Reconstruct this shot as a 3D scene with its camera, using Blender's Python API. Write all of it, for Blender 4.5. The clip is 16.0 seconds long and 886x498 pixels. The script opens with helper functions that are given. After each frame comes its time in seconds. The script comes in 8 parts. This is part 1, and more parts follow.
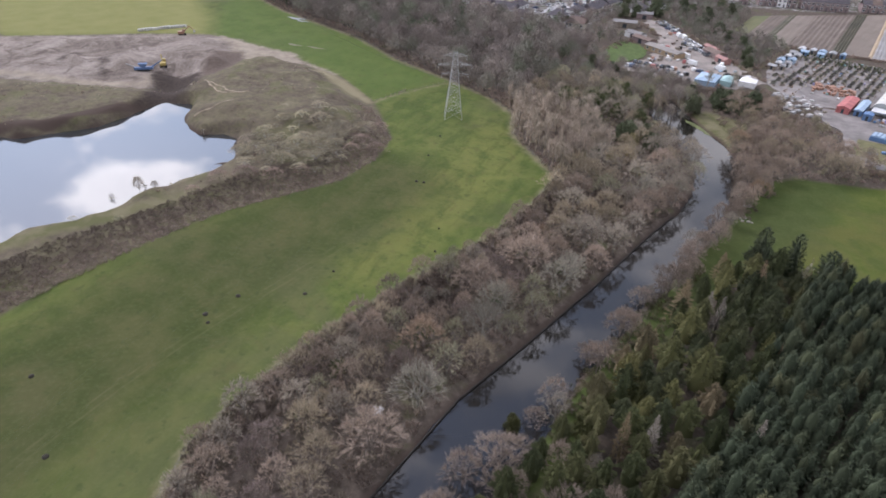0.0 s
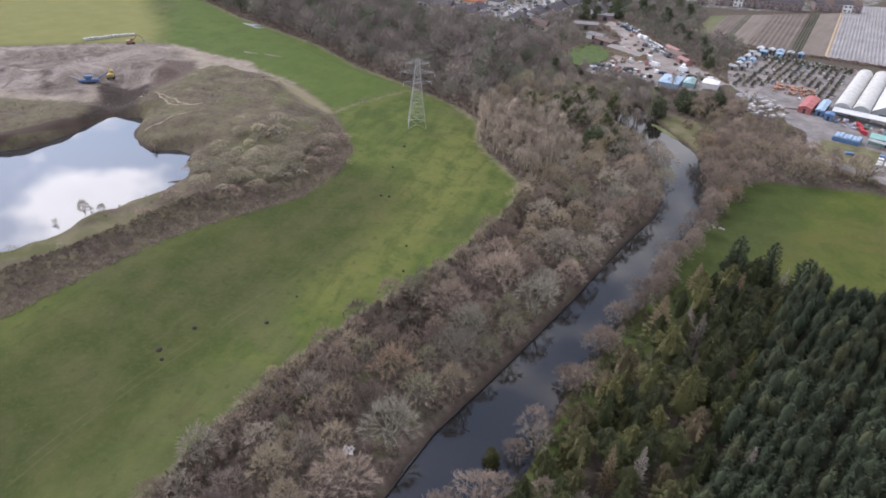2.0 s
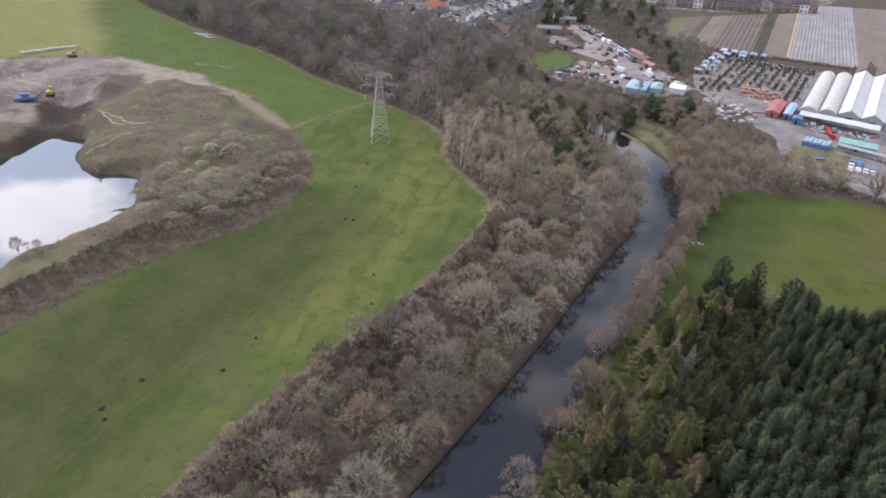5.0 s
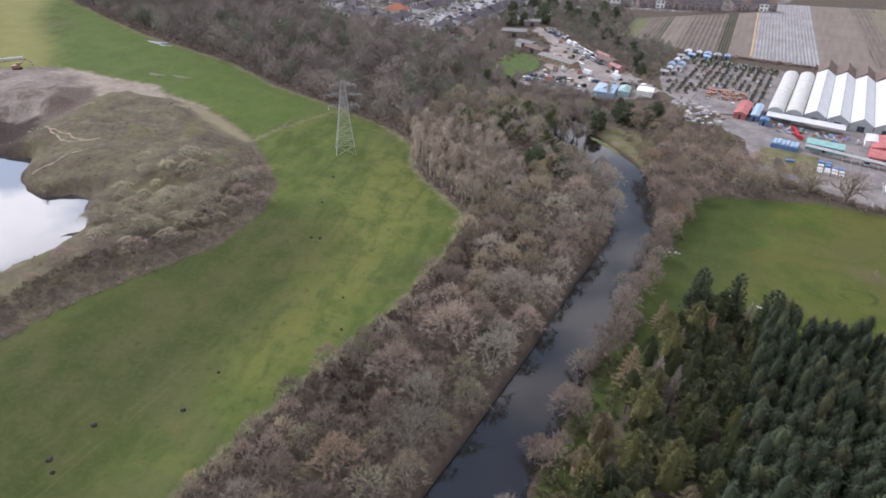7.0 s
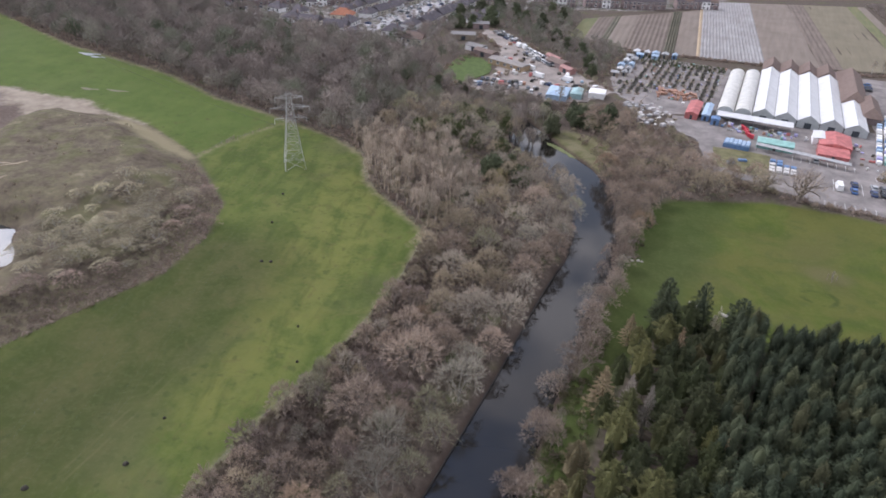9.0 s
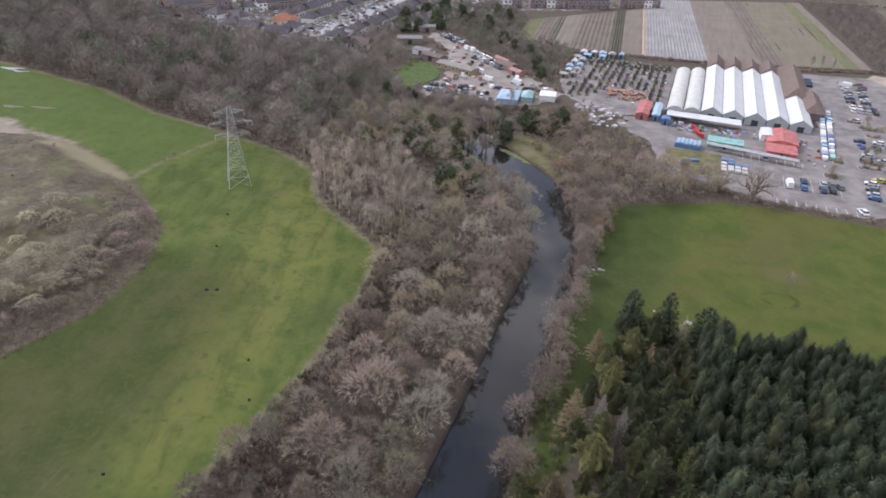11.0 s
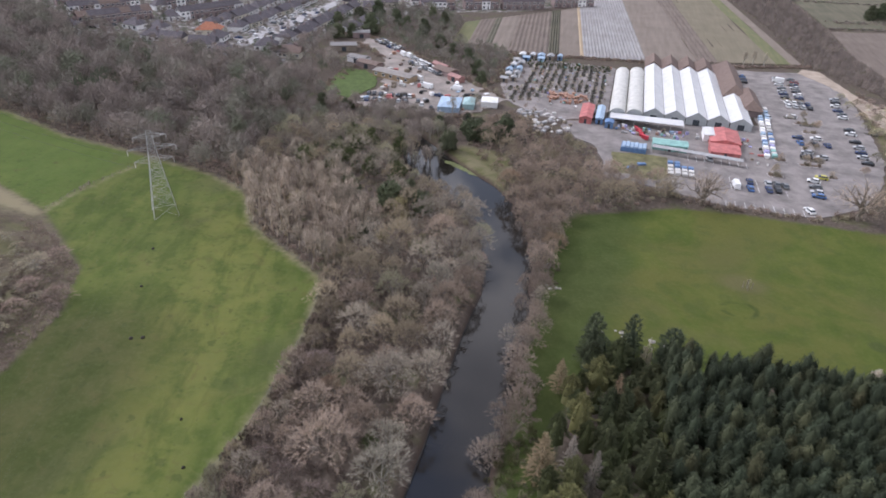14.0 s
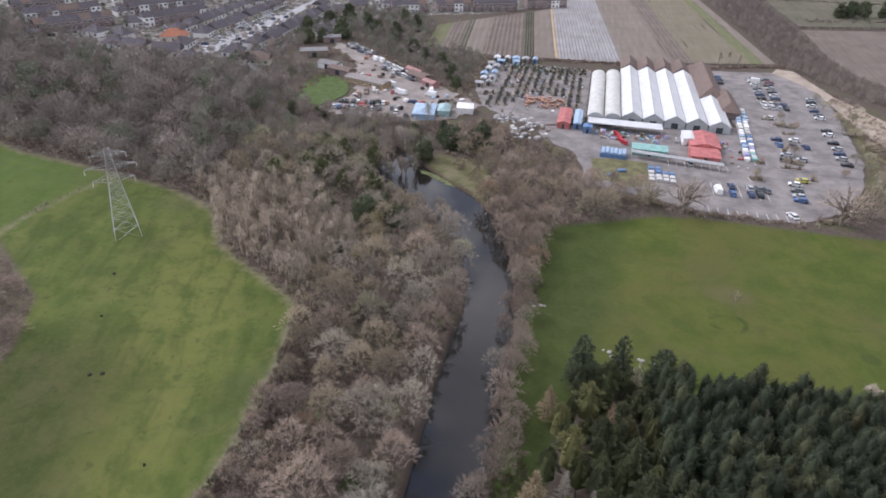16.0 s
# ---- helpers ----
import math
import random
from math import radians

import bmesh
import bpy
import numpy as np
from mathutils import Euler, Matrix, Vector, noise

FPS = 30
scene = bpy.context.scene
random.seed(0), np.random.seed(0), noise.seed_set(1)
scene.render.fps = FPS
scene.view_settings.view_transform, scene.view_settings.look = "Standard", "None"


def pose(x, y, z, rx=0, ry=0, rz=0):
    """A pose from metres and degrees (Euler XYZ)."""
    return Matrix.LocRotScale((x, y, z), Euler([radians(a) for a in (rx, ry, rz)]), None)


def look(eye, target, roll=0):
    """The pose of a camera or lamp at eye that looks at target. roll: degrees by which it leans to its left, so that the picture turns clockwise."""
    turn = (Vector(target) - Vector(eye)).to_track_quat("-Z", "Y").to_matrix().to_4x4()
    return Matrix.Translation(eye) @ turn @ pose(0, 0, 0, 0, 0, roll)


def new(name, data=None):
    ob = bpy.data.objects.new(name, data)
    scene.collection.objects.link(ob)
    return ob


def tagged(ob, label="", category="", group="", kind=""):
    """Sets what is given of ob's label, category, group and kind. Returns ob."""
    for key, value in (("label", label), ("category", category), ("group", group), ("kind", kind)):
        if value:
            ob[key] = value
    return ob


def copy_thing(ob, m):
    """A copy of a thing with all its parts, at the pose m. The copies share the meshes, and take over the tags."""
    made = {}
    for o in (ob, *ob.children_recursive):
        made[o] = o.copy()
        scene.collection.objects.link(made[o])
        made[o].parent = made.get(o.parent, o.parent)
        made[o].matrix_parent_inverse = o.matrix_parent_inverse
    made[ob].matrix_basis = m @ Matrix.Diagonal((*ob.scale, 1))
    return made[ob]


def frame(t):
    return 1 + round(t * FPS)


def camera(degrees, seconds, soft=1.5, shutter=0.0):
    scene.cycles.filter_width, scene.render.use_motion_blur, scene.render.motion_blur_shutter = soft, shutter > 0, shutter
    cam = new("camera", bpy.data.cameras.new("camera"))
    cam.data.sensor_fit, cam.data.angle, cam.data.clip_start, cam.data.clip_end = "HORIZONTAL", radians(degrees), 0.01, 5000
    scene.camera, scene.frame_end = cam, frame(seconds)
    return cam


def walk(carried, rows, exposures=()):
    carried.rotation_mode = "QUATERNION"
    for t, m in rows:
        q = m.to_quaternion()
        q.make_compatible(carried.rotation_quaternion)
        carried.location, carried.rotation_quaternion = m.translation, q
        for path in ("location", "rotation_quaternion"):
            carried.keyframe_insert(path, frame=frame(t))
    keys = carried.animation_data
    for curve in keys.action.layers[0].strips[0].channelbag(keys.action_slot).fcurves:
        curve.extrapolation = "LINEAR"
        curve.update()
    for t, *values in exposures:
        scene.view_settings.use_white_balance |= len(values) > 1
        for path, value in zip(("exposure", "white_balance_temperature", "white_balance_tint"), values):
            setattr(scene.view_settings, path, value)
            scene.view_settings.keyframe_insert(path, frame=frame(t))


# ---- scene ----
cam = camera(69.1, 16.0, soft=1.75)
METRES, EYE, TILT, LEAN, TURN = 64.88, 90.30, -1.815, -0.973, 40.1
ROWS = [
    (0.0, 0.0, 0.0, 0.0, 0.54, -30.36, -0.92),
    (0.5, -0.0021, 0.0305, 0.0016, 0.16, -30.34, -0.92),
    (1.0, -0.0044, 0.0635, 0.0033, -0.42, -30.32, -0.91),
    (1.5, -0.0067, 0.0958, 0.0047, -1.42, -30.29, -0.9),
    (2.0, -0.0075, 0.1281, 0.0065, -2.95, -30.27, -0.87),
    (2.5, -0.0093, 0.16, 0.0082, -3.64, -30.26, -0.88),
    (3.0, -0.0095, 0.1909, 0.0104, -4.12, -30.24, -0.86),
    (3.5, -0.0093, 0.2226, 0.012, -4.72, -30.23, -0.84),
    (4.0, -0.009, 0.254, 0.0129, -5.32, -30.2, -0.82),
    (6.5, -0.0042, 0.4079, 0.0221, -8.65, -30.12, -0.73),
    (7.0, -0.0013, 0.4384, 0.0242, -9.66, -30.1, -0.69),
    (7.5, 0.0014, 0.4691, 0.0261, -10.77, -30.08, -0.67),
    (8.0, 0.0057, 0.5003, 0.0285, -11.84, -30.07, -0.62),
    (8.5, 0.0097, 0.5308, 0.0311, -13.09, -30.05, -0.58),
    (9.0, 0.0147, 0.5613, 0.0332, -14.22, -30.04, -0.54),
    (11.5, 0.0491, 0.7106, 0.0411, -20.09, -30.0, -0.3),
    (12.0, 0.058, 0.7396, 0.0423, -21.16, -30.0, -0.25),
    (12.5, 0.0673, 0.769, 0.0438, -22.24, -30.01, -0.2),
    (13.0, 0.0769, 0.7988, 0.0448, -23.15, -30.01, -0.16),
    (13.5, 0.0871, 0.828, 0.0456, -23.94, -30.02, -0.12),
    (14.0, 0.098, 0.8572, 0.0469, -24.66, -30.02, -0.08),
    (14.5, 0.1097, 0.8864, 0.0485, -25.24, -30.04, -0.03),
    (15.0, 0.1221, 0.9159, 0.0499, -25.6, -30.03, 0.01),
    (15.5, 0.1352, 0.945, 0.0522, -26.24, -30.04, 0.05),
    (16.0, 0.1486, 0.9745, 0.0537, -27.08, -30.05, 0.09),
]
walk(cam, [(t, pose(0, 0, EYE, TILT, LEAN, TURN) @ pose(METRES * x, METRES * y, METRES * z, 90 + pitch, roll, yaw)) for t, x, y, z, yaw, pitch, roll in ROWS],
     [(0.0, 0.13, 6250, 18), (8.0, 0.12, 6250, 18), (16.0, 0.06, 6250, 18)])

# ---------------------------------------------------------------- world and sun
SUN_AZ, SUN_EL = 165.0, 42.0           # degrees: azimuth measured from +x towards +y, and elevation
world = bpy.data.worlds.new("world")
scene.world = world
world.use_nodes = True
wt = world.node_tree
wt.nodes.clear()
w_out = wt.nodes.new("ShaderNodeOutputWorld")
w_bg = wt.nodes.new("ShaderNodeBackground")
w_sky = wt.nodes.new("ShaderNodeTexSky")
w_sky.sky_type, w_sky.sun_disc = "NISHITA", False
w_sky.sun_elevation, w_sky.sun_rotation = radians(SUN_EL), radians(90 - SUN_AZ)
w_sky.air_density, w_sky.dust_density = 1.2, 0.4
w_co = wt.nodes.new("ShaderNodeTexCoord")
w_map = wt.nodes.new("ShaderNodeMapping")
w_map.inputs["Scale"].default_value = (1.0, 1.0, 2.2)
w_map.inputs["Location"].default_value = (23.27, -9.29, -27.21)
w_map2 = wt.nodes.new("ShaderNodeMapping")
w_map2.inputs["Scale"].default_value = (1.0, 1.0, 2.2)
w_map2.inputs["Location"].default_value = (-22.41, -27.98, 11.71)
w_no = wt.nodes.new("ShaderNodeTexNoise")
w_no.inputs["Scale"].default_value, w_no.inputs["Detail"].default_value = 4.6, 7.0
w_no.inputs["Roughness"].default_value = 0.55
w_ra = wt.nodes.new("ShaderNodeValToRGB")
w_ra.color_ramp.elements[0].position, w_ra.color_ramp.elements[1].position = 0.44, 0.54
w_ra.color_ramp.elements[0].color = (0.16, 0.16, 0.16, 1)
w_mix = wt.nodes.new("ShaderNodeMix")
w_mix.data_type = "RGBA"
w_no2 = wt.nodes.new("ShaderNodeTexNoise")
w_no2.inputs["Scale"].default_value, w_no2.inputs["Detail"].default_value = 2.1, 5.0
w_ra2 = wt.nodes.new("ShaderNodeValToRGB")
w_ra2.color_ramp.elements[0].color = (3.6, 3.9, 4.6, 1)
w_ra2.color_ramp.elements[0].position = 0.3
w_ra2.color_ramp.elements[1].color = (16.0, 16.0, 16.1, 1)
w_ra2.color_ramp.elements[1].position = 0.68
wl = wt.links.new
wl(w_co.outputs["Generated"], w_map.inputs["Vector"])
wl(w_co.outputs["Generated"], w_map2.inputs["Vector"])
wl(w_map.outputs["Vector"], w_no.inputs["Vector"])
wl(w_map2.outputs["Vector"], w_no2.inputs["Vector"])
wl(w_no.outputs["Fac"], w_ra.inputs["Fac"])
wl(w_no2.outputs["Fac"], w_ra2.inputs["Fac"])
wl(w_ra.outputs["Color"], w_mix.inputs["Factor"])
wl(w_sky.outputs["Color"], w_mix.inputs["A"])
wl(w_ra2.outputs["Color"], w_mix.inputs["B"])
# thin cloud glows round the hidden sun
w_dot = wt.nodes.new("ShaderNodeVectorMath")
w_dot.operation = "DOT_PRODUCT"
w_dot.inputs[1].default_value = (math.cos(radians(SUN_AZ)) * math.cos(radians(SUN_EL)), math.sin(radians(SUN_AZ)) * math.cos(radians(SUN_EL)), math.sin(radians(SUN_EL)))
wl(w_co.outputs["Generated"], w_dot.inputs[0])
w_glow = wt.nodes.new("ShaderNodeMapRange")
w_glow.interpolation_type = "SMOOTHSTEP"
w_glow.inputs["From Min"].default_value, w_glow.inputs["From Max"].default_value = 0.55, 1.0
w_glow.inputs["To Min"].default_value, w_glow.inputs["To Max"].default_value = 1.0, 2.4
wl(w_dot.outputs["Value"], w_glow.inputs["Value"])
w_mul = wt.nodes.new("ShaderNodeVectorMath")
w_mul.operation = "SCALE"
wl(w_mix.outputs["Result"], w_mul.inputs[0])
wl(w_glow.outputs["Result"], w_mul.inputs["Scale"])
wl(w_mul.outputs["Vector"], w_bg.inputs["Color"])
wl(w_bg.outputs["Background"], w_out.inputs["Surface"])
w_bg.inputs["Strength"].default_value = 0.105

sun = new("sun", bpy.data.lights.new("sun", "SUN"))
sun.data.energy, sun.data.angle, sun.data.color = 1.55, radians(20), (1.0, 0.965, 0.93)
s_dir = Vector((math.cos(radians(SUN_AZ)) * math.cos(radians(SUN_EL)), math.sin(radians(SUN_AZ)) * math.cos(radians(SUN_EL)), math.sin(radians(SUN_EL))))
sun.matrix_world = look(s_dir * 300, (0, 0, 0))


# ---------------------------------------------------------------- materials
def mat_base(name, rough=0.9):
    m = bpy.data.materials.new(name)
    m.use_nodes = True
    b = m.node_tree.nodes["Principled BSDF"]
    b.inputs["Roughness"].default_value = rough
    b.inputs["Specular IOR Level"].default_value = 0.25
    return m, m.node_tree, b


def n_noise(nt, scale, detail=4.0, rough=0.6, vec=None, dist=0.0):
    n = nt.nodes.new("ShaderNodeTexNoise")
    n.inputs["Scale"].default_value, n.inputs["Detail"].default_value = scale, detail
    n.inputs["Roughness"].default_value, n.inputs["Distortion"].default_value = rough, dist
    if vec is not None:
        nt.links.new(vec, n.inputs["Vector"])
    return n.outputs["Fac"]


def n_ramp(nt, fac, stops):
    r = nt.nodes.new("ShaderNodeValToRGB")
    e = r.color_ramp.elements
    while len(e) < len(stops):
        e.new(0.5)
    for el, (p, c) in zip(e, stops):
        el.position, el.color = p, (*c, 1)
    nt.links.new(fac, r.inputs["Fac"])
    return r.outputs["Color"]


def n_mix(nt, fac, a, b, mode="MIX"):
    m = nt.nodes.new("ShaderNodeMix")
    m.data_type, m.blend_type = "RGBA", mode
    for sock, v in (("Factor", fac), ("A", a), ("B", b)):
        if isinstance(v, (int, float)):
            m.inputs[sock].default_value = v
        elif isinstance(v, tuple):
            m.inputs[sock].default_value = (*v, 1)
        else:
            nt.links.new(v, m.inputs[sock])
    return m.outputs["Result"]


def n_math(nt, op, a, b=0.0, c=None):
    m = nt.nodes.new("ShaderNodeMath")
    m.operation = op
    for i, v in enumerate((a, b) if c is None else (a, b, c)):
        if isinstance(v, (int, float)):
            m.inputs[i].default_value = v
        else:
            nt.links.new(v, m.inputs[i])
    return m.outputs[0]


def n_step(nt, x, lo, hi):
    r = nt.nodes.new("ShaderNodeMapRange")
    r.interpolation_type = "SMOOTHSTEP"
    nt.links.new(x, r.inputs["Value"])
    r.inputs["From Min"].default_value, r.inputs["From Max"].default_value = lo, hi
    return r.outputs["Result"]


def n_attr(nt, name):
    a = nt.nodes.new("ShaderNodeAttribute")
    a.attribute_name = name
    return a.outputs["Fac"]


def n_pos(nt):
    return nt.nodes.new("ShaderNodeNewGeometry").outputs["Position"]


def n_bump(nt, b, height, strength, dist):
    u = nt.nodes.new("ShaderNodeBump")
    u.inputs["Strength"].default_value, u.inputs["Distance"].default_value = strength, dist
    nt.links.new(height, u.inputs["Height"])
    nt.links.new(u.outputs["Normal"], b.inputs["Normal"])


def painted(name, col, rough=0.6, metal=0.0, vary=0.18, scale=0.7, spec=0.3):
    """A weathered plain surface: stains at metre size and grain at centimetre size."""
    m, nt, b = mat_base(name, rough)
    p = n_pos(nt)
    big, small = n_noise(nt, scale, 5, 0.65, p), n_noise(nt, 9.0, 3, 0.6, p)
    lo = tuple(c * (1 - vary * 1.6) for c in col)
    hi = tuple(min(c * (1 + vary), 0.95) for c in col)
    c1 = n_ramp(nt, big, [(0.3, lo), (0.62, hi)])
    c2 = n_mix(nt, 0.25, c1, n_ramp(nt, small, [(0.3, lo), (0.7, hi)]))
    nt.links.new(c2, b.inputs["Base Color"])
    b.inputs["Metallic"].default_value = metal
    b.inputs["Specular IOR Level"].default_value = spec
    n_bump(nt, b, small, 0.2, 0.02)
    return m


def twig_mat(name, stops, by, gain=1.0, lo=0.68, hi=1.22):
    """Bark and twigs; by: 'object' varies it tree by tree, 'attr' by the mesh's own tint."""
    m, nt, b = mat_base(name, 0.85)
    if by == "object":
        v = nt.nodes.new("ShaderNodeObjectInfo").outputs["Random"]
    else:
        v = n_attr(nt, "tint")
    vary = n_math(nt, "MULTIPLY_ADD", n_math(nt, "FRACT", n_math(nt, "MULTIPLY", v, 7.31)), 0.50, 0.74)
    isl = nt.nodes.new("ShaderNodeNewGeometry").outputs["Random Per Island"]
    col = n_ramp(nt, v, stops)
    col = n_mix(nt, 1.0, col, n_ramp(nt, isl, [(0.0, (lo * gain, lo * gain, lo * gain)), (1.0, (hi * gain, 0.985 * hi * gain, 0.96 * hi * gain))]), "MULTIPLY")
    vc = nt.nodes.new("ShaderNodeCombineColor")
    for ch in ("Red", "Green", "Blue"):
        nt.links.new(vary, vc.inputs[ch])
    col = n_mix(nt, 1.0, col, vc.outputs["Color"], "MULTIPLY")
    nt.links.new(col, b.inputs["Base Color"])
    b.inputs["Specular IOR Level"].default_value = 0.15
    return m


TWIG_STOPS = [(0.0, (0.213, 0.182, 0.137)), (0.25, (0.254, 0.215, 0.166)), (0.45, (0.272, 0.212, 0.167)), (0.62, (0.228, 0.200, 0.153)), (0.78, (0.272, 0.250, 0.189)), (0.9, (0.205, 0.186, 0.132)), (1.0, (0.262, 0.236, 0.165))]
M_TWIG = twig_mat("bare_twigs", TWIG_STOPS, "object", 1.5)
GREY_STOPS = [(0.0, (0.176, 0.15, 0.136)), (0.35, (0.211, 0.179, 0.159)), (0.6, (0.193, 0.168, 0.149)), (0.8, (0.183, 0.174, 0.143)), (0.93, (0.135, 0.141, 0.106)), (1.0, (0.09, 0.11, 0.066))]
M_GREY_S = twig_mat("grey_twigs_wood", GREY_STOPS, "attr", 1.36, 0.88, 1.08)
GREYB_STOPS = [(0.0, (0.20, 0.170, 0.150)), (0.3, (0.262, 0.220, 0.192)), (0.55, (0.238, 0.203, 0.178)), (0.8, (0.262, 0.236, 0.195)), (0.93, (0.19, 0.185, 0.13)), (1.0, (0.29, 0.26, 0.18))]
M_GREYB = twig_mat("grey_brown_twigs", GREYB_STOPS, "object", 1.5)
M_GREYB_S = twig_mat("grey_brown_twigs_stand", [(0.0, (0.232, 0.193, 0.158)), (0.5, (0.276, 0.230, 0.186)), (1.0, (0.300, 0.260, 0.204))], "attr", 1.55)
M_SCRUB_S = twig_mat("scrub_twigs", [(0.0, (0.22, 0.17, 0.145)), (0.45, (0.26, 0.21, 0.175)), (0.75, (0.25, 0.23, 0.16)), (0.9, (0.33, 0.31, 0.23)), (1.0, (0.50, 0.48, 0.38))], "attr", 1.45)
M_BARK = painted("bark", (0.19, 0.16, 0.13), 0.9, vary=0.3, scale=3)
M_PALEBARK = painted("pale_bark", (0.36, 0.34, 0.30), 0.9, vary=0.25, scale=3)
FIR_STOPS = [(0.0, (0.050, 0.064, 0.040)), (0.4, (0.058, 0.074, 0.045)), (0.75, (0.072, 0.085, 0.049)), (0.92, (0.082, 0.092, 0.050)), (1.0, (0.105, 0.104, 0.055))]
M_FIR = twig_mat("fir_needles", FIR_STOPS, "object", 0.80, 0.75, 1.4)
M_FIR_S = twig_mat("fir_needles_wood", FIR_STOPS, "attr", 0.80, 0.75, 1.4)
MIX_STOPS = [(0.0, (0.054, 0.066, 0.032)), (0.4, (0.074, 0.084, 0.036)), (0.7, (0.098, 0.100, 0.046)), (0.84, (0.120, 0.112, 0.055)), (0.90, (0.14, 0.118, 0.070)), (0.95, (0.165, 0.132, 0.082)), (1.0, (0.19, 0.165, 0.125))]
M_MIXFIR = twig_mat("mixed_edge_needles", MIX_STOPS, "object", 0.92, 0.65, 1.4)
M_IVY = twig_mat("ivy_leaves", [(0.0, (0.05, 0.075, 0.025)), (1.0, (0.09, 0.105, 0.04))], "attr")
M_ROOFBROWN = painted("brown_tile_roof", (0.175, 0.128, 0.108), 0.85)
M_ROOFDARK = painted("dark_tile_roof", (0.108, 0.096, 0.105), 0.85, vary=0.25)
M_ROOFRED = painted("red_tile_roof", (0.36, 0.15, 0.09), 0.85)
M_BRICK = painted("red_brick_wall", (0.255, 0.195, 0.185), 0.9)
M_RENDER = painted("white_render", (0.82, 0.81, 0.80), 0.8, vary=0.08)
M_CREAM = painted("cream_render", (0.64, 0.59, 0.49), 0.8, vary=0.08)
M_WHITE = painted("white_polythene_roof", (0.62, 0.62, 0.62), 0.45, vary=0.10, scale=0.25)
M_TUNNEL = painted("cream_polythene", (0.57, 0.56, 0.52), 0.5, vary=0.12, scale=0.4)
M_CONCRETE = painted("pale_concrete", (0.50, 0.475, 0.465), 0.9, vary=0.2, scale=0.3)
M_STREET = painted("worn_grey_street", (0.37, 0.36, 0.36), 0.9, vary=0.2, scale=0.3)
M_GABLE = painted("grey_glazed_gable", (0.42, 0.44, 0.44), 0.3, vary=0.1)
M_STEEL = painted("galvanised_steel", (0.47, 0.47, 0.46), 0.5, metal=0.5, vary=0.12, scale=2)
# darker than M_WIRE, so the near run sinks into the grass
M_WIRE_DULL = painted("weathered_wire", (0.075, 0.085, 0.055), 0.9, vary=0.05)
M_WIRE = painted("aluminium_wire", (0.15, 0.155, 0.14), 0.8, vary=0.05)
M_GLASS = painted("window_glass", (0.05, 0.06, 0.07), 0.12, vary=0.1, spec=0.6)
M_TYRE = painted("tyre_rubber", (0.03, 0.03, 0.03), 0.8, vary=0.2)
M_TARMAC = painted("tarmac", (0.225, 0.203, 0.192), 0.9, vary=0.32, scale=0.13)
M_GRAVEL = painted("yard_gravel", (0.275, 0.24, 0.215), 0.95, vary=0.28, scale=0.12)
M_LINE = painted("white_road_paint", (0.62, 0.62, 0.60), 0.7, vary=0.12)
M_WOOD = painted("weathered_timber", (0.25, 0.21, 0.165), 0.9, vary=0.25, scale=2)
M_RED = painted("red_sheet", (0.46, 0.155, 0.145), 0.65, vary=0.25, scale=0.5)
M_BLUE = painted("blue_sheet", (0.12, 0.21, 0.37), 0.55)
M_LBLUE = painted("pale_blue_sheet", (0.34, 0.45, 0.57), 0.5)
M_TEAL = painted("teal_sheet", (0.26, 0.46, 0.42), 0.55)
M_GREYSHEET = painted("grey_sheet_roof", (0.36, 0.36, 0.36), 0.6)
M_PURPLE = painted("purple_sheet", (0.38, 0.36, 0.58), 0.6)
M_YELLOW = painted("yellow_paint", (0.42, 0.32, 0.10), 0.6)
M_ORANGE = painted("terracotta", (0.40, 0.235, 0.17), 0.85, vary=0.3, scale=1.2)
M_STONEBAG = painted("pale_stock", (0.56, 0.545, 0.52), 0.7, vary=0.3, scale=2.5)
M_POTGREEN = painted("potted_plants", (0.16, 0.165, 0.11), 0.9, vary=0.4, scale=2)
M_POTDARK = painted("dark_plant_bed", (0.10, 0.094, 0.080), 0.95, vary=0.4, scale=1.5)


TRACK_N = (0.9838, 0.1794, 95.23)


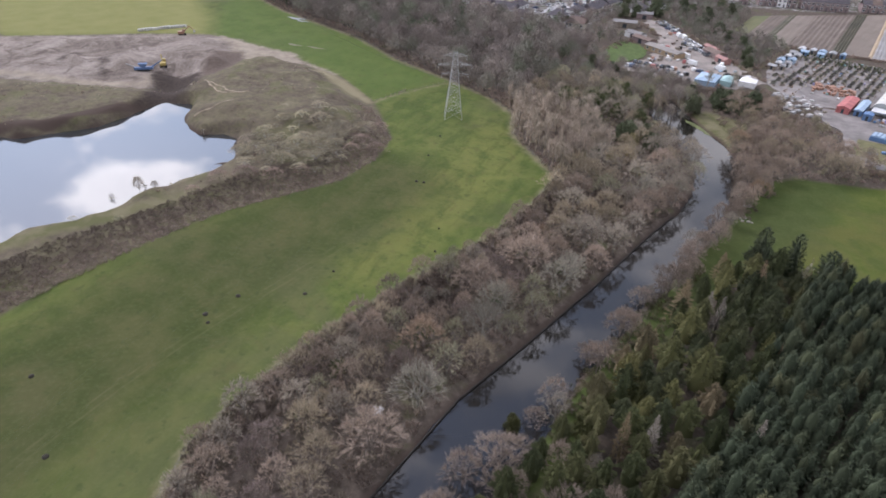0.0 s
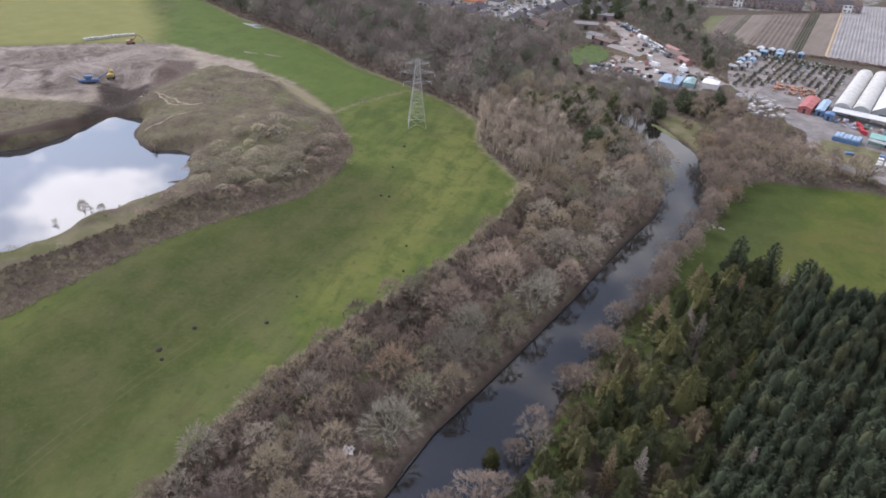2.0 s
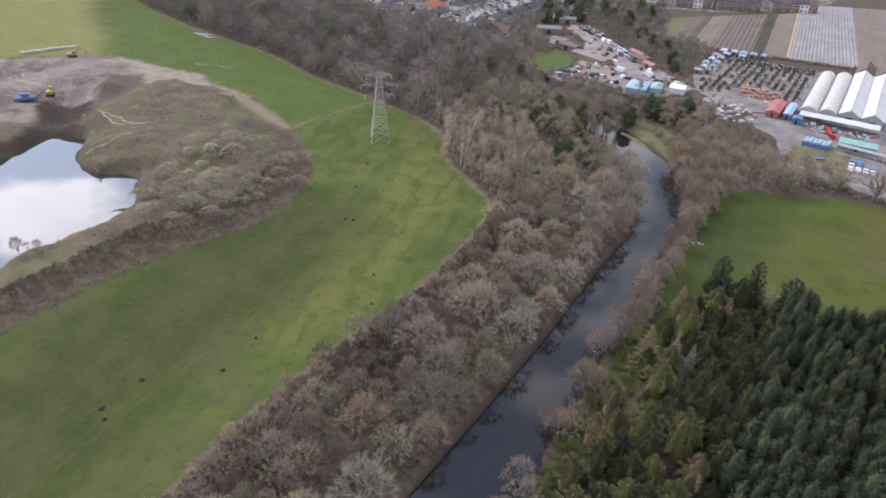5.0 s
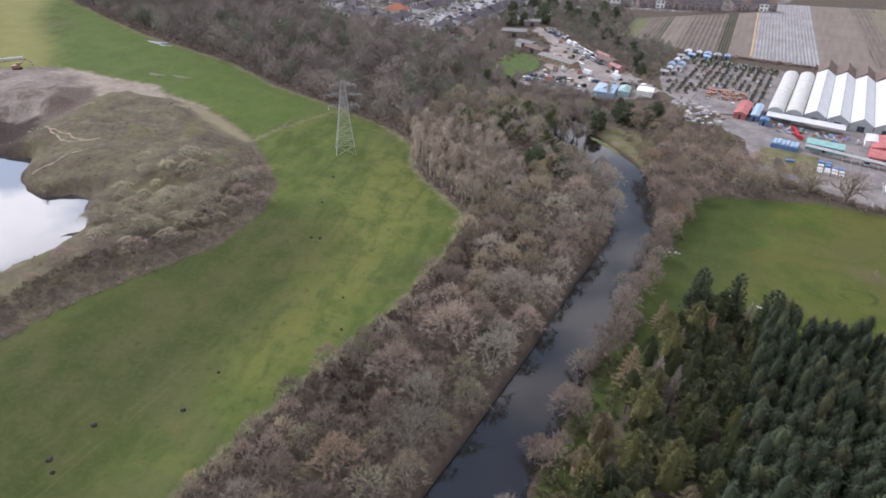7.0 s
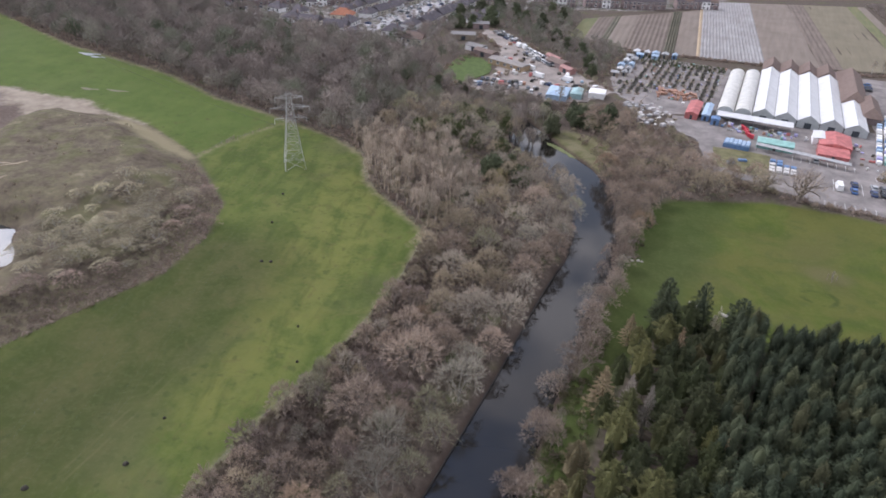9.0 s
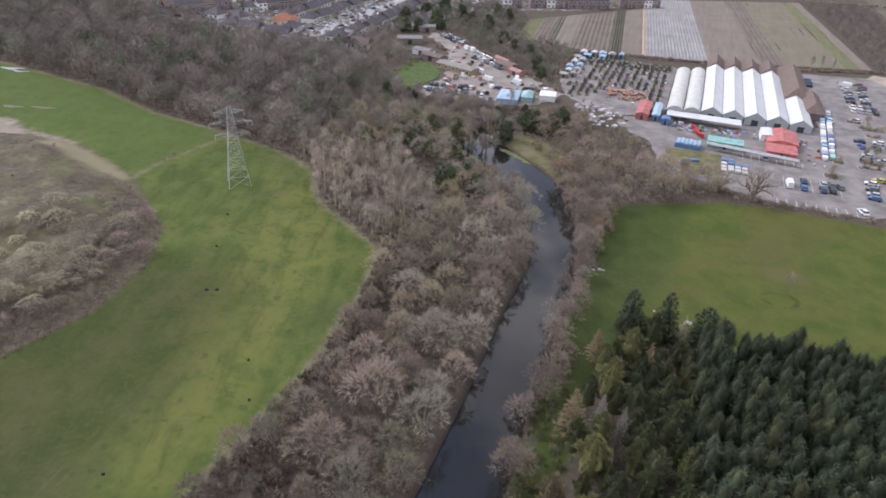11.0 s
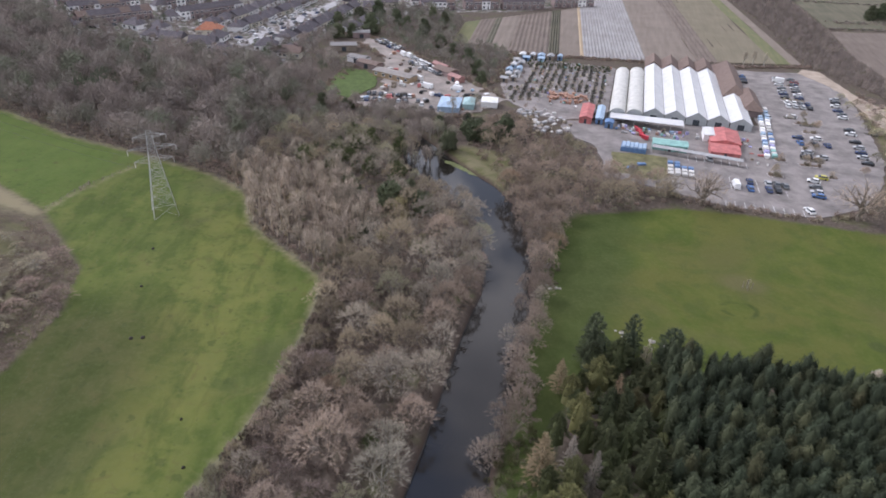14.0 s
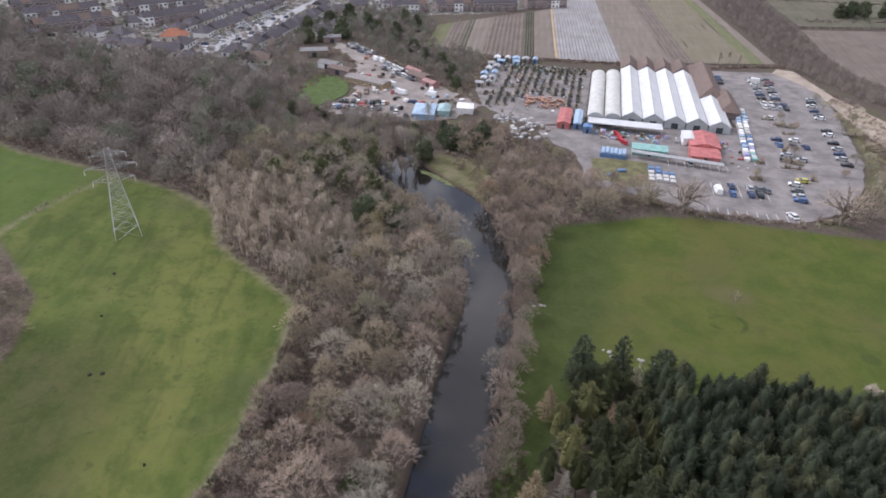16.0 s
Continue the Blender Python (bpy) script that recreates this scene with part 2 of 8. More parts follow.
def grass_mat():
    """The ground: leaf litter, with meadow, pitch, scrub and bare earth where the ground's own fields say so."""
    m, nt, b = mat_base("ground_cover", 0.95)
    p = n_pos(nt)
    b.inputs["Specular IOR Level"].default_value = 0.1
    n_mid = n_noise(nt, 0.09, 6, 0.62, p)
    n_big = n_noise(nt, 0.022, 4, 0.55, p, 0.6)
    n_fine = n_noise(nt, 0.9, 5, 0.7, p)
    n_edge = n_math(nt, "MULTIPLY", n_math(nt, "SUBTRACT", n_noise(nt, 0.25, 6, 0.7, p), 0.5), 7.0)
    # leaf litter, its browns lowered to carry shade under the trees
    litter = n_ramp(nt, n_fine, [(0.3, (0.066, 0.053, 0.043)), (0.55, (0.112, 0.090, 0.073)), (0.75, (0.170, 0.140, 0.115))])
    litter = n_mix(nt, n_step(nt, n_mid, 0.5, 0.75), litter, (0.10, 0.105, 0.05))
    # meadow: short grass with yellow and dark sweeps along the old ridges
    mp = nt.nodes.new("ShaderNodeMapping")
    mp.vector_type = "TEXTURE"
    mp.inputs["Rotation"].default_value = (0, 0, radians(19.5))
    mp.inputs["Scale"].default_value = (1.0, 4.0, 1.0)
    nt.links.new(p, mp.inputs["Vector"])
    streak = n_noise(nt, 0.20, 4, 0.6, mp.outputs["Vector"], 0.3)
    sweep = n_noise(nt, 0.06, 4, 0.55, mp.outputs["Vector"], 0.4)
    n_mot = n_noise(nt, 0.17, 4, 0.6, p, 0.3)
    meadow = n_ramp(nt, n_mid, [(0.34, (0.058, 0.082, 0.020)), (0.50, (0.078, 0.106, 0.026)), (0.64, (0.102, 0.126, 0.033))])
    meadow = n_mix(nt, n_math(nt, "MULTIPLY", n_step(nt, sweep, 0.47, 0.66), 0.4), meadow, (0.116, 0.132, 0.040))
    meadow = n_mix(nt, n_math(nt, "MULTIPLY", n_step(nt, n_math(nt, "ADD", n_attr(nt, "sd_ridge"), n_edge), -4, 5), 0.72), meadow, n_ramp(nt, n_mot, [(0.38, (0.165, 0.164, 0.048)), (0.62, (0.112, 0.132, 0.035))]))
    meadow = n_mix(nt, n_math(nt, "MULTIPLY", n_step(nt, n_mot, 0.50, 0.66), 0.35), meadow, (0.048, 0.072, 0.018))
    meadow = n_mix(nt, n_math(nt, "MULTIPLY", n_step(nt, streak, 0.48, 0.66), 0.55), meadow, (0.054, 0.076, 0.020))
    meadow = n_mix(nt, n_math(nt, "MULTIPLY", n_step(nt, streak, 0.52, 0.36), 0.35), meadow, (0.126, 0.138, 0.042))
    meadow = n_mix(nt, n_math(nt, "MULTIPLY", n_step(nt, n_noise(nt, 0.12, 5, 0.65, p, 0.8), 0.53, 0.66), 0.4), meadow, (0.140, 0.140, 0.046))
    meadow = n_mix(nt, n_math(nt, "MULTIPLY", n_step(nt, n_big, 0.48, 0.66), 0.5), meadow, (0.098, 0.096, 0.050))
    # near west meadow darkened in colour, standing for the lens's corner falloff
    meadow = n_mix(nt, n_math(nt, "MULTIPLY", n_step(nt, n_math(nt, "ADD", n_attr(nt, "sd_worn"), n_edge), -14, 12), 0.8), meadow, n_ramp(nt, n_mid, [(0.4, (0.046, 0.058, 0.018)), (0.6, (0.072, 0.072, 0.030))]))
    meadow = n_mix(nt, n_math(nt, "MULTIPLY", n_step(nt, n_math(nt, "ADD", n_attr(nt, "sd_lush"), n_edge), -6, 10), 0.75), meadow, n_ramp(nt, n_mid, [(0.35, (0.072, 0.112, 0.025)), (0.62, (0.090, 0.130, 0.033))]))
    tus = n_noise(nt, 0.42, 3, 0.5, p)
    meadow = n_mix(nt, n_math(nt, "MULTIPLY", n_step(nt, tus, 0.60, 0.70), 0.4), meadow, (0.038, 0.055, 0.020))
    meadow = n_mix(nt, n_math(nt, "MULTIPLY", n_step(nt, n_fine, 0.45, 0.75), 0.22), meadow, (0.14, 0.15, 0.07))
    # two faint wheel tracks along the meadow
    sp = nt.nodes.new("ShaderNodeSeparateXYZ")
    nt.links.new(p, sp.inputs["Vector"])
    across = n_math(nt, "ADD", n_math(nt, "MULTIPLY", sp.outputs["X"], TRACK_N[0]), n_math(nt, "MULTIPLY_ADD", sp.outputs["Y"], TRACK_N[1], TRACK_N[2]))
    across = n_math(nt, "ADD", across, n_math(nt, "MULTIPLY", n_math(nt, "SINE", n_math(nt, "MULTIPLY", sp.outputs["Y"], 0.045)), 2.0))
    pair = n_math(nt, "ABSOLUTE", n_math(nt, "SUBTRACT", n_math(nt, "ABSOLUTE", across), 0.95))
    rut = n_math(nt, "MULTIPLY", n_math(nt, "SUBTRACT", 1.0, n_step(nt, pair, 0.12, 0.42)), n_step(nt, n_mot, 0.38, 0.6))
    meadow = n_mix(nt, n_math(nt, "MULTIPLY", n_math(nt, "MULTIPLY", rut, n_math(nt, "SUBTRACT", 1.0, n_step(nt, sp.outputs["Y"], 70, 115))), 0.28), meadow, (0.135, 0.130, 0.062))
    brown = n_noise(nt, 0.21, 5, 0.7, p, 1.0)
    meadow = n_mix(nt, n_math(nt, "MULTIPLY", n_step(nt, brown, 0.54, 0.70), 0.4), meadow, (0.098, 0.088, 0.036))
    far = n_ramp(nt, n_mid, [(0.3, (0.175, 0.180, 0.060)), (0.7, (0.215, 0.208, 0.080))])
    meadow = n_mix(nt, n_step(nt, n_math(nt, "ADD", n_attr(nt, "sd_far"), n_edge), -9, 9), meadow, far)
    # playing field: green, worn to yellow and olive in broad patches, with a fungus ring and dark rank spots
    def round_patch(cx, cy, rx, ry, lo, hi):
        q = nt.nodes.new("ShaderNodeMapping")
        q.inputs["Location"].default_value = (-cx / rx, -cy / ry, 0)
        q.inputs["Scale"].default_value = (1 / rx, 1 / ry, 0)
        nt.links.new(p, q.inputs["Vector"])
        d = nt.nodes.new("ShaderNodeVectorMath")
        d.operation = "LENGTH"
        nt.links.new(q.outputs["Vector"], d.inputs[0])
        ragged = n_math(nt, "MULTIPLY_ADD", n_mot, 0.5, d.outputs["Value"])
        return n_step(nt, n_math(nt, "SUBTRACT", ragged, 0.25), lo, hi)
    n_wear = n_noise(nt, 0.035, 5, 0.6, p, 0.9)
    pitch = n_ramp(nt, n_mid, [(0.32, (0.056, 0.080, 0.017)), (0.5, (0.074, 0.096, 0.021)), (0.68, (0.098, 0.111, 0.028))])
    pitch = n_mix(nt, n_math(nt, "MULTIPLY", n_step(nt, n_wear, 0.44, 0.62), 0.75), pitch, (0.104, 0.104, 0.030))
    pitch = n_mix(nt, n_math(nt, "MULTIPLY", n_step(nt, n_mot, 0.50, 0.66), 0.45), pitch, (0.062, 0.080, 0.024))
    pitch = n_mix(nt, n_math(nt, "MULTIPLY", n_step(nt, n_big, 0.48, 0.66), 0.6), pitch, (0.092, 0.090, 0.036))
    # river bank strip: the bank trees' shade is put into the grass colour
    pitch = n_mix(nt, n_math(nt, "MULTIPLY", n_step(nt, n_math(nt, "ADD", n_attr(nt, "sd_bank"), n_edge), -7, 6), 0.8), pitch, n_ramp(nt, n_mot, [(0.4, (0.042, 0.060, 0.018)), (0.6, (0.056, 0.075, 0.024))]))
    pitch = n_mix(nt, n_math(nt, "MULTIPLY", n_math(nt, "SUBTRACT", 1.0, round_patch(10, 200.5, 6.5, 4.5, 0.5, 1.2)), 0.6), pitch, (0.118, 0.106, 0.052))
    ring = n_math(nt, "MULTIPLY", round_patch(7.7, 188, 4.2, 3.4, 0.72, 0.9), n_math(nt, "SUBTRACT", 1.0, round_patch(7.7, 188, 4.2, 3.4, 0.98, 1.2)))
    pitch = n_mix(nt, n_math(nt, "MULTIPLY", n_math(nt, "MULTIPLY", ring, n_step(nt, n_noise(nt, 0.2, 3, 0.6, p), 0.42, 0.58)), 0.6), pitch, (0.036, 0.052, 0.016))
    pitch = n_mix(nt, n_math(nt, "MULTIPLY", n_math(nt, "SUBTRACT", 1.0, round_patch(36.6, 182.6, 2.2, 1.9, 0.7, 1.2)), 0.6), pitch, (0.044, 0.060, 0.022))
    pitch = n_mix(nt, n_math(nt, "MULTIPLY", n_step(nt, n_fine, 0.45, 0.75), 0.2), pitch, (0.14, 0.15, 0.06))
    scrub = n_ramp(nt, n_noise(nt, 0.16, 7, 0.7, p), [(0.28, (0.070, 0.055, 0.042)), (0.45, (0.120, 0.098, 0.072)), (0.6, (0.150, 0.132, 0.083)), (0.75, (0.235, 0.197, 0.142))])
    scrub = n_mix(nt, n_step(nt, n_mid, 0.50, 0.66), scrub, (0.122, 0.116, 0.062))
    earth = n_ramp(nt, n_noise(nt, 0.035, 7, 0.66, p, 1.2), [(0.30, (0.100, 0.078, 0.066)), (0.43, (0.175, 0.143, 0.122)), (0.55, (0.255, 0.215, 0.187)), (0.72, (0.34, 0.295, 0.26))])
    earth = n_mix(nt, n_math(nt, "MULTIPLY", n_step(nt, n_fine, 0.4, 0.8), 0.35), earth, (0.32, 0.28, 0.245))
    n_grain = n_ramp(nt, n_noise(nt, 0.45, 6, 0.75, p, 0.5), [(0.30, (0.58, 0.57, 0.56)), (0.52, (1.0, 1.0, 1.0)), (0.72, (1.22, 1.22, 1.2))])
    scrub = n_mix(nt, 0.85, scrub, n_grain, "MULTIPLY")
    earth = n_mix(nt, 0.75, earth, n_grain, "MULTIPLY")
    earth = n_mix(nt, n_math(nt, "MULTIPLY", n_step(nt, n_noise(nt, 0.075, 6, 0.7, p, 1.0), 0.52, 0.60), 0.7), earth, (0.105, 0.082, 0.068))
    town = n_ramp(nt, n_noise(nt, 0.22, 4, 0.65, p), [(0.38, (0.075, 0.085, 0.050)), (0.47, (0.125, 0.115, 0.095)), (0.55, (0.22, 0.20, 0.19)), (0.66, (0.44, 0.42, 0.41))])

    def layer(col, over, name, w=1.2, amp=1.0):
        e = n_math(nt, "MULTIPLY_ADD", n_edge, amp, n_attr(nt, name))
        return n_mix(nt, n_step(nt, e, -w, w), col, over)
    col = layer(litter, meadow, "sd_meadow", 1.5, 0.6)
    col = layer(col, pitch, "sd_pitch", 1.5, 0.5)
    col = layer(col, town, "sd_town", 2.0, 0.5)
    col = layer(col, scrub, "sd_scrub", 1.5, 0.6)
    col = layer(col, n_ramp(nt, n_mot, [(0.4, (0.105, 0.105, 0.048)), (0.6, (0.165, 0.148, 0.088))]), "sd_rough", 2.0, 1.0)
    col = layer(col, earth, "sd_earth", 2.5, 1.6)
    col = layer(col, n_ramp(nt, n_mot, [(0.35, (0.235, 0.195, 0.155)), (0.65, (0.335, 0.288, 0.228))]), "sd_sand", 2.4, 1.5)
    col = layer(col, n_ramp(nt, n_fine, [(0.3, (0.090, 0.068, 0.056)), (0.7, (0.165, 0.130, 0.108))]), "sd_face", 2.5, 1.2)
    col = layer(col, (0.225, 0.195, 0.122), "sd_dry", 2.2, 1.1)
    col = layer(col, (0.075, 0.055, 0.045), "sd_mud", 1.0, 0.35)
    col = layer(col, n_ramp(nt, n_fine, [(0.35, (0.040, 0.031, 0.026)), (0.7, (0.080, 0.062, 0.052))]), "sd_pit", 3.0, 1.6)
    nt.links.new(col, b.inputs["Base Color"])
    n_bump(nt, b, n_fine, 0.5, 0.25)
    return m


M_GROUND = grass_mat()


def water_mat(name, rough, col, ripple, spec, ior):
    m, nt, b = mat_base(name, rough)
    b.inputs["Base Color"].default_value = (*col, 1)
    b.inputs["Specular IOR Level"].default_value = spec
    b.inputs["IOR"].default_value = ior
    p = n_pos(nt)
    patch = n_step(nt, n_noise(nt, 0.05, 3, 0.5, p), 0.42, 0.62)
    n_bump(nt, b, n_math(nt, "MULTIPLY", n_noise(nt, 0.9, 3, 0.5, p), patch), ripple, 0.03)
    return m


M_RIVER = water_mat("river_water", 0.05, (0.020, 0.018, 0.0155), 0.3, 0.72, 1.42)
M_MUDPOOL = water_mat("muddy_pool", 0.5, (0.15, 0.135, 0.085), 0.05, 0.15, 1.33)
# base colour whitened to stand for the sky's reflection
M_PUDDLE = water_mat("milky_puddle", 0.05, (0.50, 0.52, 0.55), 0.05, 0.6, 1.4)
M_POND = water_mat("pond_water", 0.03, (0.03, 0.033, 0.036), 0.10, 1.0, 1.60)


# ---------------------------------------------------------------- plan
def inside(px, py, poly):
    """Metres inside (+) or outside (-) a closed outline."""
    px, py = np.asarray(px, float), np.asarray(py, float)
    best, odd = np.full(px.shape, 1e18), np.zeros(px.shape, bool)
    for (x0, y0), (x1, y1) in zip(poly, poly[1:] + poly[:1]):
        dx, dy = x1 - x0, y1 - y0
        k = np.clip(((px - x0) * dx + (py - y0) * dy) / (dx * dx + dy * dy + 1e-9), 0, 1)
        best = np.minimum(best, (px - x0 - k * dx) ** 2 + (py - y0 - k * dy) ** 2)
        if y0 != y1:
            odd ^= ((y0 > py) != (y1 > py)) & (px < dx * (py - y0) / (y1 - y0) + x0)
    return np.where(odd, 1, -1) * np.sqrt(best)


def beside(px, py, line, half):
    """Metres inside (+) a band of that half width along an open line."""
    px, py = np.asarray(px, float), np.asarray(py, float)
    best = np.full(px.shape, 1e18)
    for (x0, y0), (x1, y1) in zip(line, line[1:]):
        dx, dy = x1 - x0, y1 - y0
        k = np.clip(((px - x0) * dx + (py - y0) * dy) / (dx * dx + dy * dy), 0, 1)
        best = np.minimum(best, (px - x0 - k * dx) ** 2 + (py - y0 - k * dy) ** 2)
    return half - np.sqrt(best)


MEADOW_EAST = [(-68, -60), (-75, 22), (-81, 31), (-85, 47), (-87.5, 65), (-88, 90), (-86, 122), (-88.5, 149), (-93, 169), (-112, 181), (-125, 189),
               (-136.5, 206), (-154, 214.5), (-189, 222), (-222, 227), (-261, 240), (-306, 247), (-342, 251), (-480, 290)]
MEADOW_WEST = [(-347, 163), (-322, 187), (-267, 194), (-221, 190), (-186, 177), (-154, 155), (-145, 139), (-141, 119), (-146, 101), (-150, 84), (-150, 67), (-148, 37), (-144, 23), (-140, -60)]
MEADOW = MEADOW_EAST + [(-900, 420), (-900, 100), (-387, 109)] + MEADOW_WEST
YELLOW = [(-141, 193), (-133.4, 169), (-122, 135), (-110, 103), (-104, 84), (-94, 84), (-92, 100), (-94, 120), (-98.5, 144), (-104, 166), (-118, 184), (-130, 193)]
FAR_FIELD = [(-322, 186), (-350, 206), (-420, 240), (-480, 290), (-900, 420), (-900, 100), (-387, 109), (-347, 163)]
RIVER_WEST = [(-46, -60), (-48, 20), (-50.5, 49), (-53.5, 72), (-53, 94), (-53, 126), (-53.6, 141), (-54, 158), (-53.6, 178), (-55.5, 191), (-60, 204), (-65.5, 216), (-80, 232.5), (-94, 242), (-103, 260), (-116, 274)]
RIVER_EAST = [(-106, 278), (-89, 262), (-79, 251.2), (-64.5, 238.5), (-54.5, 225), (-50, 212), (-45.5, 197), (-43.8, 186), (-42, 168), (-41.5, 150), (-40.8, 126), (-40.5, 108), (-39.5, 90), (-37.5, 72), (-35, 40), (-33, -60)]
RIVER = RIVER_WEST + RIVER_EAST
POND = [(-176, 20), (-177, 43), (-174.6, 58), (-176, 74), (-177, 90), (-179, 103), (-192, 116), (-199, 115), (-206, 109), (-220, 111), (-229, 118), (-236, 123), (-243, 117), (-237, 94), (-238, 80), (-243, 69), (-250, 59), (-258, 30), (-225, -15), (-185, -5)]
SCRUB = [(-140, -60), (-144, 23), (-148, 37), (-150, 67), (-150, 84), (-146, 101), (-141, 119), (-145, 139), (-154, 155), (-186, 177), (-221, 190), (-262, 190), (-274, 178),
         (-264, 150), (-258, 134), (-264, 120), (-282, 109), (-297, 97), (-318, 84), (-345, 56), (-330, 0), (-240, -60)]
EARTH = [(-264, 120), (-258, 134), (-264, 150), (-274, 178), (-300, 194), (-322, 187), (-347, 163), (-387, 109), (-430, 60), (-400, 10), (-345, 56), (-318, 84), (-297, 97), (-282, 109)]
PITCH = [(-38.5, 20), (-40, 143), (-40, 161), (-40, 180), (-41, 200), (-42, 216), (-34, 226), (-17, 234), (-5, 239.5), (15, 241.5), (58, 242), (140, 243), (210, 240), (210, 20)]
VERGE = [(64, 276), (73, 304), (79, 364), (81, 404), (84, 372), (82, 340), (80, 312), (94, 290), (110, 262), (70, 262)]
SHORE = [(-174, 10), (-170.5, 48), (-168.5, 60), (-165, 74), (-163, 84), (-160, 80), (-160.5, 69), (-162, 55), (-165, 44), (-168, 10)]
PALE = [(-234, 190), (-213, 187), (-187, 177.5), (-185.5, 173.5), (-200, 174.5), (-214, 178), (-234, 184)]
ROUGH = [(-88, 257.5), (-80, 267), (-64, 264), (-56, 242), (-62, 235), (-71, 243), (-79, 250)]
PLANTATION = [(-29.5, 36), (-30, 120), (-28, 148), (-22, 158), (-4, 157.5), (12, 160.5), (30, 159), (66, 156), (66, 60), (30, 36)]
GARDENS = [(-460, 345), (-400, 330), (-330, 322), (-262, 322), (-200, 326), (-190, 350), (-197, 380), (-206, 440), (-165, 490), (-55, 560), (-40, 760), (-700, 760)]
TRACK = [(-345, 66), (-321.7, 89), (-311.6, 94.5), (-295.7, 101.6), (-282, 110.8), (-268, 123), (-276, 130)]
SAND_EDGE = [(-374, 106), (-339, 158), (-322, 177), (-304, 188), (-280, 187), (-262, 193), (-225, 190)]


MOUND = [(-186, 122), (-206, 113), (-220, 115), (-231, 122), (-244, 128), (-256, 140), (-262, 152), (-270, 178), (-258, 186), (-221, 186), (-190, 172), (-172, 158), (-172, 138)]
PIT = [(-282, 135), (-267, 147.5), (-255.5, 141), (-240, 126), (-242, 114), (-246, 107), (-258, 120), (-268, 126.5), (-276, 129)]
FACE = [(-267, 147), (-287, 168), (-284, 182), (-270, 174), (-254.5, 149)]
SANDY = [(-322, 190), (-281, 195), (-262, 198), (-246, 190), (-252, 185), (-264, 175), (-277, 170), (-290, 180), (-300, 186)]
SPIT = [(-182, 76), (-184, 83), (-184.5, 92), (-179, 103)]


def smooth(a, b, v):
    k = np.clip((v - a) / (b - a), 0, 1)
    return k * k * (3 - 2 * k)


def wobble(px, py):
    return 1.3 * np.sin(px * 0.31 + 1.7 * np.sin(py * 0.19)) + 1.0 * np.sin(py * 0.43 + 1.2 * np.sin(px * 0.27)) + 0.5 * np.sin(px * 0.9 + py * 0.7)


def height(px, py):
    px, py = np.asarray(px, float), np.asarray(py, float)
    wob = wobble(px, py)
    z = 0.12 * np.sin(px * 0.071 + 1.3 * np.sin(py * 0.033)) + 0.10 * np.sin(py * 0.083 + px * 0.021)
    sc = inside(px, py, SCRUB)
    z = z + 2.6 * smooth(0, 13, sc) * smooth(-60, 20, py)
    lump = np.sin(px * 0.21 + 2 * np.sin(py * 0.09)) * np.sin(py * 0.17 + 1.1)
    z = z + 0.5 * lump * smooth(2, 14, sc)
    z = z + 2.4 * smooth(0, 16, inside(px, py, MOUND) + wob)
    ea = inside(px, py, EARTH)
    z = z + (0.9 + 0.9 * np.sin(px * 0.11 + py * 0.05) * np.sin(py * 0.13 - px * 0.04) + 0.45 * np.abs(np.sin(px * 0.33 + 1.5 * np.sin(py * 0.21))) * np.abs(np.sin(py * 0.29 + px * 0.1))) * smooth(0, 14, ea)
    for hx, hy, rx, ry, hh in ((-300, 128, 9, 5, 2.2), (-318, 116, 11, 4, 1.3), (-292, 152, 12, 6, 1.6), (-340, 140, 14, 6, 1.2), (-273, 160, 8, 6, 2.2)):
        z = z + hh * np.exp(-((px - hx) / rx) ** 2 - ((py - hy) / ry) ** 2) * (1 + 0.25 * wob)
    z = z - 2.4 * smooth(0, 10, beside(px, py, [(-244, 116), (-258, 130), (-276, 143)], 10))
    z = z + (-2.6 - z) * smooth(-7, 2.5, inside(px, py, POND) + wob * 0.8)
    z = z + 1.75 * smooth(-0.8, 0.9, beside(px, py, SPIT, 1.0) + wob * 0.2)
    z = z + (-2.6 - z) * smooth(-1.7, 1.0, inside(px, py, RIVER) + wob * np.where(px < -47, 0.08, 0.28))
    return z


def part(name, mesh, material, parent=None, label=""):
    """Links a builder's mesh as one object, under a thing where one is given."""
    ob = new(name, mesh.data(name) if isinstance(mesh, Build) else mesh)
    if not ob.data.materials:
        ob.data.materials.append(material)
    if parent is not None:
        ob.parent = parent
    if label:
        ob["label"] = label
    return ob


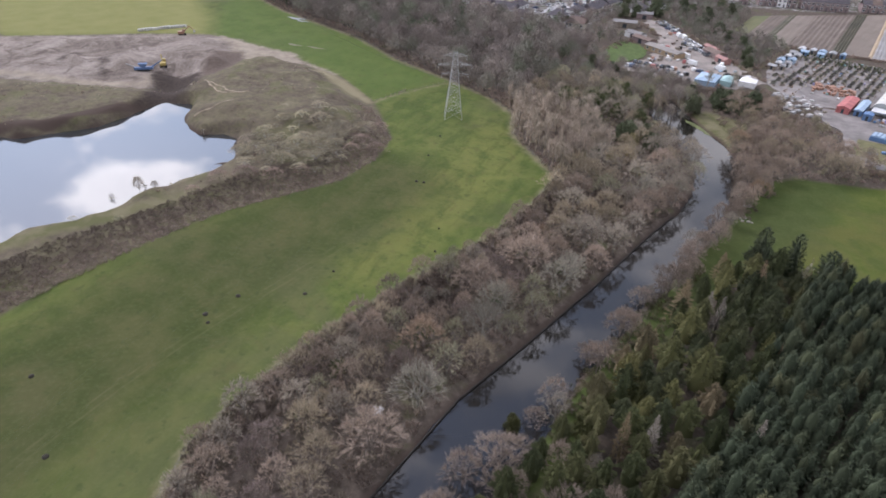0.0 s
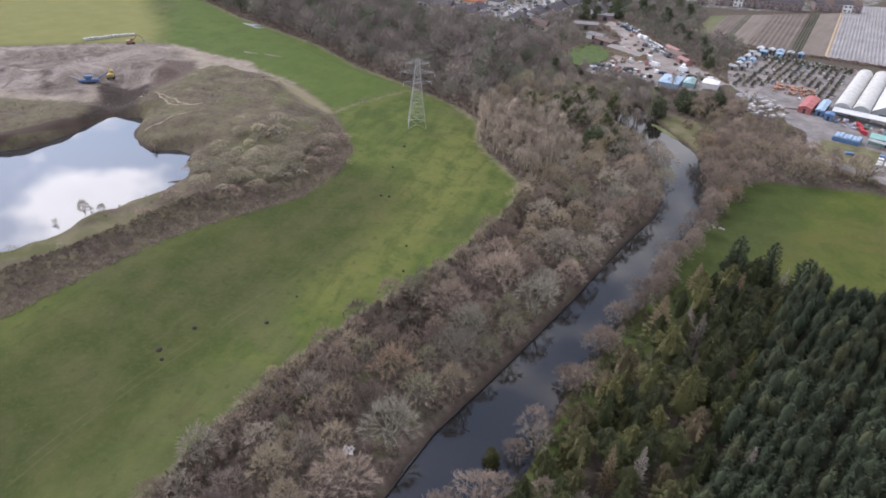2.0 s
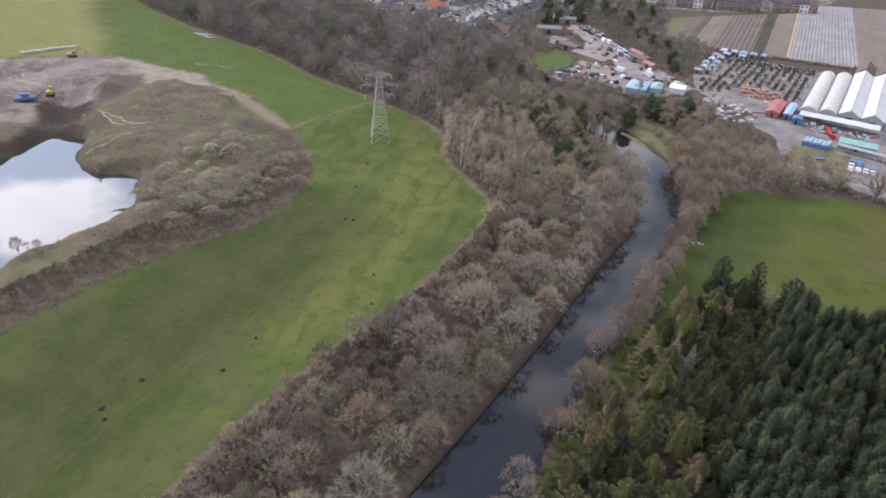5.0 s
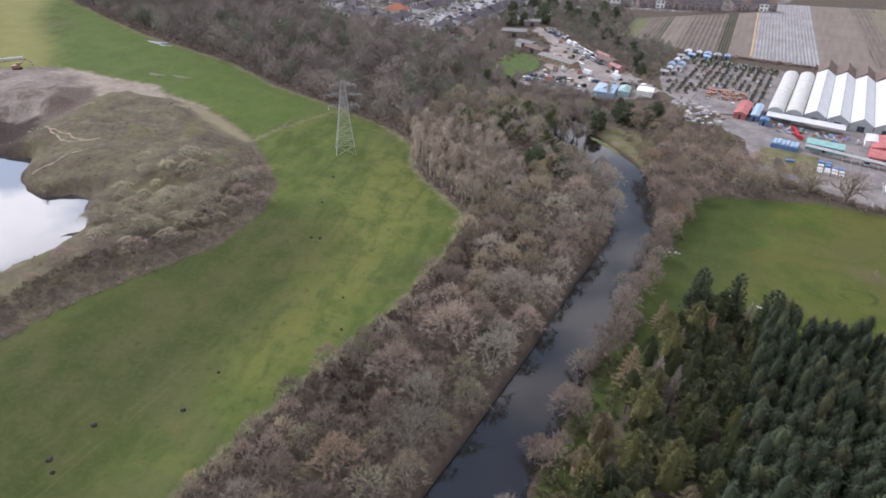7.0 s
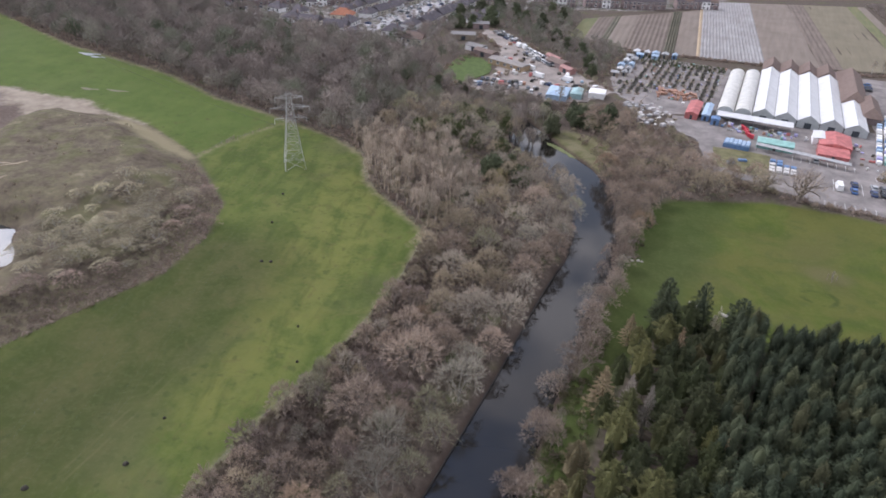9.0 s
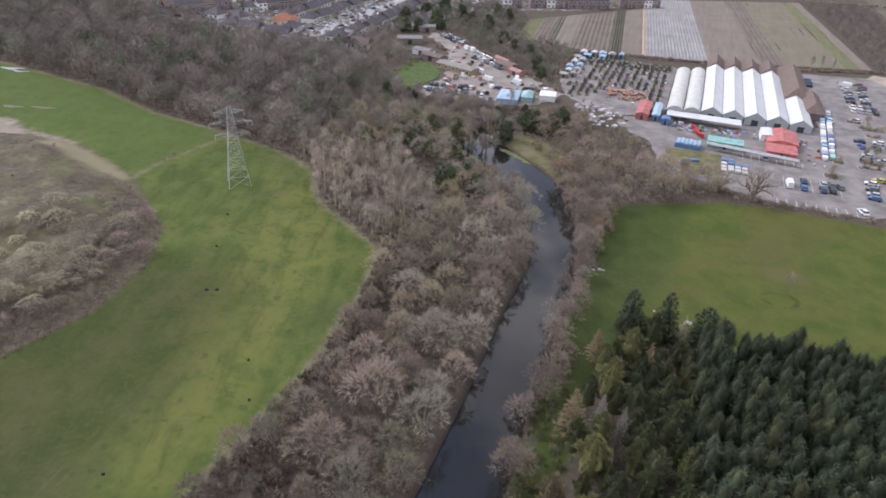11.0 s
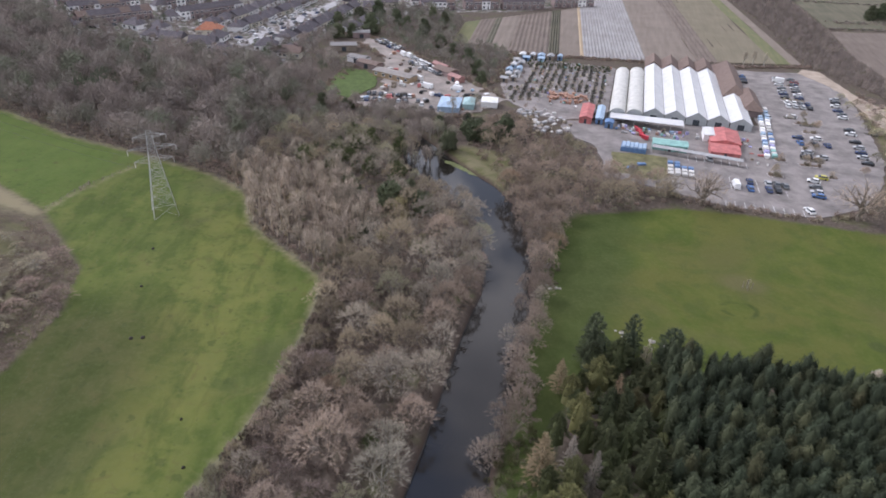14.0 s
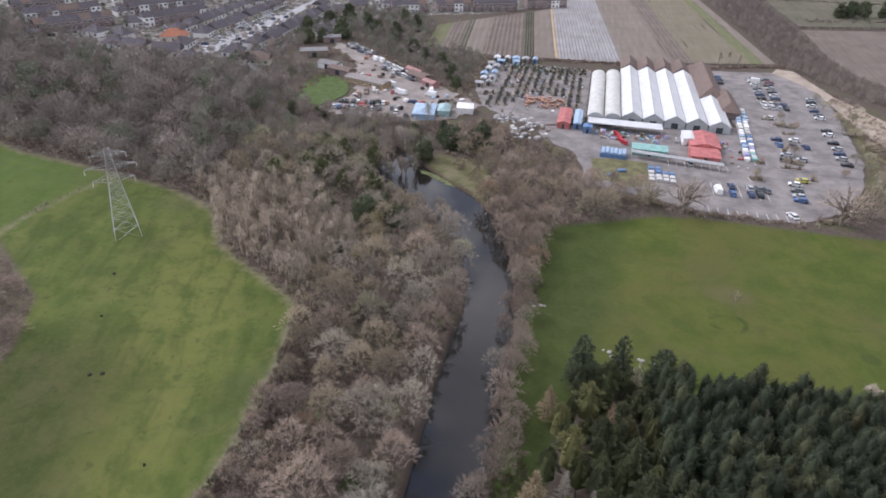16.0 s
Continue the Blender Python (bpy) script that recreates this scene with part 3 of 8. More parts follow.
class Build:
    """Collects corners and faces of one mesh."""
    def __init__(self):
        self.v, self.f = [], []

    def add(self, vs, fs):
        n = len(self.v)
        self.v += [tuple(v) for v in vs]
        self.f += [tuple(n + i for i in f) for f in fs]
        return self

    def sweep(self, pts, radii, n=4):
        """One closed tube through several points."""
        pts = [Vector(p) for p in pts]
        vs = []
        for i, p in enumerate(pts):
            d = (pts[min(i + 1, len(pts) - 1)] - pts[max(i - 1, 0)]).normalized()
            s = d.cross(Vector((0, 0, 1)) if abs(d.z) < 0.9 else Vector((1, 0, 0))).normalized()
            u = s.cross(d)
            vs += [p + (s * math.cos(2 * math.pi * k / n) + u * math.sin(2 * math.pi * k / n)) * radii[i] for k in range(n)]
        fs = [(i * n + k, i * n + (k + 1) % n, (i + 1) * n + (k + 1) % n, (i + 1) * n + k) for i in range(len(pts) - 1) for k in range(n)]
        return self.add(vs, fs + [tuple(range(n))[::-1], tuple(range((len(pts) - 1) * n, len(pts) * n))])

    def box(self, x0, y0, z0, x1, y1, z1, bev=0.0):
        b = bev
        if not b:
            vs = [(x, y, z) for z in (z0, z1) for y in (y0, y1) for x in (x0, x1)]
            return self.add(vs, [(0, 2, 3, 1), (4, 5, 7, 6), (0, 1, 5, 4), (2, 6, 7, 3), (0, 4, 6, 2), (1, 3, 7, 5)])
        vs = [(x0, y0, z0), (x1, y0, z0), (x1, y1, z0), (x0, y1, z0), (x0, y0, z1 - b), (x1, y0, z1 - b), (x1, y1, z1 - b), (x0, y1, z1 - b),
              (x0 + b, y0 + b, z1), (x1 - b, y0 + b, z1), (x1 - b, y1 - b, z1), (x0 + b, y1 - b, z1)]
        return self.add(vs, [(3, 2, 1, 0), (8, 9, 10, 11)] + [(i, (i + 1) % 4, 4 + (i + 1) % 4, 4 + i) for i in range(4)] + [(4 + i, 4 + (i + 1) % 4, 8 + (i + 1) % 4, 8 + i) for i in range(4)])

    def tube(self, a, b, ra, rb, n=4):
        a, b = Vector(a), Vector(b)
        d = (b - a).normalized()
        u = d.orthogonal().normalized()
        w = d.cross(u)
        vs = [c + (u * math.cos(2 * math.pi * i / n) + w * math.sin(2 * math.pi * i / n)) * r for c, r in ((a, ra), (b, rb)) for i in range(n)]
        return self.add(vs, [(i, (i + 1) % n, n + (i + 1) % n, n + i) for i in range(n)] + [tuple(range(n))[::-1], tuple(range(n, 2 * n))])

    def prism(self, prof, y0, y1):
        """A closed outline in x and z, drawn out along y."""
        n = len(prof)
        vs = [(x, y0, z) for x, z in prof] + [(x, y1, z) for x, z in prof]
        return self.add(vs, [tuple(range(n)), tuple(range(2 * n - 1, n - 1, -1))] + [(i, n + i, n + (i + 1) % n, (i + 1) % n) for i in range(n)])

    def disc(self, c, axis, r, thick, n=10):
        c, axis = Vector(c), Vector(axis)
        return self.tube(c - axis * thick / 2, c + axis * thick / 2, r, r, n)

    def data(self, name):
        me = bpy.data.meshes.new(name)
        me.from_pydata(self.v, [], self.f)
        me.update()
        return me


def thing(name, x, y, z, turn, label, category, group="", kind=""):
    e = new(name)
    e.matrix_basis = pose(x, y, z, 0, 0, turn)
    return tagged(e, label, category, group, kind)


def sheet(name, verts, faces, material, attrs=(), smooth_faces=True):
    """A mesh from arrays: corners (n, 3) and triangles or quads (m, k)."""
    me = bpy.data.meshes.new(name)
    verts, faces = np.asarray(verts, np.float32), np.asarray(faces, np.int32)
    k = faces.shape[1]
    me.vertices.add(len(verts))
    me.vertices.foreach_set("co", verts.ravel())
    me.loops.add(faces.size)
    me.loops.foreach_set("vertex_index", faces.ravel())
    me.polygons.add(len(faces))
    me.polygons.foreach_set("loop_start", np.arange(0, faces.size, k, dtype=np.int32))
    me.update(calc_edges=True)
    if smooth_faces:
        me.polygons.foreach_set("use_smooth", np.ones(len(faces), bool))
    for key, val in attrs:
        at = me.attributes.new(key, "FLOAT", "POINT")
        at.data.foreach_set("value", np.asarray(val, np.float32))
    me.materials.append(material)
    me.validate()
    return me


# ---------------------------------------------------------------- ground and water
def spread(lo, hi, step, far):
    out = [lo]
    s = step
    while out[-1] > -far:
        s *= 1.35
        out.append(out[-1] - s)
    out = out[::-1] + list(np.arange(lo + step, hi, step))
    s = step
    while out[-1] < far:
        s *= 1.35
        out.append(out[-1] + s)
    return np.array(out)


gx, gy = spread(-352, 112, 1.7, 3000), spread(-20, 300, 1.7, 3000)
GX, GY = np.meshgrid(gx, gy)
GXf, GYf = GX.ravel(), GY.ravel()
nx, ny = len(gx), len(gy)
idx = np.arange(nx * ny).reshape(ny, nx)
quads = np.stack([idx[:-1, :-1], idx[:-1, 1:], idx[1:, 1:], idx[1:, :-1]], -1).reshape(-1, 4)
sd_riv, sd_pond = inside(GXf, GYf, RIVER), inside(GXf, GYf, POND)
fields = [("sd_bank", 12 - np.abs(GXf + 34 - 4 * smooth(160, 230, GYf)) - 20 * (GXf > 5)), ("sd_lush", inside(GXf, GYf, [(-183, 176), (-186, 190), (-181, 222), (-261, 242), (-360, 262), (-440, 280), (-360, 215), (-322, 186), (-267, 193), (-221, 189)])), ("sd_ridge", inside(GXf, GYf, YELLOW)), ("sd_worn", beside(GXf, GYf, [(-104, -30), (-118, 40), (-128, 72), (-130, 104), (-132, 125)], 20)), ("sd_town", inside(GXf, GYf, GARDENS)), ("sd_meadow", inside(GXf, GYf, MEADOW)), ("sd_far", inside(GXf, GYf, FAR_FIELD)), ("sd_pitch", np.minimum(inside(GXf, GYf, PITCH), -inside(GXf, GYf, PLANTATION) - 1.0)),
          ("sd_scrub", inside(GXf, GYf, SCRUB)), ("sd_earth", inside(GXf, GYf, EARTH)),
          ("sd_sand", np.maximum(np.maximum(inside(GXf, GYf, SANDY), beside(GXf, GYf, TRACK, 2.6)), beside(GXf, GYf, SAND_EDGE, 1.0))),
          ("sd_dry", np.maximum(np.maximum(beside(GXf, GYf, MEADOW_EAST, 0.5), inside(GXf, GYf, PALE)), beside(GXf, GYf, [(-185.5, 178), (-186, 190), (-183, 203), (-180, 219)], 0.15))),
          ("sd_mud", np.maximum(np.maximum(sd_riv + 1.4, sd_pond + 1.5), beside(GXf, GYf, [(-256, 60), (-246, 75), (-244, 98), (-243, 112)], 2.6))),
          ("sd_face", inside(GXf, GYf, FACE)), ("sd_rough", np.maximum(np.maximum(inside(GXf, GYf, ROUGH), inside(GXf, GYf, VERGE)), inside(GXf, GYf, SHORE))),
          ("sd_pit", np.maximum(inside(GXf, GYf, PIT), np.maximum(beside(GXf, GYf, [(-290, 117), (-300, 120), (-312, 127)], 1.5), beside(GXf, GYf, [(-318, 108), (-330, 122)], 1.0))))]
fields = [(k, np.clip(v, -30, 30)) for k, v in fields]
ground = new("ground", sheet("ground", np.stack([GXf, GYf, height(GXf, GYf)], -1), quads, M_GROUND, fields))
tagged(ground, "grass meadow, brown scrub, bare earth and leaf litter", "ground", kind="structure")

wb = Build()
n_r = len(RIVER_WEST)
wv = [(x - 2.5, y, -0.95) for x, y in RIVER_WEST] + [(x + 2.5, y, -0.95) for x, y in RIVER_EAST[::-1]]
wb.add(wv, [(i, n_r + i, n_r + i + 1, i + 1) for i in range(n_r - 1)])
tagged(part("water", wb, M_RIVER), "dark river water reflecting cloudy sky", "river", kind="structure")
wb = Build()
pc = np.mean(POND, 0)
wb.add([(pc[0] + (x - pc[0]) * 1.10, pc[1] + (y - pc[1]) * 1.10, -1.0) for x, y in POND], [tuple(range(len(POND)))[::-1]])
tagged(part("water", wb, M_POND), "flooded pit reflecting blue sky and white cloud", "pond", kind="structure")

# bare paths worn over the mound
M_PATH = painted("worn_sandy_path", (0.30, 0.245, 0.175), 0.95, vary=0.25, scale=0.5)
for line in ([(-258, 137.5), (-252, 136), (-246, 138), (-237, 135), (-226.5, 133), (-219, 136), (-218, 141)], [(-217, 115), (-216, 118), (-215, 122), (-214.5, 128), (-213, 131)], [(-240, 136.5), (-231, 137), (-224, 135.5), (-217, 137.5)]):
    run = []
    for (x0, y0), (x1, y1) in zip(line, line[1:]):
        n = max(2, int(math.hypot(x1 - x0, y1 - y0) / 0.8))
        run += [(x0 + (x1 - x0) * k / n, y0 + (y1 - y0) * k / n) for k in range(n)]
    pb = Build()
    for k, (x, y) in enumerate(run):
        dx, dy = run[min(k + 1, len(run) - 1)][0] - run[max(k - 1, 0)][0], run[min(k + 1, len(run) - 1)][1] - run[max(k - 1, 0)][1]
        ln, w = math.hypot(dx, dy), 0.32 + 0.14 * math.sin(k * 1.3)
        wig = 0.25 * math.sin(k * 0.7)
        for q in (-w + wig, w + wig):
            px_, py_ = x - dy / ln * q, y + dx / ln * q
            pb.v += [(px_, py_, float(height(px_, py_)) + 0.12), (px_, py_, float(height(px_, py_)) - 0.2)]
    pb.f = [f for k in range(len(run) - 1) for f in ((4 * k, 4 * k + 2, 4 * k + 6, 4 * k + 4), (4 * k + 1, 4 * k, 4 * k + 4, 4 * k + 5), (4 * k + 2, 4 * k + 3, 4 * k + 7, 4 * k + 6))]
    tagged(part("path", pb, M_PATH), "narrow sandy path worn over the grassy mound", "path", "worn paths", "structure")

# dark timber piling along the straight river bank
pile = Build()
line = [(x - 0.75, y) for x, y in RIVER_WEST[1:10]]
pile.add([(x + dx, y, z) for x, y in line for dx, z in ((0.0, -1.3), (0.22, -1.3), (0.22, -0.55), (0.0, -0.55))],
         [(4 * i + k, 4 * i + (k + 1) % 4, 4 * i + 4 + (k + 1) % 4, 4 * i + 4 + k) for i in range(len(line) - 1) for k in range(4)] + [(3, 2, 1, 0), tuple(4 * (len(line) - 1) + k for k in range(4))])
tagged(part("bank_piling", pile, painted("tarred_timber", (0.045, 0.04, 0.036), 0.85, vary=0.3, scale=2)), "dark timber piling along the river bank", "river bank", kind="structure")


# ---------------------------------------------------------------- trees
def unit(v):
    return v / (np.linalg.norm(v, axis=-1, keepdims=True) + 1e-9)


def blades(rng, base, way, length, width, face=None):
    """Thin triangles from base along way: twigs and needles."""
    side = unit(np.cross(way, rng.normal(size=way.shape) if face is None else face))
    tip = base + way * length[:, None]
    v = np.stack([base - side * width[:, None] / 2, base + side * width[:, None] / 2, tip], 1).reshape(-1, 3)
    return v, np.arange(len(v)).reshape(-1, 3)


def limb(rng, b, a, c, ra, rc, bend=0.12, n=4, seg=3):
    a, c = Vector(a), Vector(c)
    ln = (c - a).length
    pts = [a.lerp(c, i / seg) + Vector(rng.normal(size=3)) * ln * bend * math.sin(math.pi * i / seg) for i in range(seg + 1)]
    for i in range(seg):
        k0, k1 = i / seg, (i + 1) / seg
        b.tube(pts[i], pts[i + 1], ra + (rc - ra) * k0, ra + (rc - ra) * k1, n)
    return pts


def bare_tree(seed, tall, wide, twigs, slim=False, low=0.3, clumps=11, twig_w=0.085, stout=1.0, skin=0.55):
    """Trunk with limbs (a builder) and a crown of fine twigs (arrays) of a leafless tree standing at the origin."""
    rng = np.random.default_rng(seed)
    b = Build()
    top = Vector((rng.normal() * 0.25, rng.normal() * 0.25, tall * (0.8 if slim else 0.5)))
    limb(rng, b, (0, 0, -0.6), top, 0.028 * tall * stout, 0.012 * tall * stout, 0.04, 5, 3)
    cs = []
    for i in range(clumps):
        ang = 2 * math.pi * (i * 0.381966 + rng.uniform(-0.06, 0.06))
        k = ((i + 0.5) / clumps) ** 0.5
        r = wide / 2 * k * rng.uniform(0.62, 0.86)
        zz = tall * (low + (0.90 - low) * (1 - 0.75 * k * k) * rng.uniform(0.78, 1.0))
        c = np.array([math.cos(ang) * r, math.sin(ang) * r, zz])
        cs.append(c)
        start = top * rng.uniform(0.35, 0.95)
        pts = limb(rng, b, start, c, 0.012 * tall * stout, 0.004 * tall * stout, 0.10, 3, 2)
        for j in range(2):
            e = c + unit(rng.normal(size=3) + np.array([0, 0, 0.6])) * wide * 0.2
            b.tube(pts[1 if j else 2], e, 0.0045 * tall * stout, 0.002 * tall * stout, 3)
    cs = np.array(cs)
    which = rng.integers(0, clumps, twigs)
    out = unit(rng.normal(size=(twigs, 3)) * np.array([1, 1, 0.8]))
    rad = wide * rng.uniform(0.17, 0.26, clumps)[which] * rng.uniform(0.35, 1.0, twigs) ** 0.4
    base = cs[which] + out * rad[:, None] * np.array([1, 1, 1.25 if slim else 0.85])
    base[:, 2] = np.maximum(base[:, 2], 0.06 * tall)
    dome = unit(unit(base - np.array([0, 0, tall * 0.3])) + out * 0.8)
    way = unit(out * 0.8 + unit(base - np.array([0, 0, tall * 0.25])) * 0.7 + np.array([0, 0, 0.9 if slim else 0.35]) + rng.normal(size=(twigs, 3)) * 0.35)
    lie = rng.uniform(size=twigs) < skin                 # twigs that lie along the crown's skin
    way = np.where(lie[:, None], unit(np.cross(dome, rng.normal(size=(twigs, 3))) + dome * 0.45 + np.array([0, 0, 0.25])), way)
    v, f = blades(rng, base - way * 0.3, way, rng.uniform(0.5, 1.25, twigs) * (wide / 7) ** 0.5, rng.uniform(0.6, 1.3, twigs) * twig_w, np.where(lie[:, None], dome, rng.normal(size=(twigs, 3))))
    return b, v, f


def branchy(seed, tall, wide, tips=170, per=13, low=0.22, limbs=8, stout=1.0, twig_w=0.065, upright=0.0, fine=True):
    """A leafless tree whose limbs fork three times out to a lumpy domed crown: limbs (a builder) and twigs (arrays)."""
    rng = np.random.default_rng(seed)
    b = Build()
    fork = np.array([rng.normal() * 0.02 * tall, rng.normal() * 0.02 * tall, tall * rng.uniform(0.2, 0.3)])
    limb(rng, b, (0, 0, -0.6), tuple(fork), 0.024 * tall * stout, 0.017 * tall * stout, 0.03, 5, 2)
    i = np.arange(tips)
    an = 2 * math.pi * i * 0.381966 + rng.normal(size=tips) * 0.25
    q = np.sqrt((i + 0.5) / tips)
    lump = 1 + 0.14 * np.sin(3 * an + rng.uniform(0, 6)) + 0.10 * np.sin(5 * an + rng.uniform(0, 6)) * q
    skin = np.stack([np.cos(an) * q * wide / 2 * lump, np.sin(an) * q * wide / 2 * lump, tall * (low + (1 - low) * np.sqrt(1 - 0.93 * q * q) * (0.9 + 0.1 * lump))], -1)
    ends = fork + (skin - fork) * rng.uniform(0.66, 1.0, tips)[:, None] ** 0.7
    heart = unit(ends - fork)
    pick = ends[(np.arange(limbs) * tips // limbs + rng.integers(0, tips // limbs, limbs)) % tips]
    own = np.argmax(heart @ unit(pick - fork).T + rng.normal(size=(tips, limbs)) * 0.03, 1)
    base, way, size = [], [], []
    up = np.array([0, 0, 1.0])
    for k in range(limbs):
        mine = ends[own == k]
        if len(mine) < 3:
            continue
        n1 = fork + (mine.mean(0) - fork) * rng.uniform(0.4, 0.55) + up * tall * (0.03 + 0.06 * upright) + rng.normal(size=3) * 0.02 * wide
        limb(rng, b, tuple(fork * rng.uniform(0.7, 1.0)), tuple(n1), 0.012 * tall * stout, 0.0075 * tall * stout, 0.07, 4, 2)
        m = max(2, len(mine) // 5)
        seeds = mine[rng.choice(len(mine), m, replace=False)]
        sub = np.argmin(((mine[:, None] - seeds[None]) ** 2).sum(-1), 1)
        for j in range(m):
            fan = mine[sub == j]
            n2 = n1 + (fan.mean(0) - n1) * rng.uniform(0.5, 0.7) + rng.normal(size=3) * 0.015 * wide
            b.tube(tuple(n1), tuple(n2), 0.006 * tall * stout, 0.0032 * tall * stout, 3)
            for e in fan:
                if fine:
                    b.tube(tuple(n2), tuple(e), 0.0034 * tall * stout, 0.0012 * tall * stout, 3)
                d = e - n2
                base.append(n2 + d * rng.uniform(0.35, 1.0, per)[:, None])
                way.append(unit(unit(d) * 0.7 + unit(e - fork) * 0.3 + up * (0.15 + upright) + rng.normal(size=(per, 3)) * 0.55))
                size.append(rng.uniform(0.5, 1.25, per) * wide * 0.085)
    base, way, size = np.concatenate(base), np.concatenate(way), np.concatenate(size)
    v, f = blades(rng, base, way, size, rng.uniform(0.6, 1.3, len(base)) * twig_w)
    return b, v, f


def fir(seed, tall, wide, needles=700, tiers=12, arms=9, droop=0.15, ragged=0.3, power=0.65, size=1.0, full=1.0, spoke=0.20, rise=0.0, heart=1.0):
    """Needled sprays (arrays) of a conifer, gathered on boughs in tiers, each facing up and outwards."""
    rng = np.random.default_rng(seed)
    k = 1 - np.sqrt(rng.uniform(0.0, 1.0, needles))
    k = np.clip(np.where(rng.uniform(size=needles) < 0.3, rng.uniform(0, 1, needles), k * 1.1), 0, 1)
    if full < 0.7:                      # close-grown: live boughs only in the upper half
        k = 0.52 + 0.48 * k
    tier = np.round(k * tiers)
    k = (tier + rng.normal(size=needles) * 0.15) / tiers
    k = np.clip(k, 0.0, 1.0)
    bough = rng.integers(0, arms, needles)
    reach = rng.uniform(1 - ragged, 1 + ragged * 0.5, (tiers + 1, arms))[tier.astype(int), bough]
    an = 2 * math.pi * (bough + rng.normal(size=needles) * spoke) / arms + tier * 2.4
    r = (wide / 2 * np.minimum(1, (1 - k) / full) ** power + 0.12) * reach
    f = rng.uniform(0.3, 1.0, needles) ** 0.55
    d = np.stack([np.cos(an), np.sin(an), np.zeros(needles)], -1)
    base = d * (r * f)[:, None]
    base[:, 2] = tall * (0.12 + 0.86 * k) - droop * r * f * f
    up = np.array([0, 0, 1.0])
    way = unit(d * 1.0 + up * (0.02 + rise + 0.35 * k ** 3)[:, None] + rng.normal(size=(needles, 3)) * np.array([0.32, 0.32, 0.16]))
    # a solid core added in place of inner boughs, to block light and darken gaps
    n = 6
    core = []
    for q, w in ((0.94, 0.0), (1.0 - 0.8 * full, 0.27 * heart), (0.12 if full > 0.7 else 0.35, 0.30 * heart)):
        core += [(math.cos(2 * math.pi * i / n) * wide * w, math.sin(2 * math.pi * i / n) * wide * w, tall * q) for i in range(n)]
    cf = []
    for a in (0, n):
        for i in range(n):
            j = (i + 1) % n
            cf += ([] if a == 0 else [(a + i, a + n + j, a + j)]) + [(a + i, a + n + i, a + n + j)]
    nv, nf = blades(rng, base - way * 0.2, way, rng.uniform(0.45, 0.95, needles) * size, rng.uniform(0.14, 0.27, needles) * size, unit(d * 0.45 + up + rng.normal(size=(needles, 3)) * 0.25))
    return np.concatenate([nv, np.array(core)]), np.concatenate([nf, np.array(cf) + len(nv)])


def bush(seed, wide, tall, twigs, w=0.10):
    rng = np.random.default_rng(seed)
    out = unit(rng.normal(size=(twigs, 3)))
    out[:, 2] = np.abs(out[:, 2])
    lump = 0.75 + 0.25 * np.sin(out[:, 0] * 5 + seed) * np.cos(out[:, 1] * 4 - seed)
    base = out * (lump * rng.uniform(0.3, 1.0, twigs) ** 0.6)[:, None] * np.array([wide / 2, wide / 2, tall]) * 0.85
    way = unit(out + np.array([0, 0, 0.7]) + rng.normal(size=(twigs, 3)) * 0.4)
    return blades(rng, base, way, rng.uniform(0.35, 0.9, twigs), rng.uniform(0.6, 1.4, twigs) * w)


def mesh_of(name, v, f, material):
    return sheet(name, v, f, material, smooth_faces=False)


def grow(name, protos, spots, label, category, group, seed):
    """Trees of their own: an Empty at the foot with trunk and crown. protos: pairs of mesh data; spots: x, y, scale."""
    rng = np.random.default_rng(seed)
    for x, y, s in spots:
        tr, cr = protos[rng.integers(len(protos))]
        e = thing(name, x, y, float(height(x, y)) - 0.1, rng.uniform(0, 360), label, category, group)
        e.scale = (s, s, s * rng.uniform(0.9, 1.12))
        for nm, d in (("trunk", tr), ("crown", cr)):
            new(nm, d).parent = e


def stand(name, protos, spots, label, category, group, seed, tall=10.0):
    """Trees of their own at known feet. protos: pairs of mesh data of a tree 10 m wide and tall high; spots: x, y, crown width, height (0: by the width)."""
    rng = np.random.default_rng(seed)
    for i, (x, y, w, h) in enumerate(spots):
        tr, cr = protos[i % len(protos)]
        e = thing(name, x, y, float(height(x, y)) - 0.1, rng.uniform(0, 360), label, category, group)
        h = h or 4.2 + 0.52 * w + rng.uniform(-0.8, 0.8)
        e.scale = (w / 10, w / 10 * rng.uniform(0.9, 1.1), h / tall)
        for nm, d in (("trunk", tr), ("crown", cr)):
            new(nm, d).parent = e


def mass(name, protos, spots, material, label, category, seed, tints=None):
    """Many plants in one mesh of kind stuff. protos: (v, f); spots: x, y, scale."""
    rng = np.random.default_rng(seed)
    V, F, T = [], [], []
    n = 0
    zs = height(np.array([s[0] for s in spots]), np.array([s[1] for s in spots]))
    for i, (x, y, s) in enumerate(spots):
        v, f = protos[rng.integers(len(protos))]
        a = rng.uniform(0, 2 * math.pi)
        ca, sa = math.cos(a), math.sin(a)
        q = np.stack([(v[:, 0] * ca - v[:, 1] * sa) * s + x, (v[:, 0] * sa + v[:, 1] * ca) * s + y, v[:, 2] * s * rng.uniform(0.88, 1.12) + zs[i] - 0.1], -1)
        V.append(q)
        F.append(f + n)
        T.append(np.full(len(v), rng.uniform() if tints is None else tints(x, y, rng)))
        n += len(v)
    ob = new(name, sheet(name, np.concatenate(V), np.concatenate(F), material, [("tint", np.concatenate(T))], False))
    return tagged(ob, label, category, kind="stuff")


def build_tris(b):
    """A builder's faces as triangles, for a joined mass."""
    f = []
    for q in b.f:
        f += [(q[0], q[i], q[i + 1]) for i in range(1, len(q) - 1)]
    return np.array(b.v, float), np.array(f)


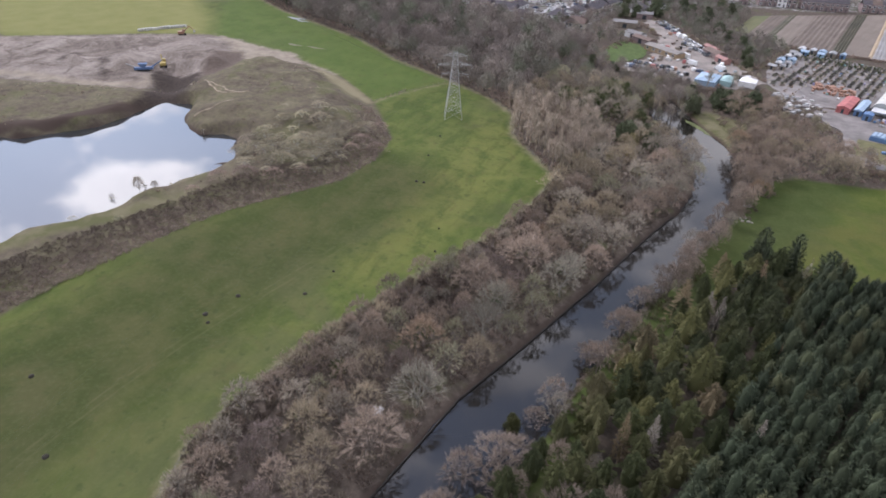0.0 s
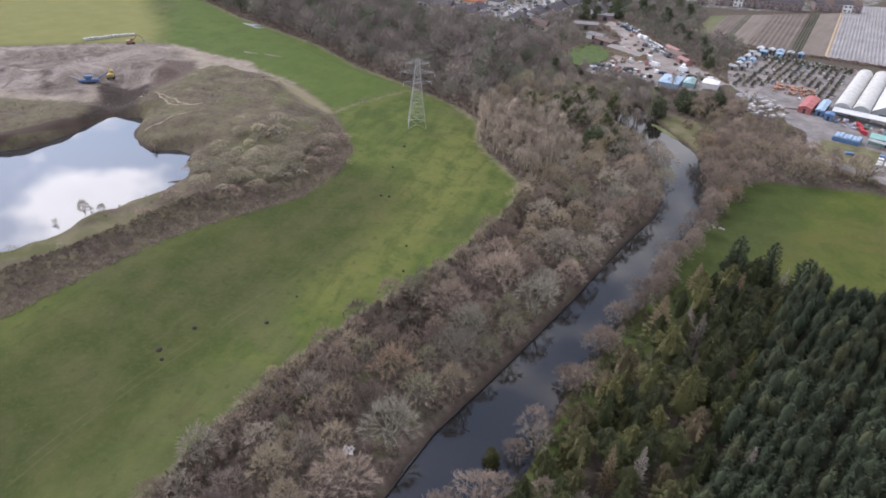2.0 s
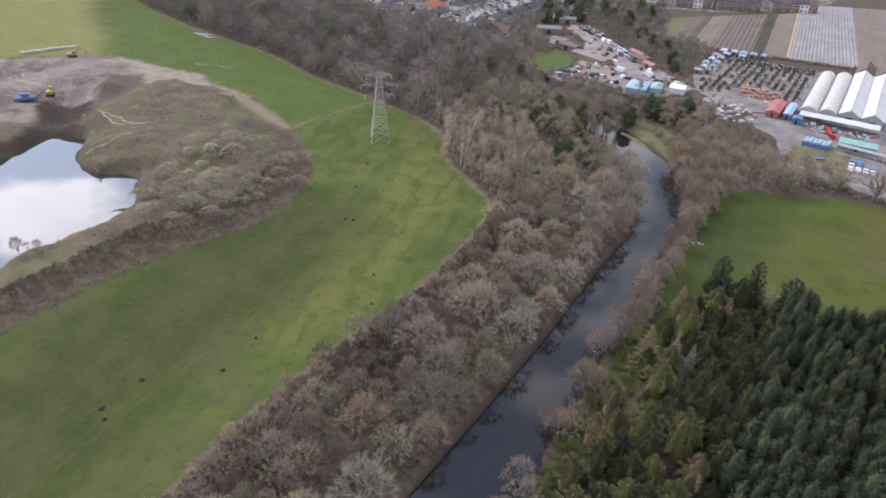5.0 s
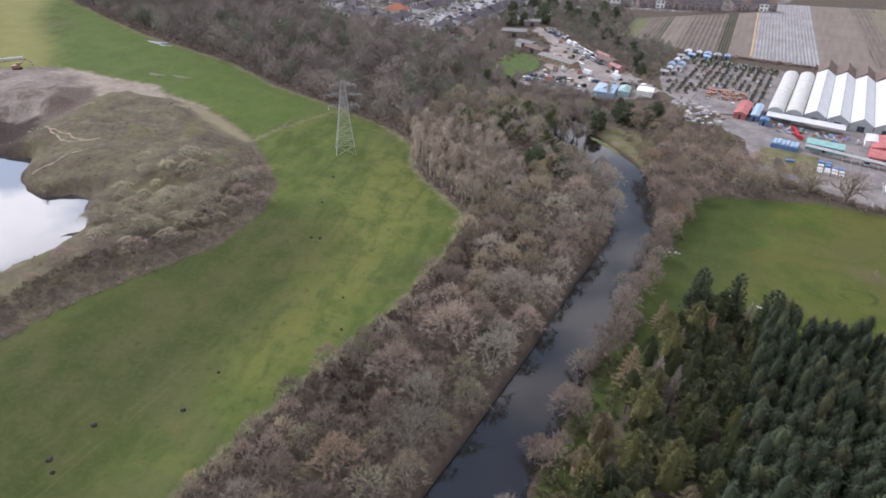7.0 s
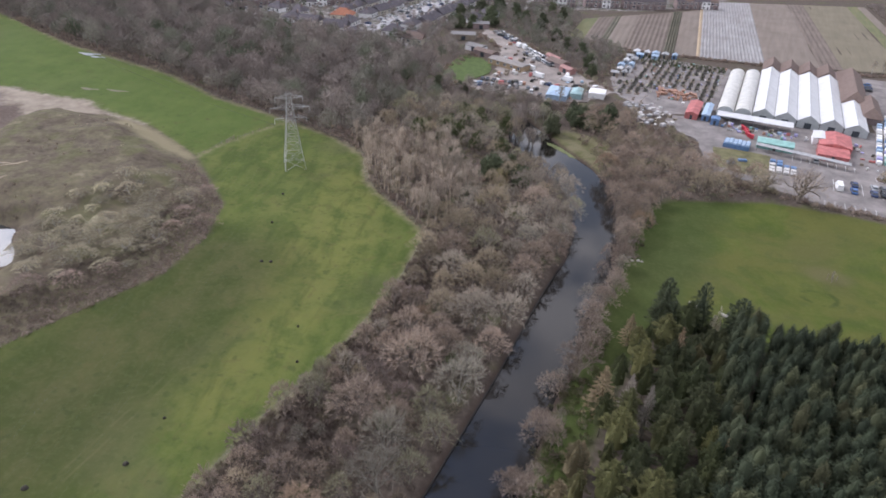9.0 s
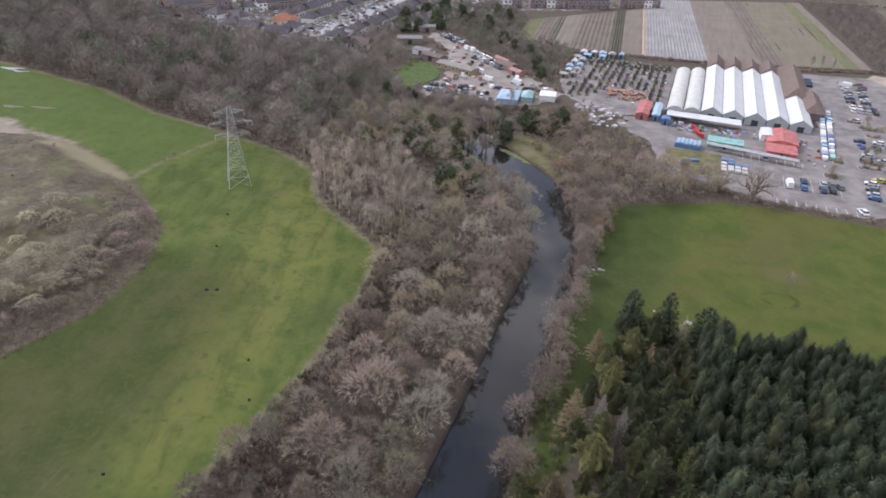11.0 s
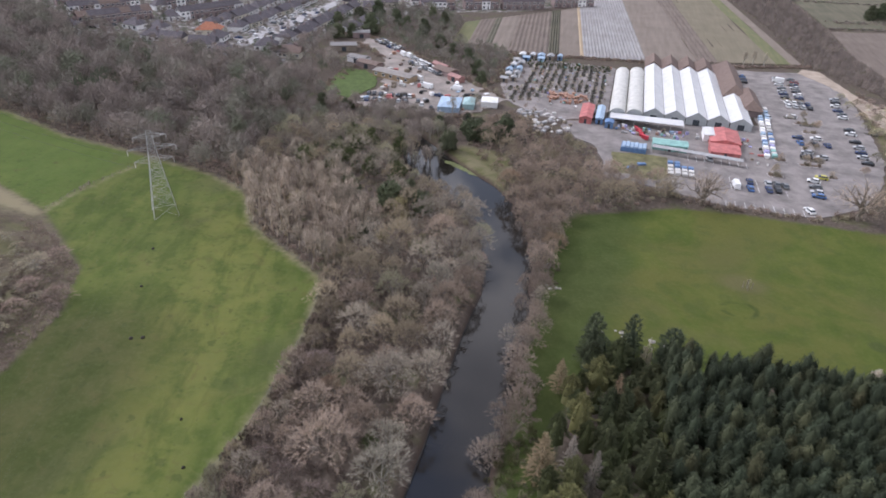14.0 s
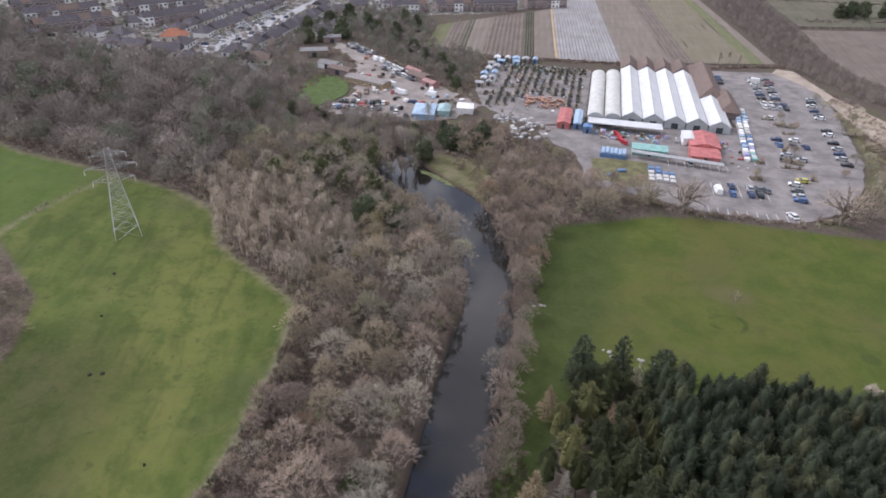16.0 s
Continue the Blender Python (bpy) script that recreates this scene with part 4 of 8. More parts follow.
def joined(b, v, f):
    bv, bf = build_tris(b)
    return np.concatenate([bv, v]), np.concatenate([bf, f + len(bv)])


def scatter(seed, poly, gap, margin=0.0, keep=None, tries=40, lo=0.8, hi=1.25):
    """Spots x, y, scale inside an outline, no two nearer than gap times their mean scale."""
    rng = np.random.default_rng(seed)
    P = np.array(poly)
    x0, y0, x1, y1 = P[:, 0].min(), P[:, 1].min(), P[:, 0].max(), P[:, 1].max()
    n = int((x1 - x0) * (y1 - y0) / (gap * gap) * tries / 8)
    cx, cy, cs = rng.uniform(x0, x1, n), rng.uniform(y0, y1, n), rng.uniform(lo, hi, n)
    ok = inside(cx, cy, list(poly)) > margin
    cell, out = {}, []
    for x, y, s in zip(cx[ok], cy[ok], cs[ok]):
        if keep is not None and not keep(x, y):
            continue
        i, j = int(x // gap), int(y // gap)
        if all((x - a) ** 2 + (y - b) ** 2 > (gap * (s + c) / 2) ** 2 for di in (-1, 0, 1, -2, 2) for dj in (-1, 0, 1, -2, 2) for a, b, c in cell.get((i + di, j + dj), ())):
            cell.setdefault((i, j), []).append((x, y, s))
            out.append((float(x), float(y), float(s)))
    return out


# prototypes of leafless trees
BARE = []
for i, (tall, wide, slim) in enumerate([(8.6, 7.6, False), (9.4, 8.4, False), (7.8, 7.2, False), (9.0, 6.8, False), (8.2, 8.0, False), (10.2, 7.4, False)]):
    b, v, f = bare_tree(20 + i, tall, wide, 2000, slim, twig_w=0.07, clumps=13, skin=0.3)
    BARE.append((b, v, f))
BARE_PROTO = []
for b, v, f in BARE:
    tr, cr = b.data("trunk"), mesh_of("crown", v, f, M_TWIG)
    tr.materials.append(M_PALEBARK if len(BARE_PROTO) % 2 else M_BARK)
    BARE_PROTO.append((tr, cr))
def recoloured(mat_):
    out = []
    for (b, v, f), (tr, cr) in zip(BARE, BARE_PROTO):
        out.append((tr, mesh_of("crown", v, f, mat_)))
    return out


BARE_GREY = recoloured(M_GREYB)
SLIM = [bare_tree(60 + i, 10.5 + i, 4.6, 620, True, 0.25, 8) for i in range(3)]
WOOD = [bare_tree(80 + i, 11.0 + 0.7 * i, 9.6 + 0.5 * i, 900, False, 0.2, 15, 0.21, 0.8, 0.6) for i in range(5)]
WOOD_J = [joined(*t) for t in WOOD]
SLIM_J = [joined(*t) for t in SLIM]
BUSH = [bush(i, 3.4, 2.2, 125, 0.15) for i in range(4)]
LOWBUSH = [bush(30 + i, 3.6, 1.9, 70, 0.19) for i in range(4)]

WEST_BANK = MEADOW_EAST[1:9] + [(-54.5, 176), (-54.5, 158), (-54, 141), (-53.5, 126), (-53.5, 94), (-54, 72), (-51, 49), (-48.5, 20)]


def kinds(name, stops, bark, seeds, **shape):
    """Prototypes of one sort of leafless tree, 10 m wide and high."""
    mat_, out = twig_mat(name + "_twigs", stops, "object", 1.60, 0.76, 1.16), []
    for sd in seeds:
        b, v, f = branchy(sd, 10.0, 10.0, **shape)
        tr, cr = b.data("trunk"), mesh_of("crown", v, f, mat_)
        tr.materials.append(bark)
        out.append((tr, cr))
    return out


M_MAUVEBARK = painted("mauve_bark", (0.235, 0.195, 0.163), 0.9, vary=0.25, scale=3)
M_SOFTBARK = painted("soft_grey_bark", (0.245, 0.22, 0.185), 0.9, vary=0.2, scale=3)
M_ASHBARK = painted("ash_grey_bark", (0.255, 0.238, 0.20), 0.9, vary=0.25, scale=3)
T_MAUVE = kinds("mauve", [(0.0, (0.205, 0.164, 0.13)), (0.5, (0.239, 0.192, 0.155)), (1.0, (0.268, 0.214, 0.174))], M_MAUVEBARK, (401, 402, 403, 404), per=24, tips=190, twig_w=0.052, fine=False)
T_RUST = kinds("rust", [(0.0, (0.265, 0.195, 0.137)), (1.0, (0.251, 0.19, 0.14))], M_MAUVEBARK, (411, 412), per=24, tips=190, twig_w=0.052, fine=False)
T_GREY = kinds("soft_grey", [(0.0, (0.219, 0.193, 0.159)), (1.0, (0.256, 0.225, 0.184))], M_SOFTBARK, (421, 422, 423), per=24, tips=190, twig_w=0.052, fine=False)
T_ASH = kinds("pale_ash", [(0.0, (0.198, 0.182, 0.148)), (1.0, (0.225, 0.206, 0.168))], M_ASHBARK, (431, 432, 433), per=16, stout=0.9, tips=180, twig_w=0.055, upright=0.15)
T_BUFF = kinds("buff", [(0.0, (0.225, 0.189, 0.139)), (1.0, (0.271, 0.228, 0.166))], M_MAUVEBARK, (441, 442, 443), per=24, tips=190, twig_w=0.052, fine=False)
T_OLIVE = kinds("mossy", [(0.0, (0.200, 0.192, 0.130)), (1.0, (0.245, 0.232, 0.160))], M_SOFTBARK, (451, 452), per=20, tips=170, twig_w=0.055, fine=False)
T_BANK = kinds("waterside", [(0.0, (0.172, 0.138, 0.112)), (0.6, (0.205, 0.166, 0.137)), (1.0, (0.228, 0.192, 0.158))], M_MAUVEBARK, (424, 425, 426), per=24, tips=190, twig_w=0.052, fine=False)
T_DARK = kinds("dark_thorn", [(0.0, (0.140, 0.112, 0.100)), (1.0, (0.180, 0.142, 0.128))], M_BARK, (461, 462), per=15, low=0.1)


def lighter(kind, seeds, tips=130, per=15, twig_w=0.078):
    """The same sort with fewer, broader twigs, for small and distant trees."""
    tr0, cr0 = kind[0]
    out = []
    for sd in seeds:
        b, v, f = branchy(sd, 10.0, 10.0, tips, per, 0.2, 7, 1.0, twig_w, 0.0, False)
        tr = b.data("trunk")
        tr.materials.append(tr0.materials[0])
        out.append((tr, mesh_of("crown", v, f, cr0.materials[0])))
    return out


L_MAUVE, L_BUFF, L_GREY, L_OLIVE, L_DARK = lighter(T_MAUVE, (501, 502, 503)), lighter(T_BUFF, (511, 512)), lighter(T_GREY, (521, 522)), lighter(T_OLIVE, (531,)), lighter(T_DARK, (541,))
ALL_KINDS = L_MAUVE + L_BUFF + L_GREY + L_OLIVE + L_DARK + L_MAUVE[:2]
IN_BELT = "leafless tree in the dense riverside belt"
BELT_MAUVE = [(-56.5, 50.8, 12.3, 0), (-73.4, 69, 9.8, 0), (-71.6, 100.5, 12.2, 0), (-63.7, 101.2, 6.7, 0), (-68.6, 116.5, 13.0, 0), (-64.8, 123, 9.0, 0), (-56.4, 128, 8.5, 0), (-59.3, 156.6, 10.1, 0), (-79.8, 158.1, 11.4, 0), (-59.1, 164.5, 11.5, 0), (-57.2, 172, 9.2, 0), (-69.4, 194.5, 11, 0)]
BELT_RUST = [(-67.2, 76.4, 11.3, 0), (-74.5, 131.5, 6.0, 6.0)]
BELT_GREY = [(-75.6, 63, 7.7, 0), (-63.6, 135, 13.0, 0), (-56.9, 139.5, 10.5, 0), (-76.4, 150.5, 10.5, 0), (-65.4, 164, 8, 0), (-57.4, 179.4, 10, 0), (-64, 188.0, 11, 0), (-99.6, 201.5, 12, 0), (-75.5, 204, 12, 0)]
BELT_ASH = [(-58.5, 65.1, 12.5, 0), (-60.2, 87, 10, 12), (-62.6, 94.8, 10.6, 12), (-57.0, 113.3, 12.0, 11), (-59.0, 121.0, 9, 0), (-64.2, 172, 9.3, 0)]
BELT_BUFF = [(-60.9, 43.0, 8.4, 0), (-67.6, 46.5, 8.8, 9), (-56.4, 80.8, 8, 0), (-80.2, 126.4, 5.2, 4.5), (-71.6, 135.5, 10.5, 0), (-83.5, 145, 7, 6), (-75.4, 143.5, 7.5, 0), (-70.6, 149.2, 9, 0), (-64, 148.2, 9.5, 0), (-84.0, 153, 8, 0), (-69, 157.5, 9.5, 0), (-82.7, 168, 12, 0), (-79.5, 186.5, 13, 0)]
BELT_DARK = [(-68.8, 36, 8, 0), (-71.5, 40.5, 8, 5), (-66.4, 69.2, 6, 0), (-66.6, 107.5, 6.5, 6), (-80.4, 138.3, 8, 5), (-79, 113, 6, 4.5), (-78.5, 83.5, 6, 3.2)]
BELT_MOSSY = [(-56.6, 92.5, 7, 0), (-64.9, 83.6, 6, 7), (-56.0, 101, 8.0, 0), (-60.2, 106, 8.0, 0), (-73.2, 164.2, 10.5, 0)]
placed = []
for nm, spots, lb in ((T_MAUVE, BELT_MAUVE, "mauve-brown "), (T_RUST, BELT_RUST, "rusty orange-brown "), (T_GREY, BELT_GREY, "soft grey-brown "), (T_ASH, BELT_ASH, "pale-limbed "), (T_BUFF, BELT_BUFF, "buff-brown "), (T_DARK, BELT_DARK, "low dark "), (T_OLIVE, BELT_MOSSY, "mossy olive-grey ")):
    stand("bare_tree", nm, spots, lb + IN_BELT, "tree", "riverside trees", 4 + len(placed))
    placed += spots


def free(x, y, spare=1.0):
    return all(math.hypot(x - a, y - b_) > w * 0.5 + spare for a, b_, w, _ in placed) and math.hypot(x + 77.5, y - 91) > 8


west = [(x, y, 7.4 * s, 0) for x, y, s in scatter(3, WEST_BANK, 4.2, 2.6, lambda x, y: inside(x, y, RIVER) < (-6.0 if y < 150 else -2.2) and free(x, y), 70, 0.6, 1.3)]
stand("bare_tree", [ALL_KINDS[(7 * k) % len(ALL_KINDS)] for k in range(len(ALL_KINDS))], west, "leafless brown-grey tree in the dense riverside belt", "tree", "riverside trees", 3)
M_BANKSCRUB = twig_mat("bank_scrub_twigs", [(0.0, (0.115, 0.115, 0.055)), (0.5, (0.155, 0.145, 0.085)), (0.8, (0.20, 0.175, 0.13)), (1.0, (0.10, 0.115, 0.045))], "attr", 1.1)
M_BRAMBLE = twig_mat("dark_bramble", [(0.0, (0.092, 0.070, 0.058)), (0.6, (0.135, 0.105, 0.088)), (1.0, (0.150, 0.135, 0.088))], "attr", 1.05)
# undergrowth browns toned down to deepen the shaded gaps between crowns
M_UNDER = twig_mat("belt_undergrowth", [(0.0, (0.165, 0.130, 0.110)), (0.5, (0.20, 0.16, 0.135)), (1.0, (0.20, 0.18, 0.125))], "attr", 1.2)
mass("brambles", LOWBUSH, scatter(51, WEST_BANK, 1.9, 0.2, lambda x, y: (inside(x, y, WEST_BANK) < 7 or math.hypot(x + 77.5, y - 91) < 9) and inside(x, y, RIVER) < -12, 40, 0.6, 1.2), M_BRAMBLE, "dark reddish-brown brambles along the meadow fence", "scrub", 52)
low_w = scatter(5, WEST_BANK, 2.2, 0.3, lambda x, y: inside(x, y, RIVER) < -2.5, 40, 0.6, 1.3)
mass("undergrowth", BUSH, low_w, M_UNDER, "brown leafless undergrowth under the riverside trees", "undergrowth", 6, lambda x, y, r: r.uniform(0, 0.8))

MID_WOOD = [(-93, 169), (-112, 181), (-125, 189), (-136.5, 206), (-146, 212), (-146, 262), (-118, 268), (-96, 258), (-79, 239), (-66, 219), (-60, 206), (-55.5, 192), (-54, 176)]
mid = scatter(7, MID_WOOD, 5.6, 1.2, None, 50, 0.75, 1.2)
END_WATER = [(-101, 247), (-88, 252), (-73, 228), (-84, 216), (-90, 226)]
mid_wide = [s for s in mid if not (s[0] < -92 and s[1] < 222) and inside(s[0], s[1], END_WATER) < 0]
stand("bare_tree", L_GREY + L_BUFF + L_OLIVE + L_GREY[:1], [(x, y, 9.2 * s_, 0) for x, y, s_ in mid_wide if free(x, y, -0.5)], "leafless tree in the wood at the river bend", "tree", "river bend trees", 8)
SLIM_SPOTS = scatter(9, [(-93, 170), (-112, 182), (-126, 190), (-137, 207), (-146, 213), (-146, 222), (-110, 222), (-88, 196)], 3.1, 0.8, None, 50, 0.8, 1.15)
mass("slender_trees", SLIM_J, SLIM_SPOTS, M_GREYB_S, "close stand of slender pale leafless trees", "trees", 10, lambda x, y, r: r.uniform(0.0, 0.9))
low_m = scatter(11, MID_WOOD, 3.2, 0.3, None, 40, 0.7, 1.2)
mass("undergrowth", BUSH, low_m, M_SCRUB_S, "brown leafless undergrowth in the wood", "undergrowth", 12, lambda x, y, r: r.uniform(0, 0.8))

FAR_WOOD = [(-146, 213), (-189, 224), (-222, 229), (-261, 242), (-306, 249), (-342, 253), (-480, 292), (-500, 400), (-400, 388), (-350, 370), (-326, 346), (-308, 330), (-271, 324), (-240, 323), (-217, 328), (-190, 330), (-168, 326), (-158, 312), (-143, 294), (-118, 288), (-98, 288), (-98, 268), (-118, 272), (-146, 262)]
far = [(x, y, s_ * (0.62 if y > 252 and x > -165 else 1.0)) for x, y, s_ in scatter(13, FAR_WOOD, 6.3, 1.0, None, 40, 0.8, 1.25)]
mass("woodland", WOOD_J, far, M_GREY_S, "grey-brown leafless woodland with a few ivy-clad trees", "woodland", 14)

WOOD_EDGE = [(-146, 213.5), (-189, 223.5), (-222, 228.5), (-261, 241.5), (-306, 248.5), (-342, 252.5), (-420, 273), (-420, 281), (-342, 260), (-306, 256), (-261, 249), (-222, 236), (-189, 231), (-146, 221)]
mass("undergrowth", LOWBUSH, scatter(131, WOOD_EDGE, 1.9, 0.0, None, 40, 0.6, 1.3), M_SCRUB_S, "brown brambles along the woodland edge", "undergrowth", 132, lambda x, y, r: r.uniform(0, 0.6))
EAST_BANK = [(-36, 40), (-38, 72), (-40, 90), (-41, 108), (-41.5, 126), (-42, 150), (-42.5, 168), (-44, 186), (-46, 197), (-50, 212), (-54, 222), (-36, 222), (-36, 200), (-37, 180), (-38.5, 150), (-36, 120), (-34, 40)]
stand("bare_tree", T_BANK, [(-40.0, 77.6, 5.4, 5.5), (-40.8, 99.8, 7.0, 7), (-40.2, 111.5, 9.0, 8), (-42.2, 126, 7, 6.5), (-38.6, 131.8, 9.5, 9), (-38.3, 138.5, 7.5, 7), (-37.4, 143.6, 6, 6), (-40.8, 150.5, 8, 7), (-39.6, 156, 8, 7.5), (-38.3, 163.2, 7, 7), (-39.6, 170, 5.5, 5), (-39.4, 178.2, 7.5, 7), (-41.4, 186, 5.5, 5.5)], "soft brown leafless tree leaning over the water", "tree", "waterside trees", 16, 10.0)
east = [(x - 1.0, y, 5.4 * s_, 0) for x, y, s_ in scatter(15, EAST_BANK, 3.4, 0.1, lambda x, y: math.sin(y * 0.4) > (0.3 if y < 140 else -0.35), 60, 0.5, 1.5)]
L_BANK = lighter(T_BANK, (523, 524))
stand("bare_tree", L_BANK + L_MAUVE[:1] + L_GREY[:1] + L_BANK, east, "small leafless waterside tree on the grass bank", "tree", "waterside trees", 17)
stand("bare_tree", T_MAUVE + T_RUST[:1], [(-49.5, 214, 9.5, 8.5), (-44.5, 218, 10.5, 9), (-40, 212, 8.5, 8), (-43.5, 204, 9.5, 8), (-39.5, 199, 8.5, 7.5), (-53, 224, 10, 9), (-46.5, 227, 11, 9.5), (-38.5, 222, 9.5, 8.5), (-41.5, 193, 7.5, 6.5), (-57.5, 233, 10, 9), (-52, 238, 11, 9.5)], "broad reddish-brown leafless tree between river and field", "tree", "field corner trees", 175)
mass("undergrowth", BUSH, scatter(151, EAST_BANK, 2.6, 0.0, lambda x, y: math.sin(y * 0.31) + math.sin(y * 0.13 + 2) > 0.1, 40, 0.4, 1.0), M_UNDER, "brown brush along the grassy river bank", "undergrowth", 152, lambda x, y, r: r.uniform(0, 0.9))

BEND = [(-56, 228), (-35, 226), (-22, 233), (-8, 241), (-10, 251), (-36, 256), (-44, 285), (-62, 292), (-78, 284), (-80, 268), (-66, 248)]
bend = scatter(17, BEND, 5.6, 0.8, lambda x, y: not (y > 262 and x > -60) and inside(x, y, ROUGH) < 0, 50, 0.75, 1.15)
stand("bare_tree", L_MAUVE + L_BUFF, [(x, y, 9.2 * s_, 0) for x, y, s_ in bend], "reddish-brown leafless tree beside the playing field", "tree", "field corner trees", 18)
grow("bare_tree", BARE_GREY, scatter(171, [(-120, 268), (-98, 264), (-84, 270), (-92, 286), (-118, 292)], 5.0, 0.0, None, 50, 0.55, 0.85), "tall leafless tree standing at the water's end", "tree", "river end trees", 172)
mass("undergrowth", BUSH, scatter(19, BEND, 3.0, 0.2, None, 40, 0.7, 1.2), M_SCRUB_S, "brown brambles by the playing field", "undergrowth", 20, lambda x, y, r: r.uniform(0, 0.85))

stand("bush", T_OLIVE, [(-89.5, 233.5, 4.8, 3.2), (-94.5, 237.5, 3.8, 2.8), (-85.0, 229.5, 4.2, 3.0)], "mossy olive bush at the pool's edge", "bush", "pool edge bushes", 176)
weed = Build()
ring = [(-85.2, 254.2), (-81.6, 253.2), (-78.4, 251.6), (-75.0, 250.0), (-71.2, 246.6), (-70.2, 244.4), (-72.6, 244.6), (-75.6, 247.0), (-78.8, 248.6), (-81.4, 250.6), (-84.0, 252.0)]
ring = [(x0 + (x1 - x0) * k / 4 + 0.35 * math.sin(3.1 * x0 + 2.3 * k), y0 + (y1 - y0) * k / 4 + 0.3 * math.cos(2.7 * y0 + 1.9 * k)) for (x0, y0), (x1, y1) in zip(ring, ring[1:] + ring[:1]) for k in range(4)]
n_r = len(ring)
weed.add([(x, y, -1.05) for x, y in ring] + [(x, y, -0.90) for x, y in ring], [tuple(range(n_r, 2 * n_r))] + [(i, (i + 1) % n_r, n_r + (i + 1) % n_r, n_r + i) for i in range(n_r)])
M_WEED = painted("floating_weed", (0.135, 0.155, 0.060), 0.7, vary=0.45, scale=0.9)
tagged(part("floating_weed", weed, M_WEED), "yellow-green weed floating at the pool's edge", "weed", kind="structure")
DARKPOLE = []
for b, v, f in SLIM:
    tr, cr = b.data("trunk"), mesh_of("crown", v, f, M_GREYB)
    tr.materials.append(M_BARK)
    DARKPOLE.append((tr, cr))
grow("alder_tree", DARKPOLE, [(-96, 249, 0.9), (-93.5, 246.5, 0.8), (-91, 250.5, 0.95), (-88.6, 247.5, 0.85), (-98.5, 252.5, 0.9), (-86, 251.5, 0.8)], "tall dark-stemmed alder at the water's edge", "tree", "waterside alders", 173)
IVYED = []
for i in range(2):
    b, v, f = bare_tree(150 + i, 9.5, 6.5, 900, False, 0.15, 9, 0.2)
    d0 = b.data("trunk")
    d0.materials.append(M_BARK)
    IVYED.append((d0, sheet("crown", v, f, M_IVY, [("tint", np.random.default_rng(i).uniform(0, 1, len(v)))], False)))
grow("ivy_tree", IVYED, scatter(153, [(-128, 226), (-92, 222), (-84, 244), (-108, 264), (-132, 252)], 8.0, 0.0, lambda x, y: inside(x, y, END_WATER) < 0, 40, 0.7, 1.05) + [(-62, 120, 0.6), (-70, 80, 0.6), (-66, 100, 0.5), (-75, 60, 0.6)], "dark ivy-clad tree among leafless trees", "tree", "ivy-clad trees", 154)
M_BUD = twig_mat("yellow_budding_twigs", [(0.0, (0.30, 0.25, 0.125)), (1.0, (0.34, 0.31, 0.17))], "object", 1.2)
WILLOW = []
for i in range(2):
    b, v, f = bare_tree(160 + i, 7.5, 6.0, 1200, False, 0.2, 9, 0.08)
    d0 = b.data("trunk")
    d0.materials.append(M_BARK)
    WILLOW.append((d0, mesh_of("crown", v, f, M_BUD)))
grow("willow_tree", WILLOW, [(-85, 190, 0.72), (-85.5, 207, 0.95), (-81.5, 196, 0.85), (-118.5, 204.6, 0.75), (-87.5, 63, 0.45)], "yellowish willow breaking into bud", "tree", "budding willows", 155)

# scrub on the old workings
SCRUB_IN = [(-140, -10), (-146, 37), (-149, 67), (-149, 84), (-145, 101), (-140.5, 119), (-144, 138), (-153, 154.5), (-170, 165), (-190, 178), (-198, 180), (-182, 166), (-168, 150), (-158, 136), (-154, 120), (-160, 104), (-161.5, 84), (-161, 60), (-162.5, 37), (-157, -10)]
# bramble browns darken up the bank, with the scarp's shade in the colour
M_SLOPE = twig_mat("slope_brambles", [(0.0, (0.120, 0.096, 0.084)), (0.5, (0.168, 0.133, 0.114)), (1.0, (0.250, 0.203, 0.173))], "attr", 1.55, 0.9, 1.1)
sc1 = scatter(21, SCRUB_IN, 1.5, 0.1, lambda x, y: y < 128 or math.sin(x * 3.7 + y * 2.9) > (y - 150) / 22, 40, 0.35, 0.8)
mass("scrub", [bush(40 + i, 3.4, 1.5, 90, 0.14) for i in range(4)], sc1, M_SLOPE, "mauve-brown bramble slope beside the meadow", "scrub", 22, lambda x, y, r: min(1, max(0, 1.05 - float(inside(x, y, SCRUB)) / 9 + 0.7 * smooth(122, 150, y) + r.normal() * 0.16)))
sc2 = scatter(23, SCRUB, 7.0, 3.0, lambda x, y: inside(x, y, POND) < -4 and inside(x, y, SHORE) < 0 and y < 186 and math.sin(x * 0.11 + 1.7 * math.sin(y * 0.06)) * math.sin(y * 0.13 + 0.4) > 0.2, 30, 0.2, 0.5)
mass("scrub", LOWBUSH, sc2, M_SCRUB_S, "sparse low brown scrub on rough ground", "scrub", 24, lambda x, y, r: r.uniform(0, 0.85))
T_SALLOW = kinds("sallow", [(0.0, (0.200, 0.180, 0.130)), (0.5, (0.225, 0.200, 0.145)), (1.0, (0.255, 0.230, 0.165))], M_PALEBARK, (471, 472, 473), per=26, tips=150, low=0.03, twig_w=0.05, stout=0.6, fine=False)
T_CREAM = kinds("catkin", [(0.0, (0.33, 0.30, 0.21)), (1.0, (0.37, 0.34, 0.24))], M_PALEBARK, (481,), per=22, tips=120, low=0.03, twig_w=0.05, stout=0.6, fine=False)
T_THORN = kinds("red_brown_thorn", [(0.0, (0.185, 0.140, 0.120)), (1.0, (0.235, 0.180, 0.150))], M_BARK, (491, 492), per=24, tips=150, low=0.03, twig_w=0.05, stout=0.6, fine=False)
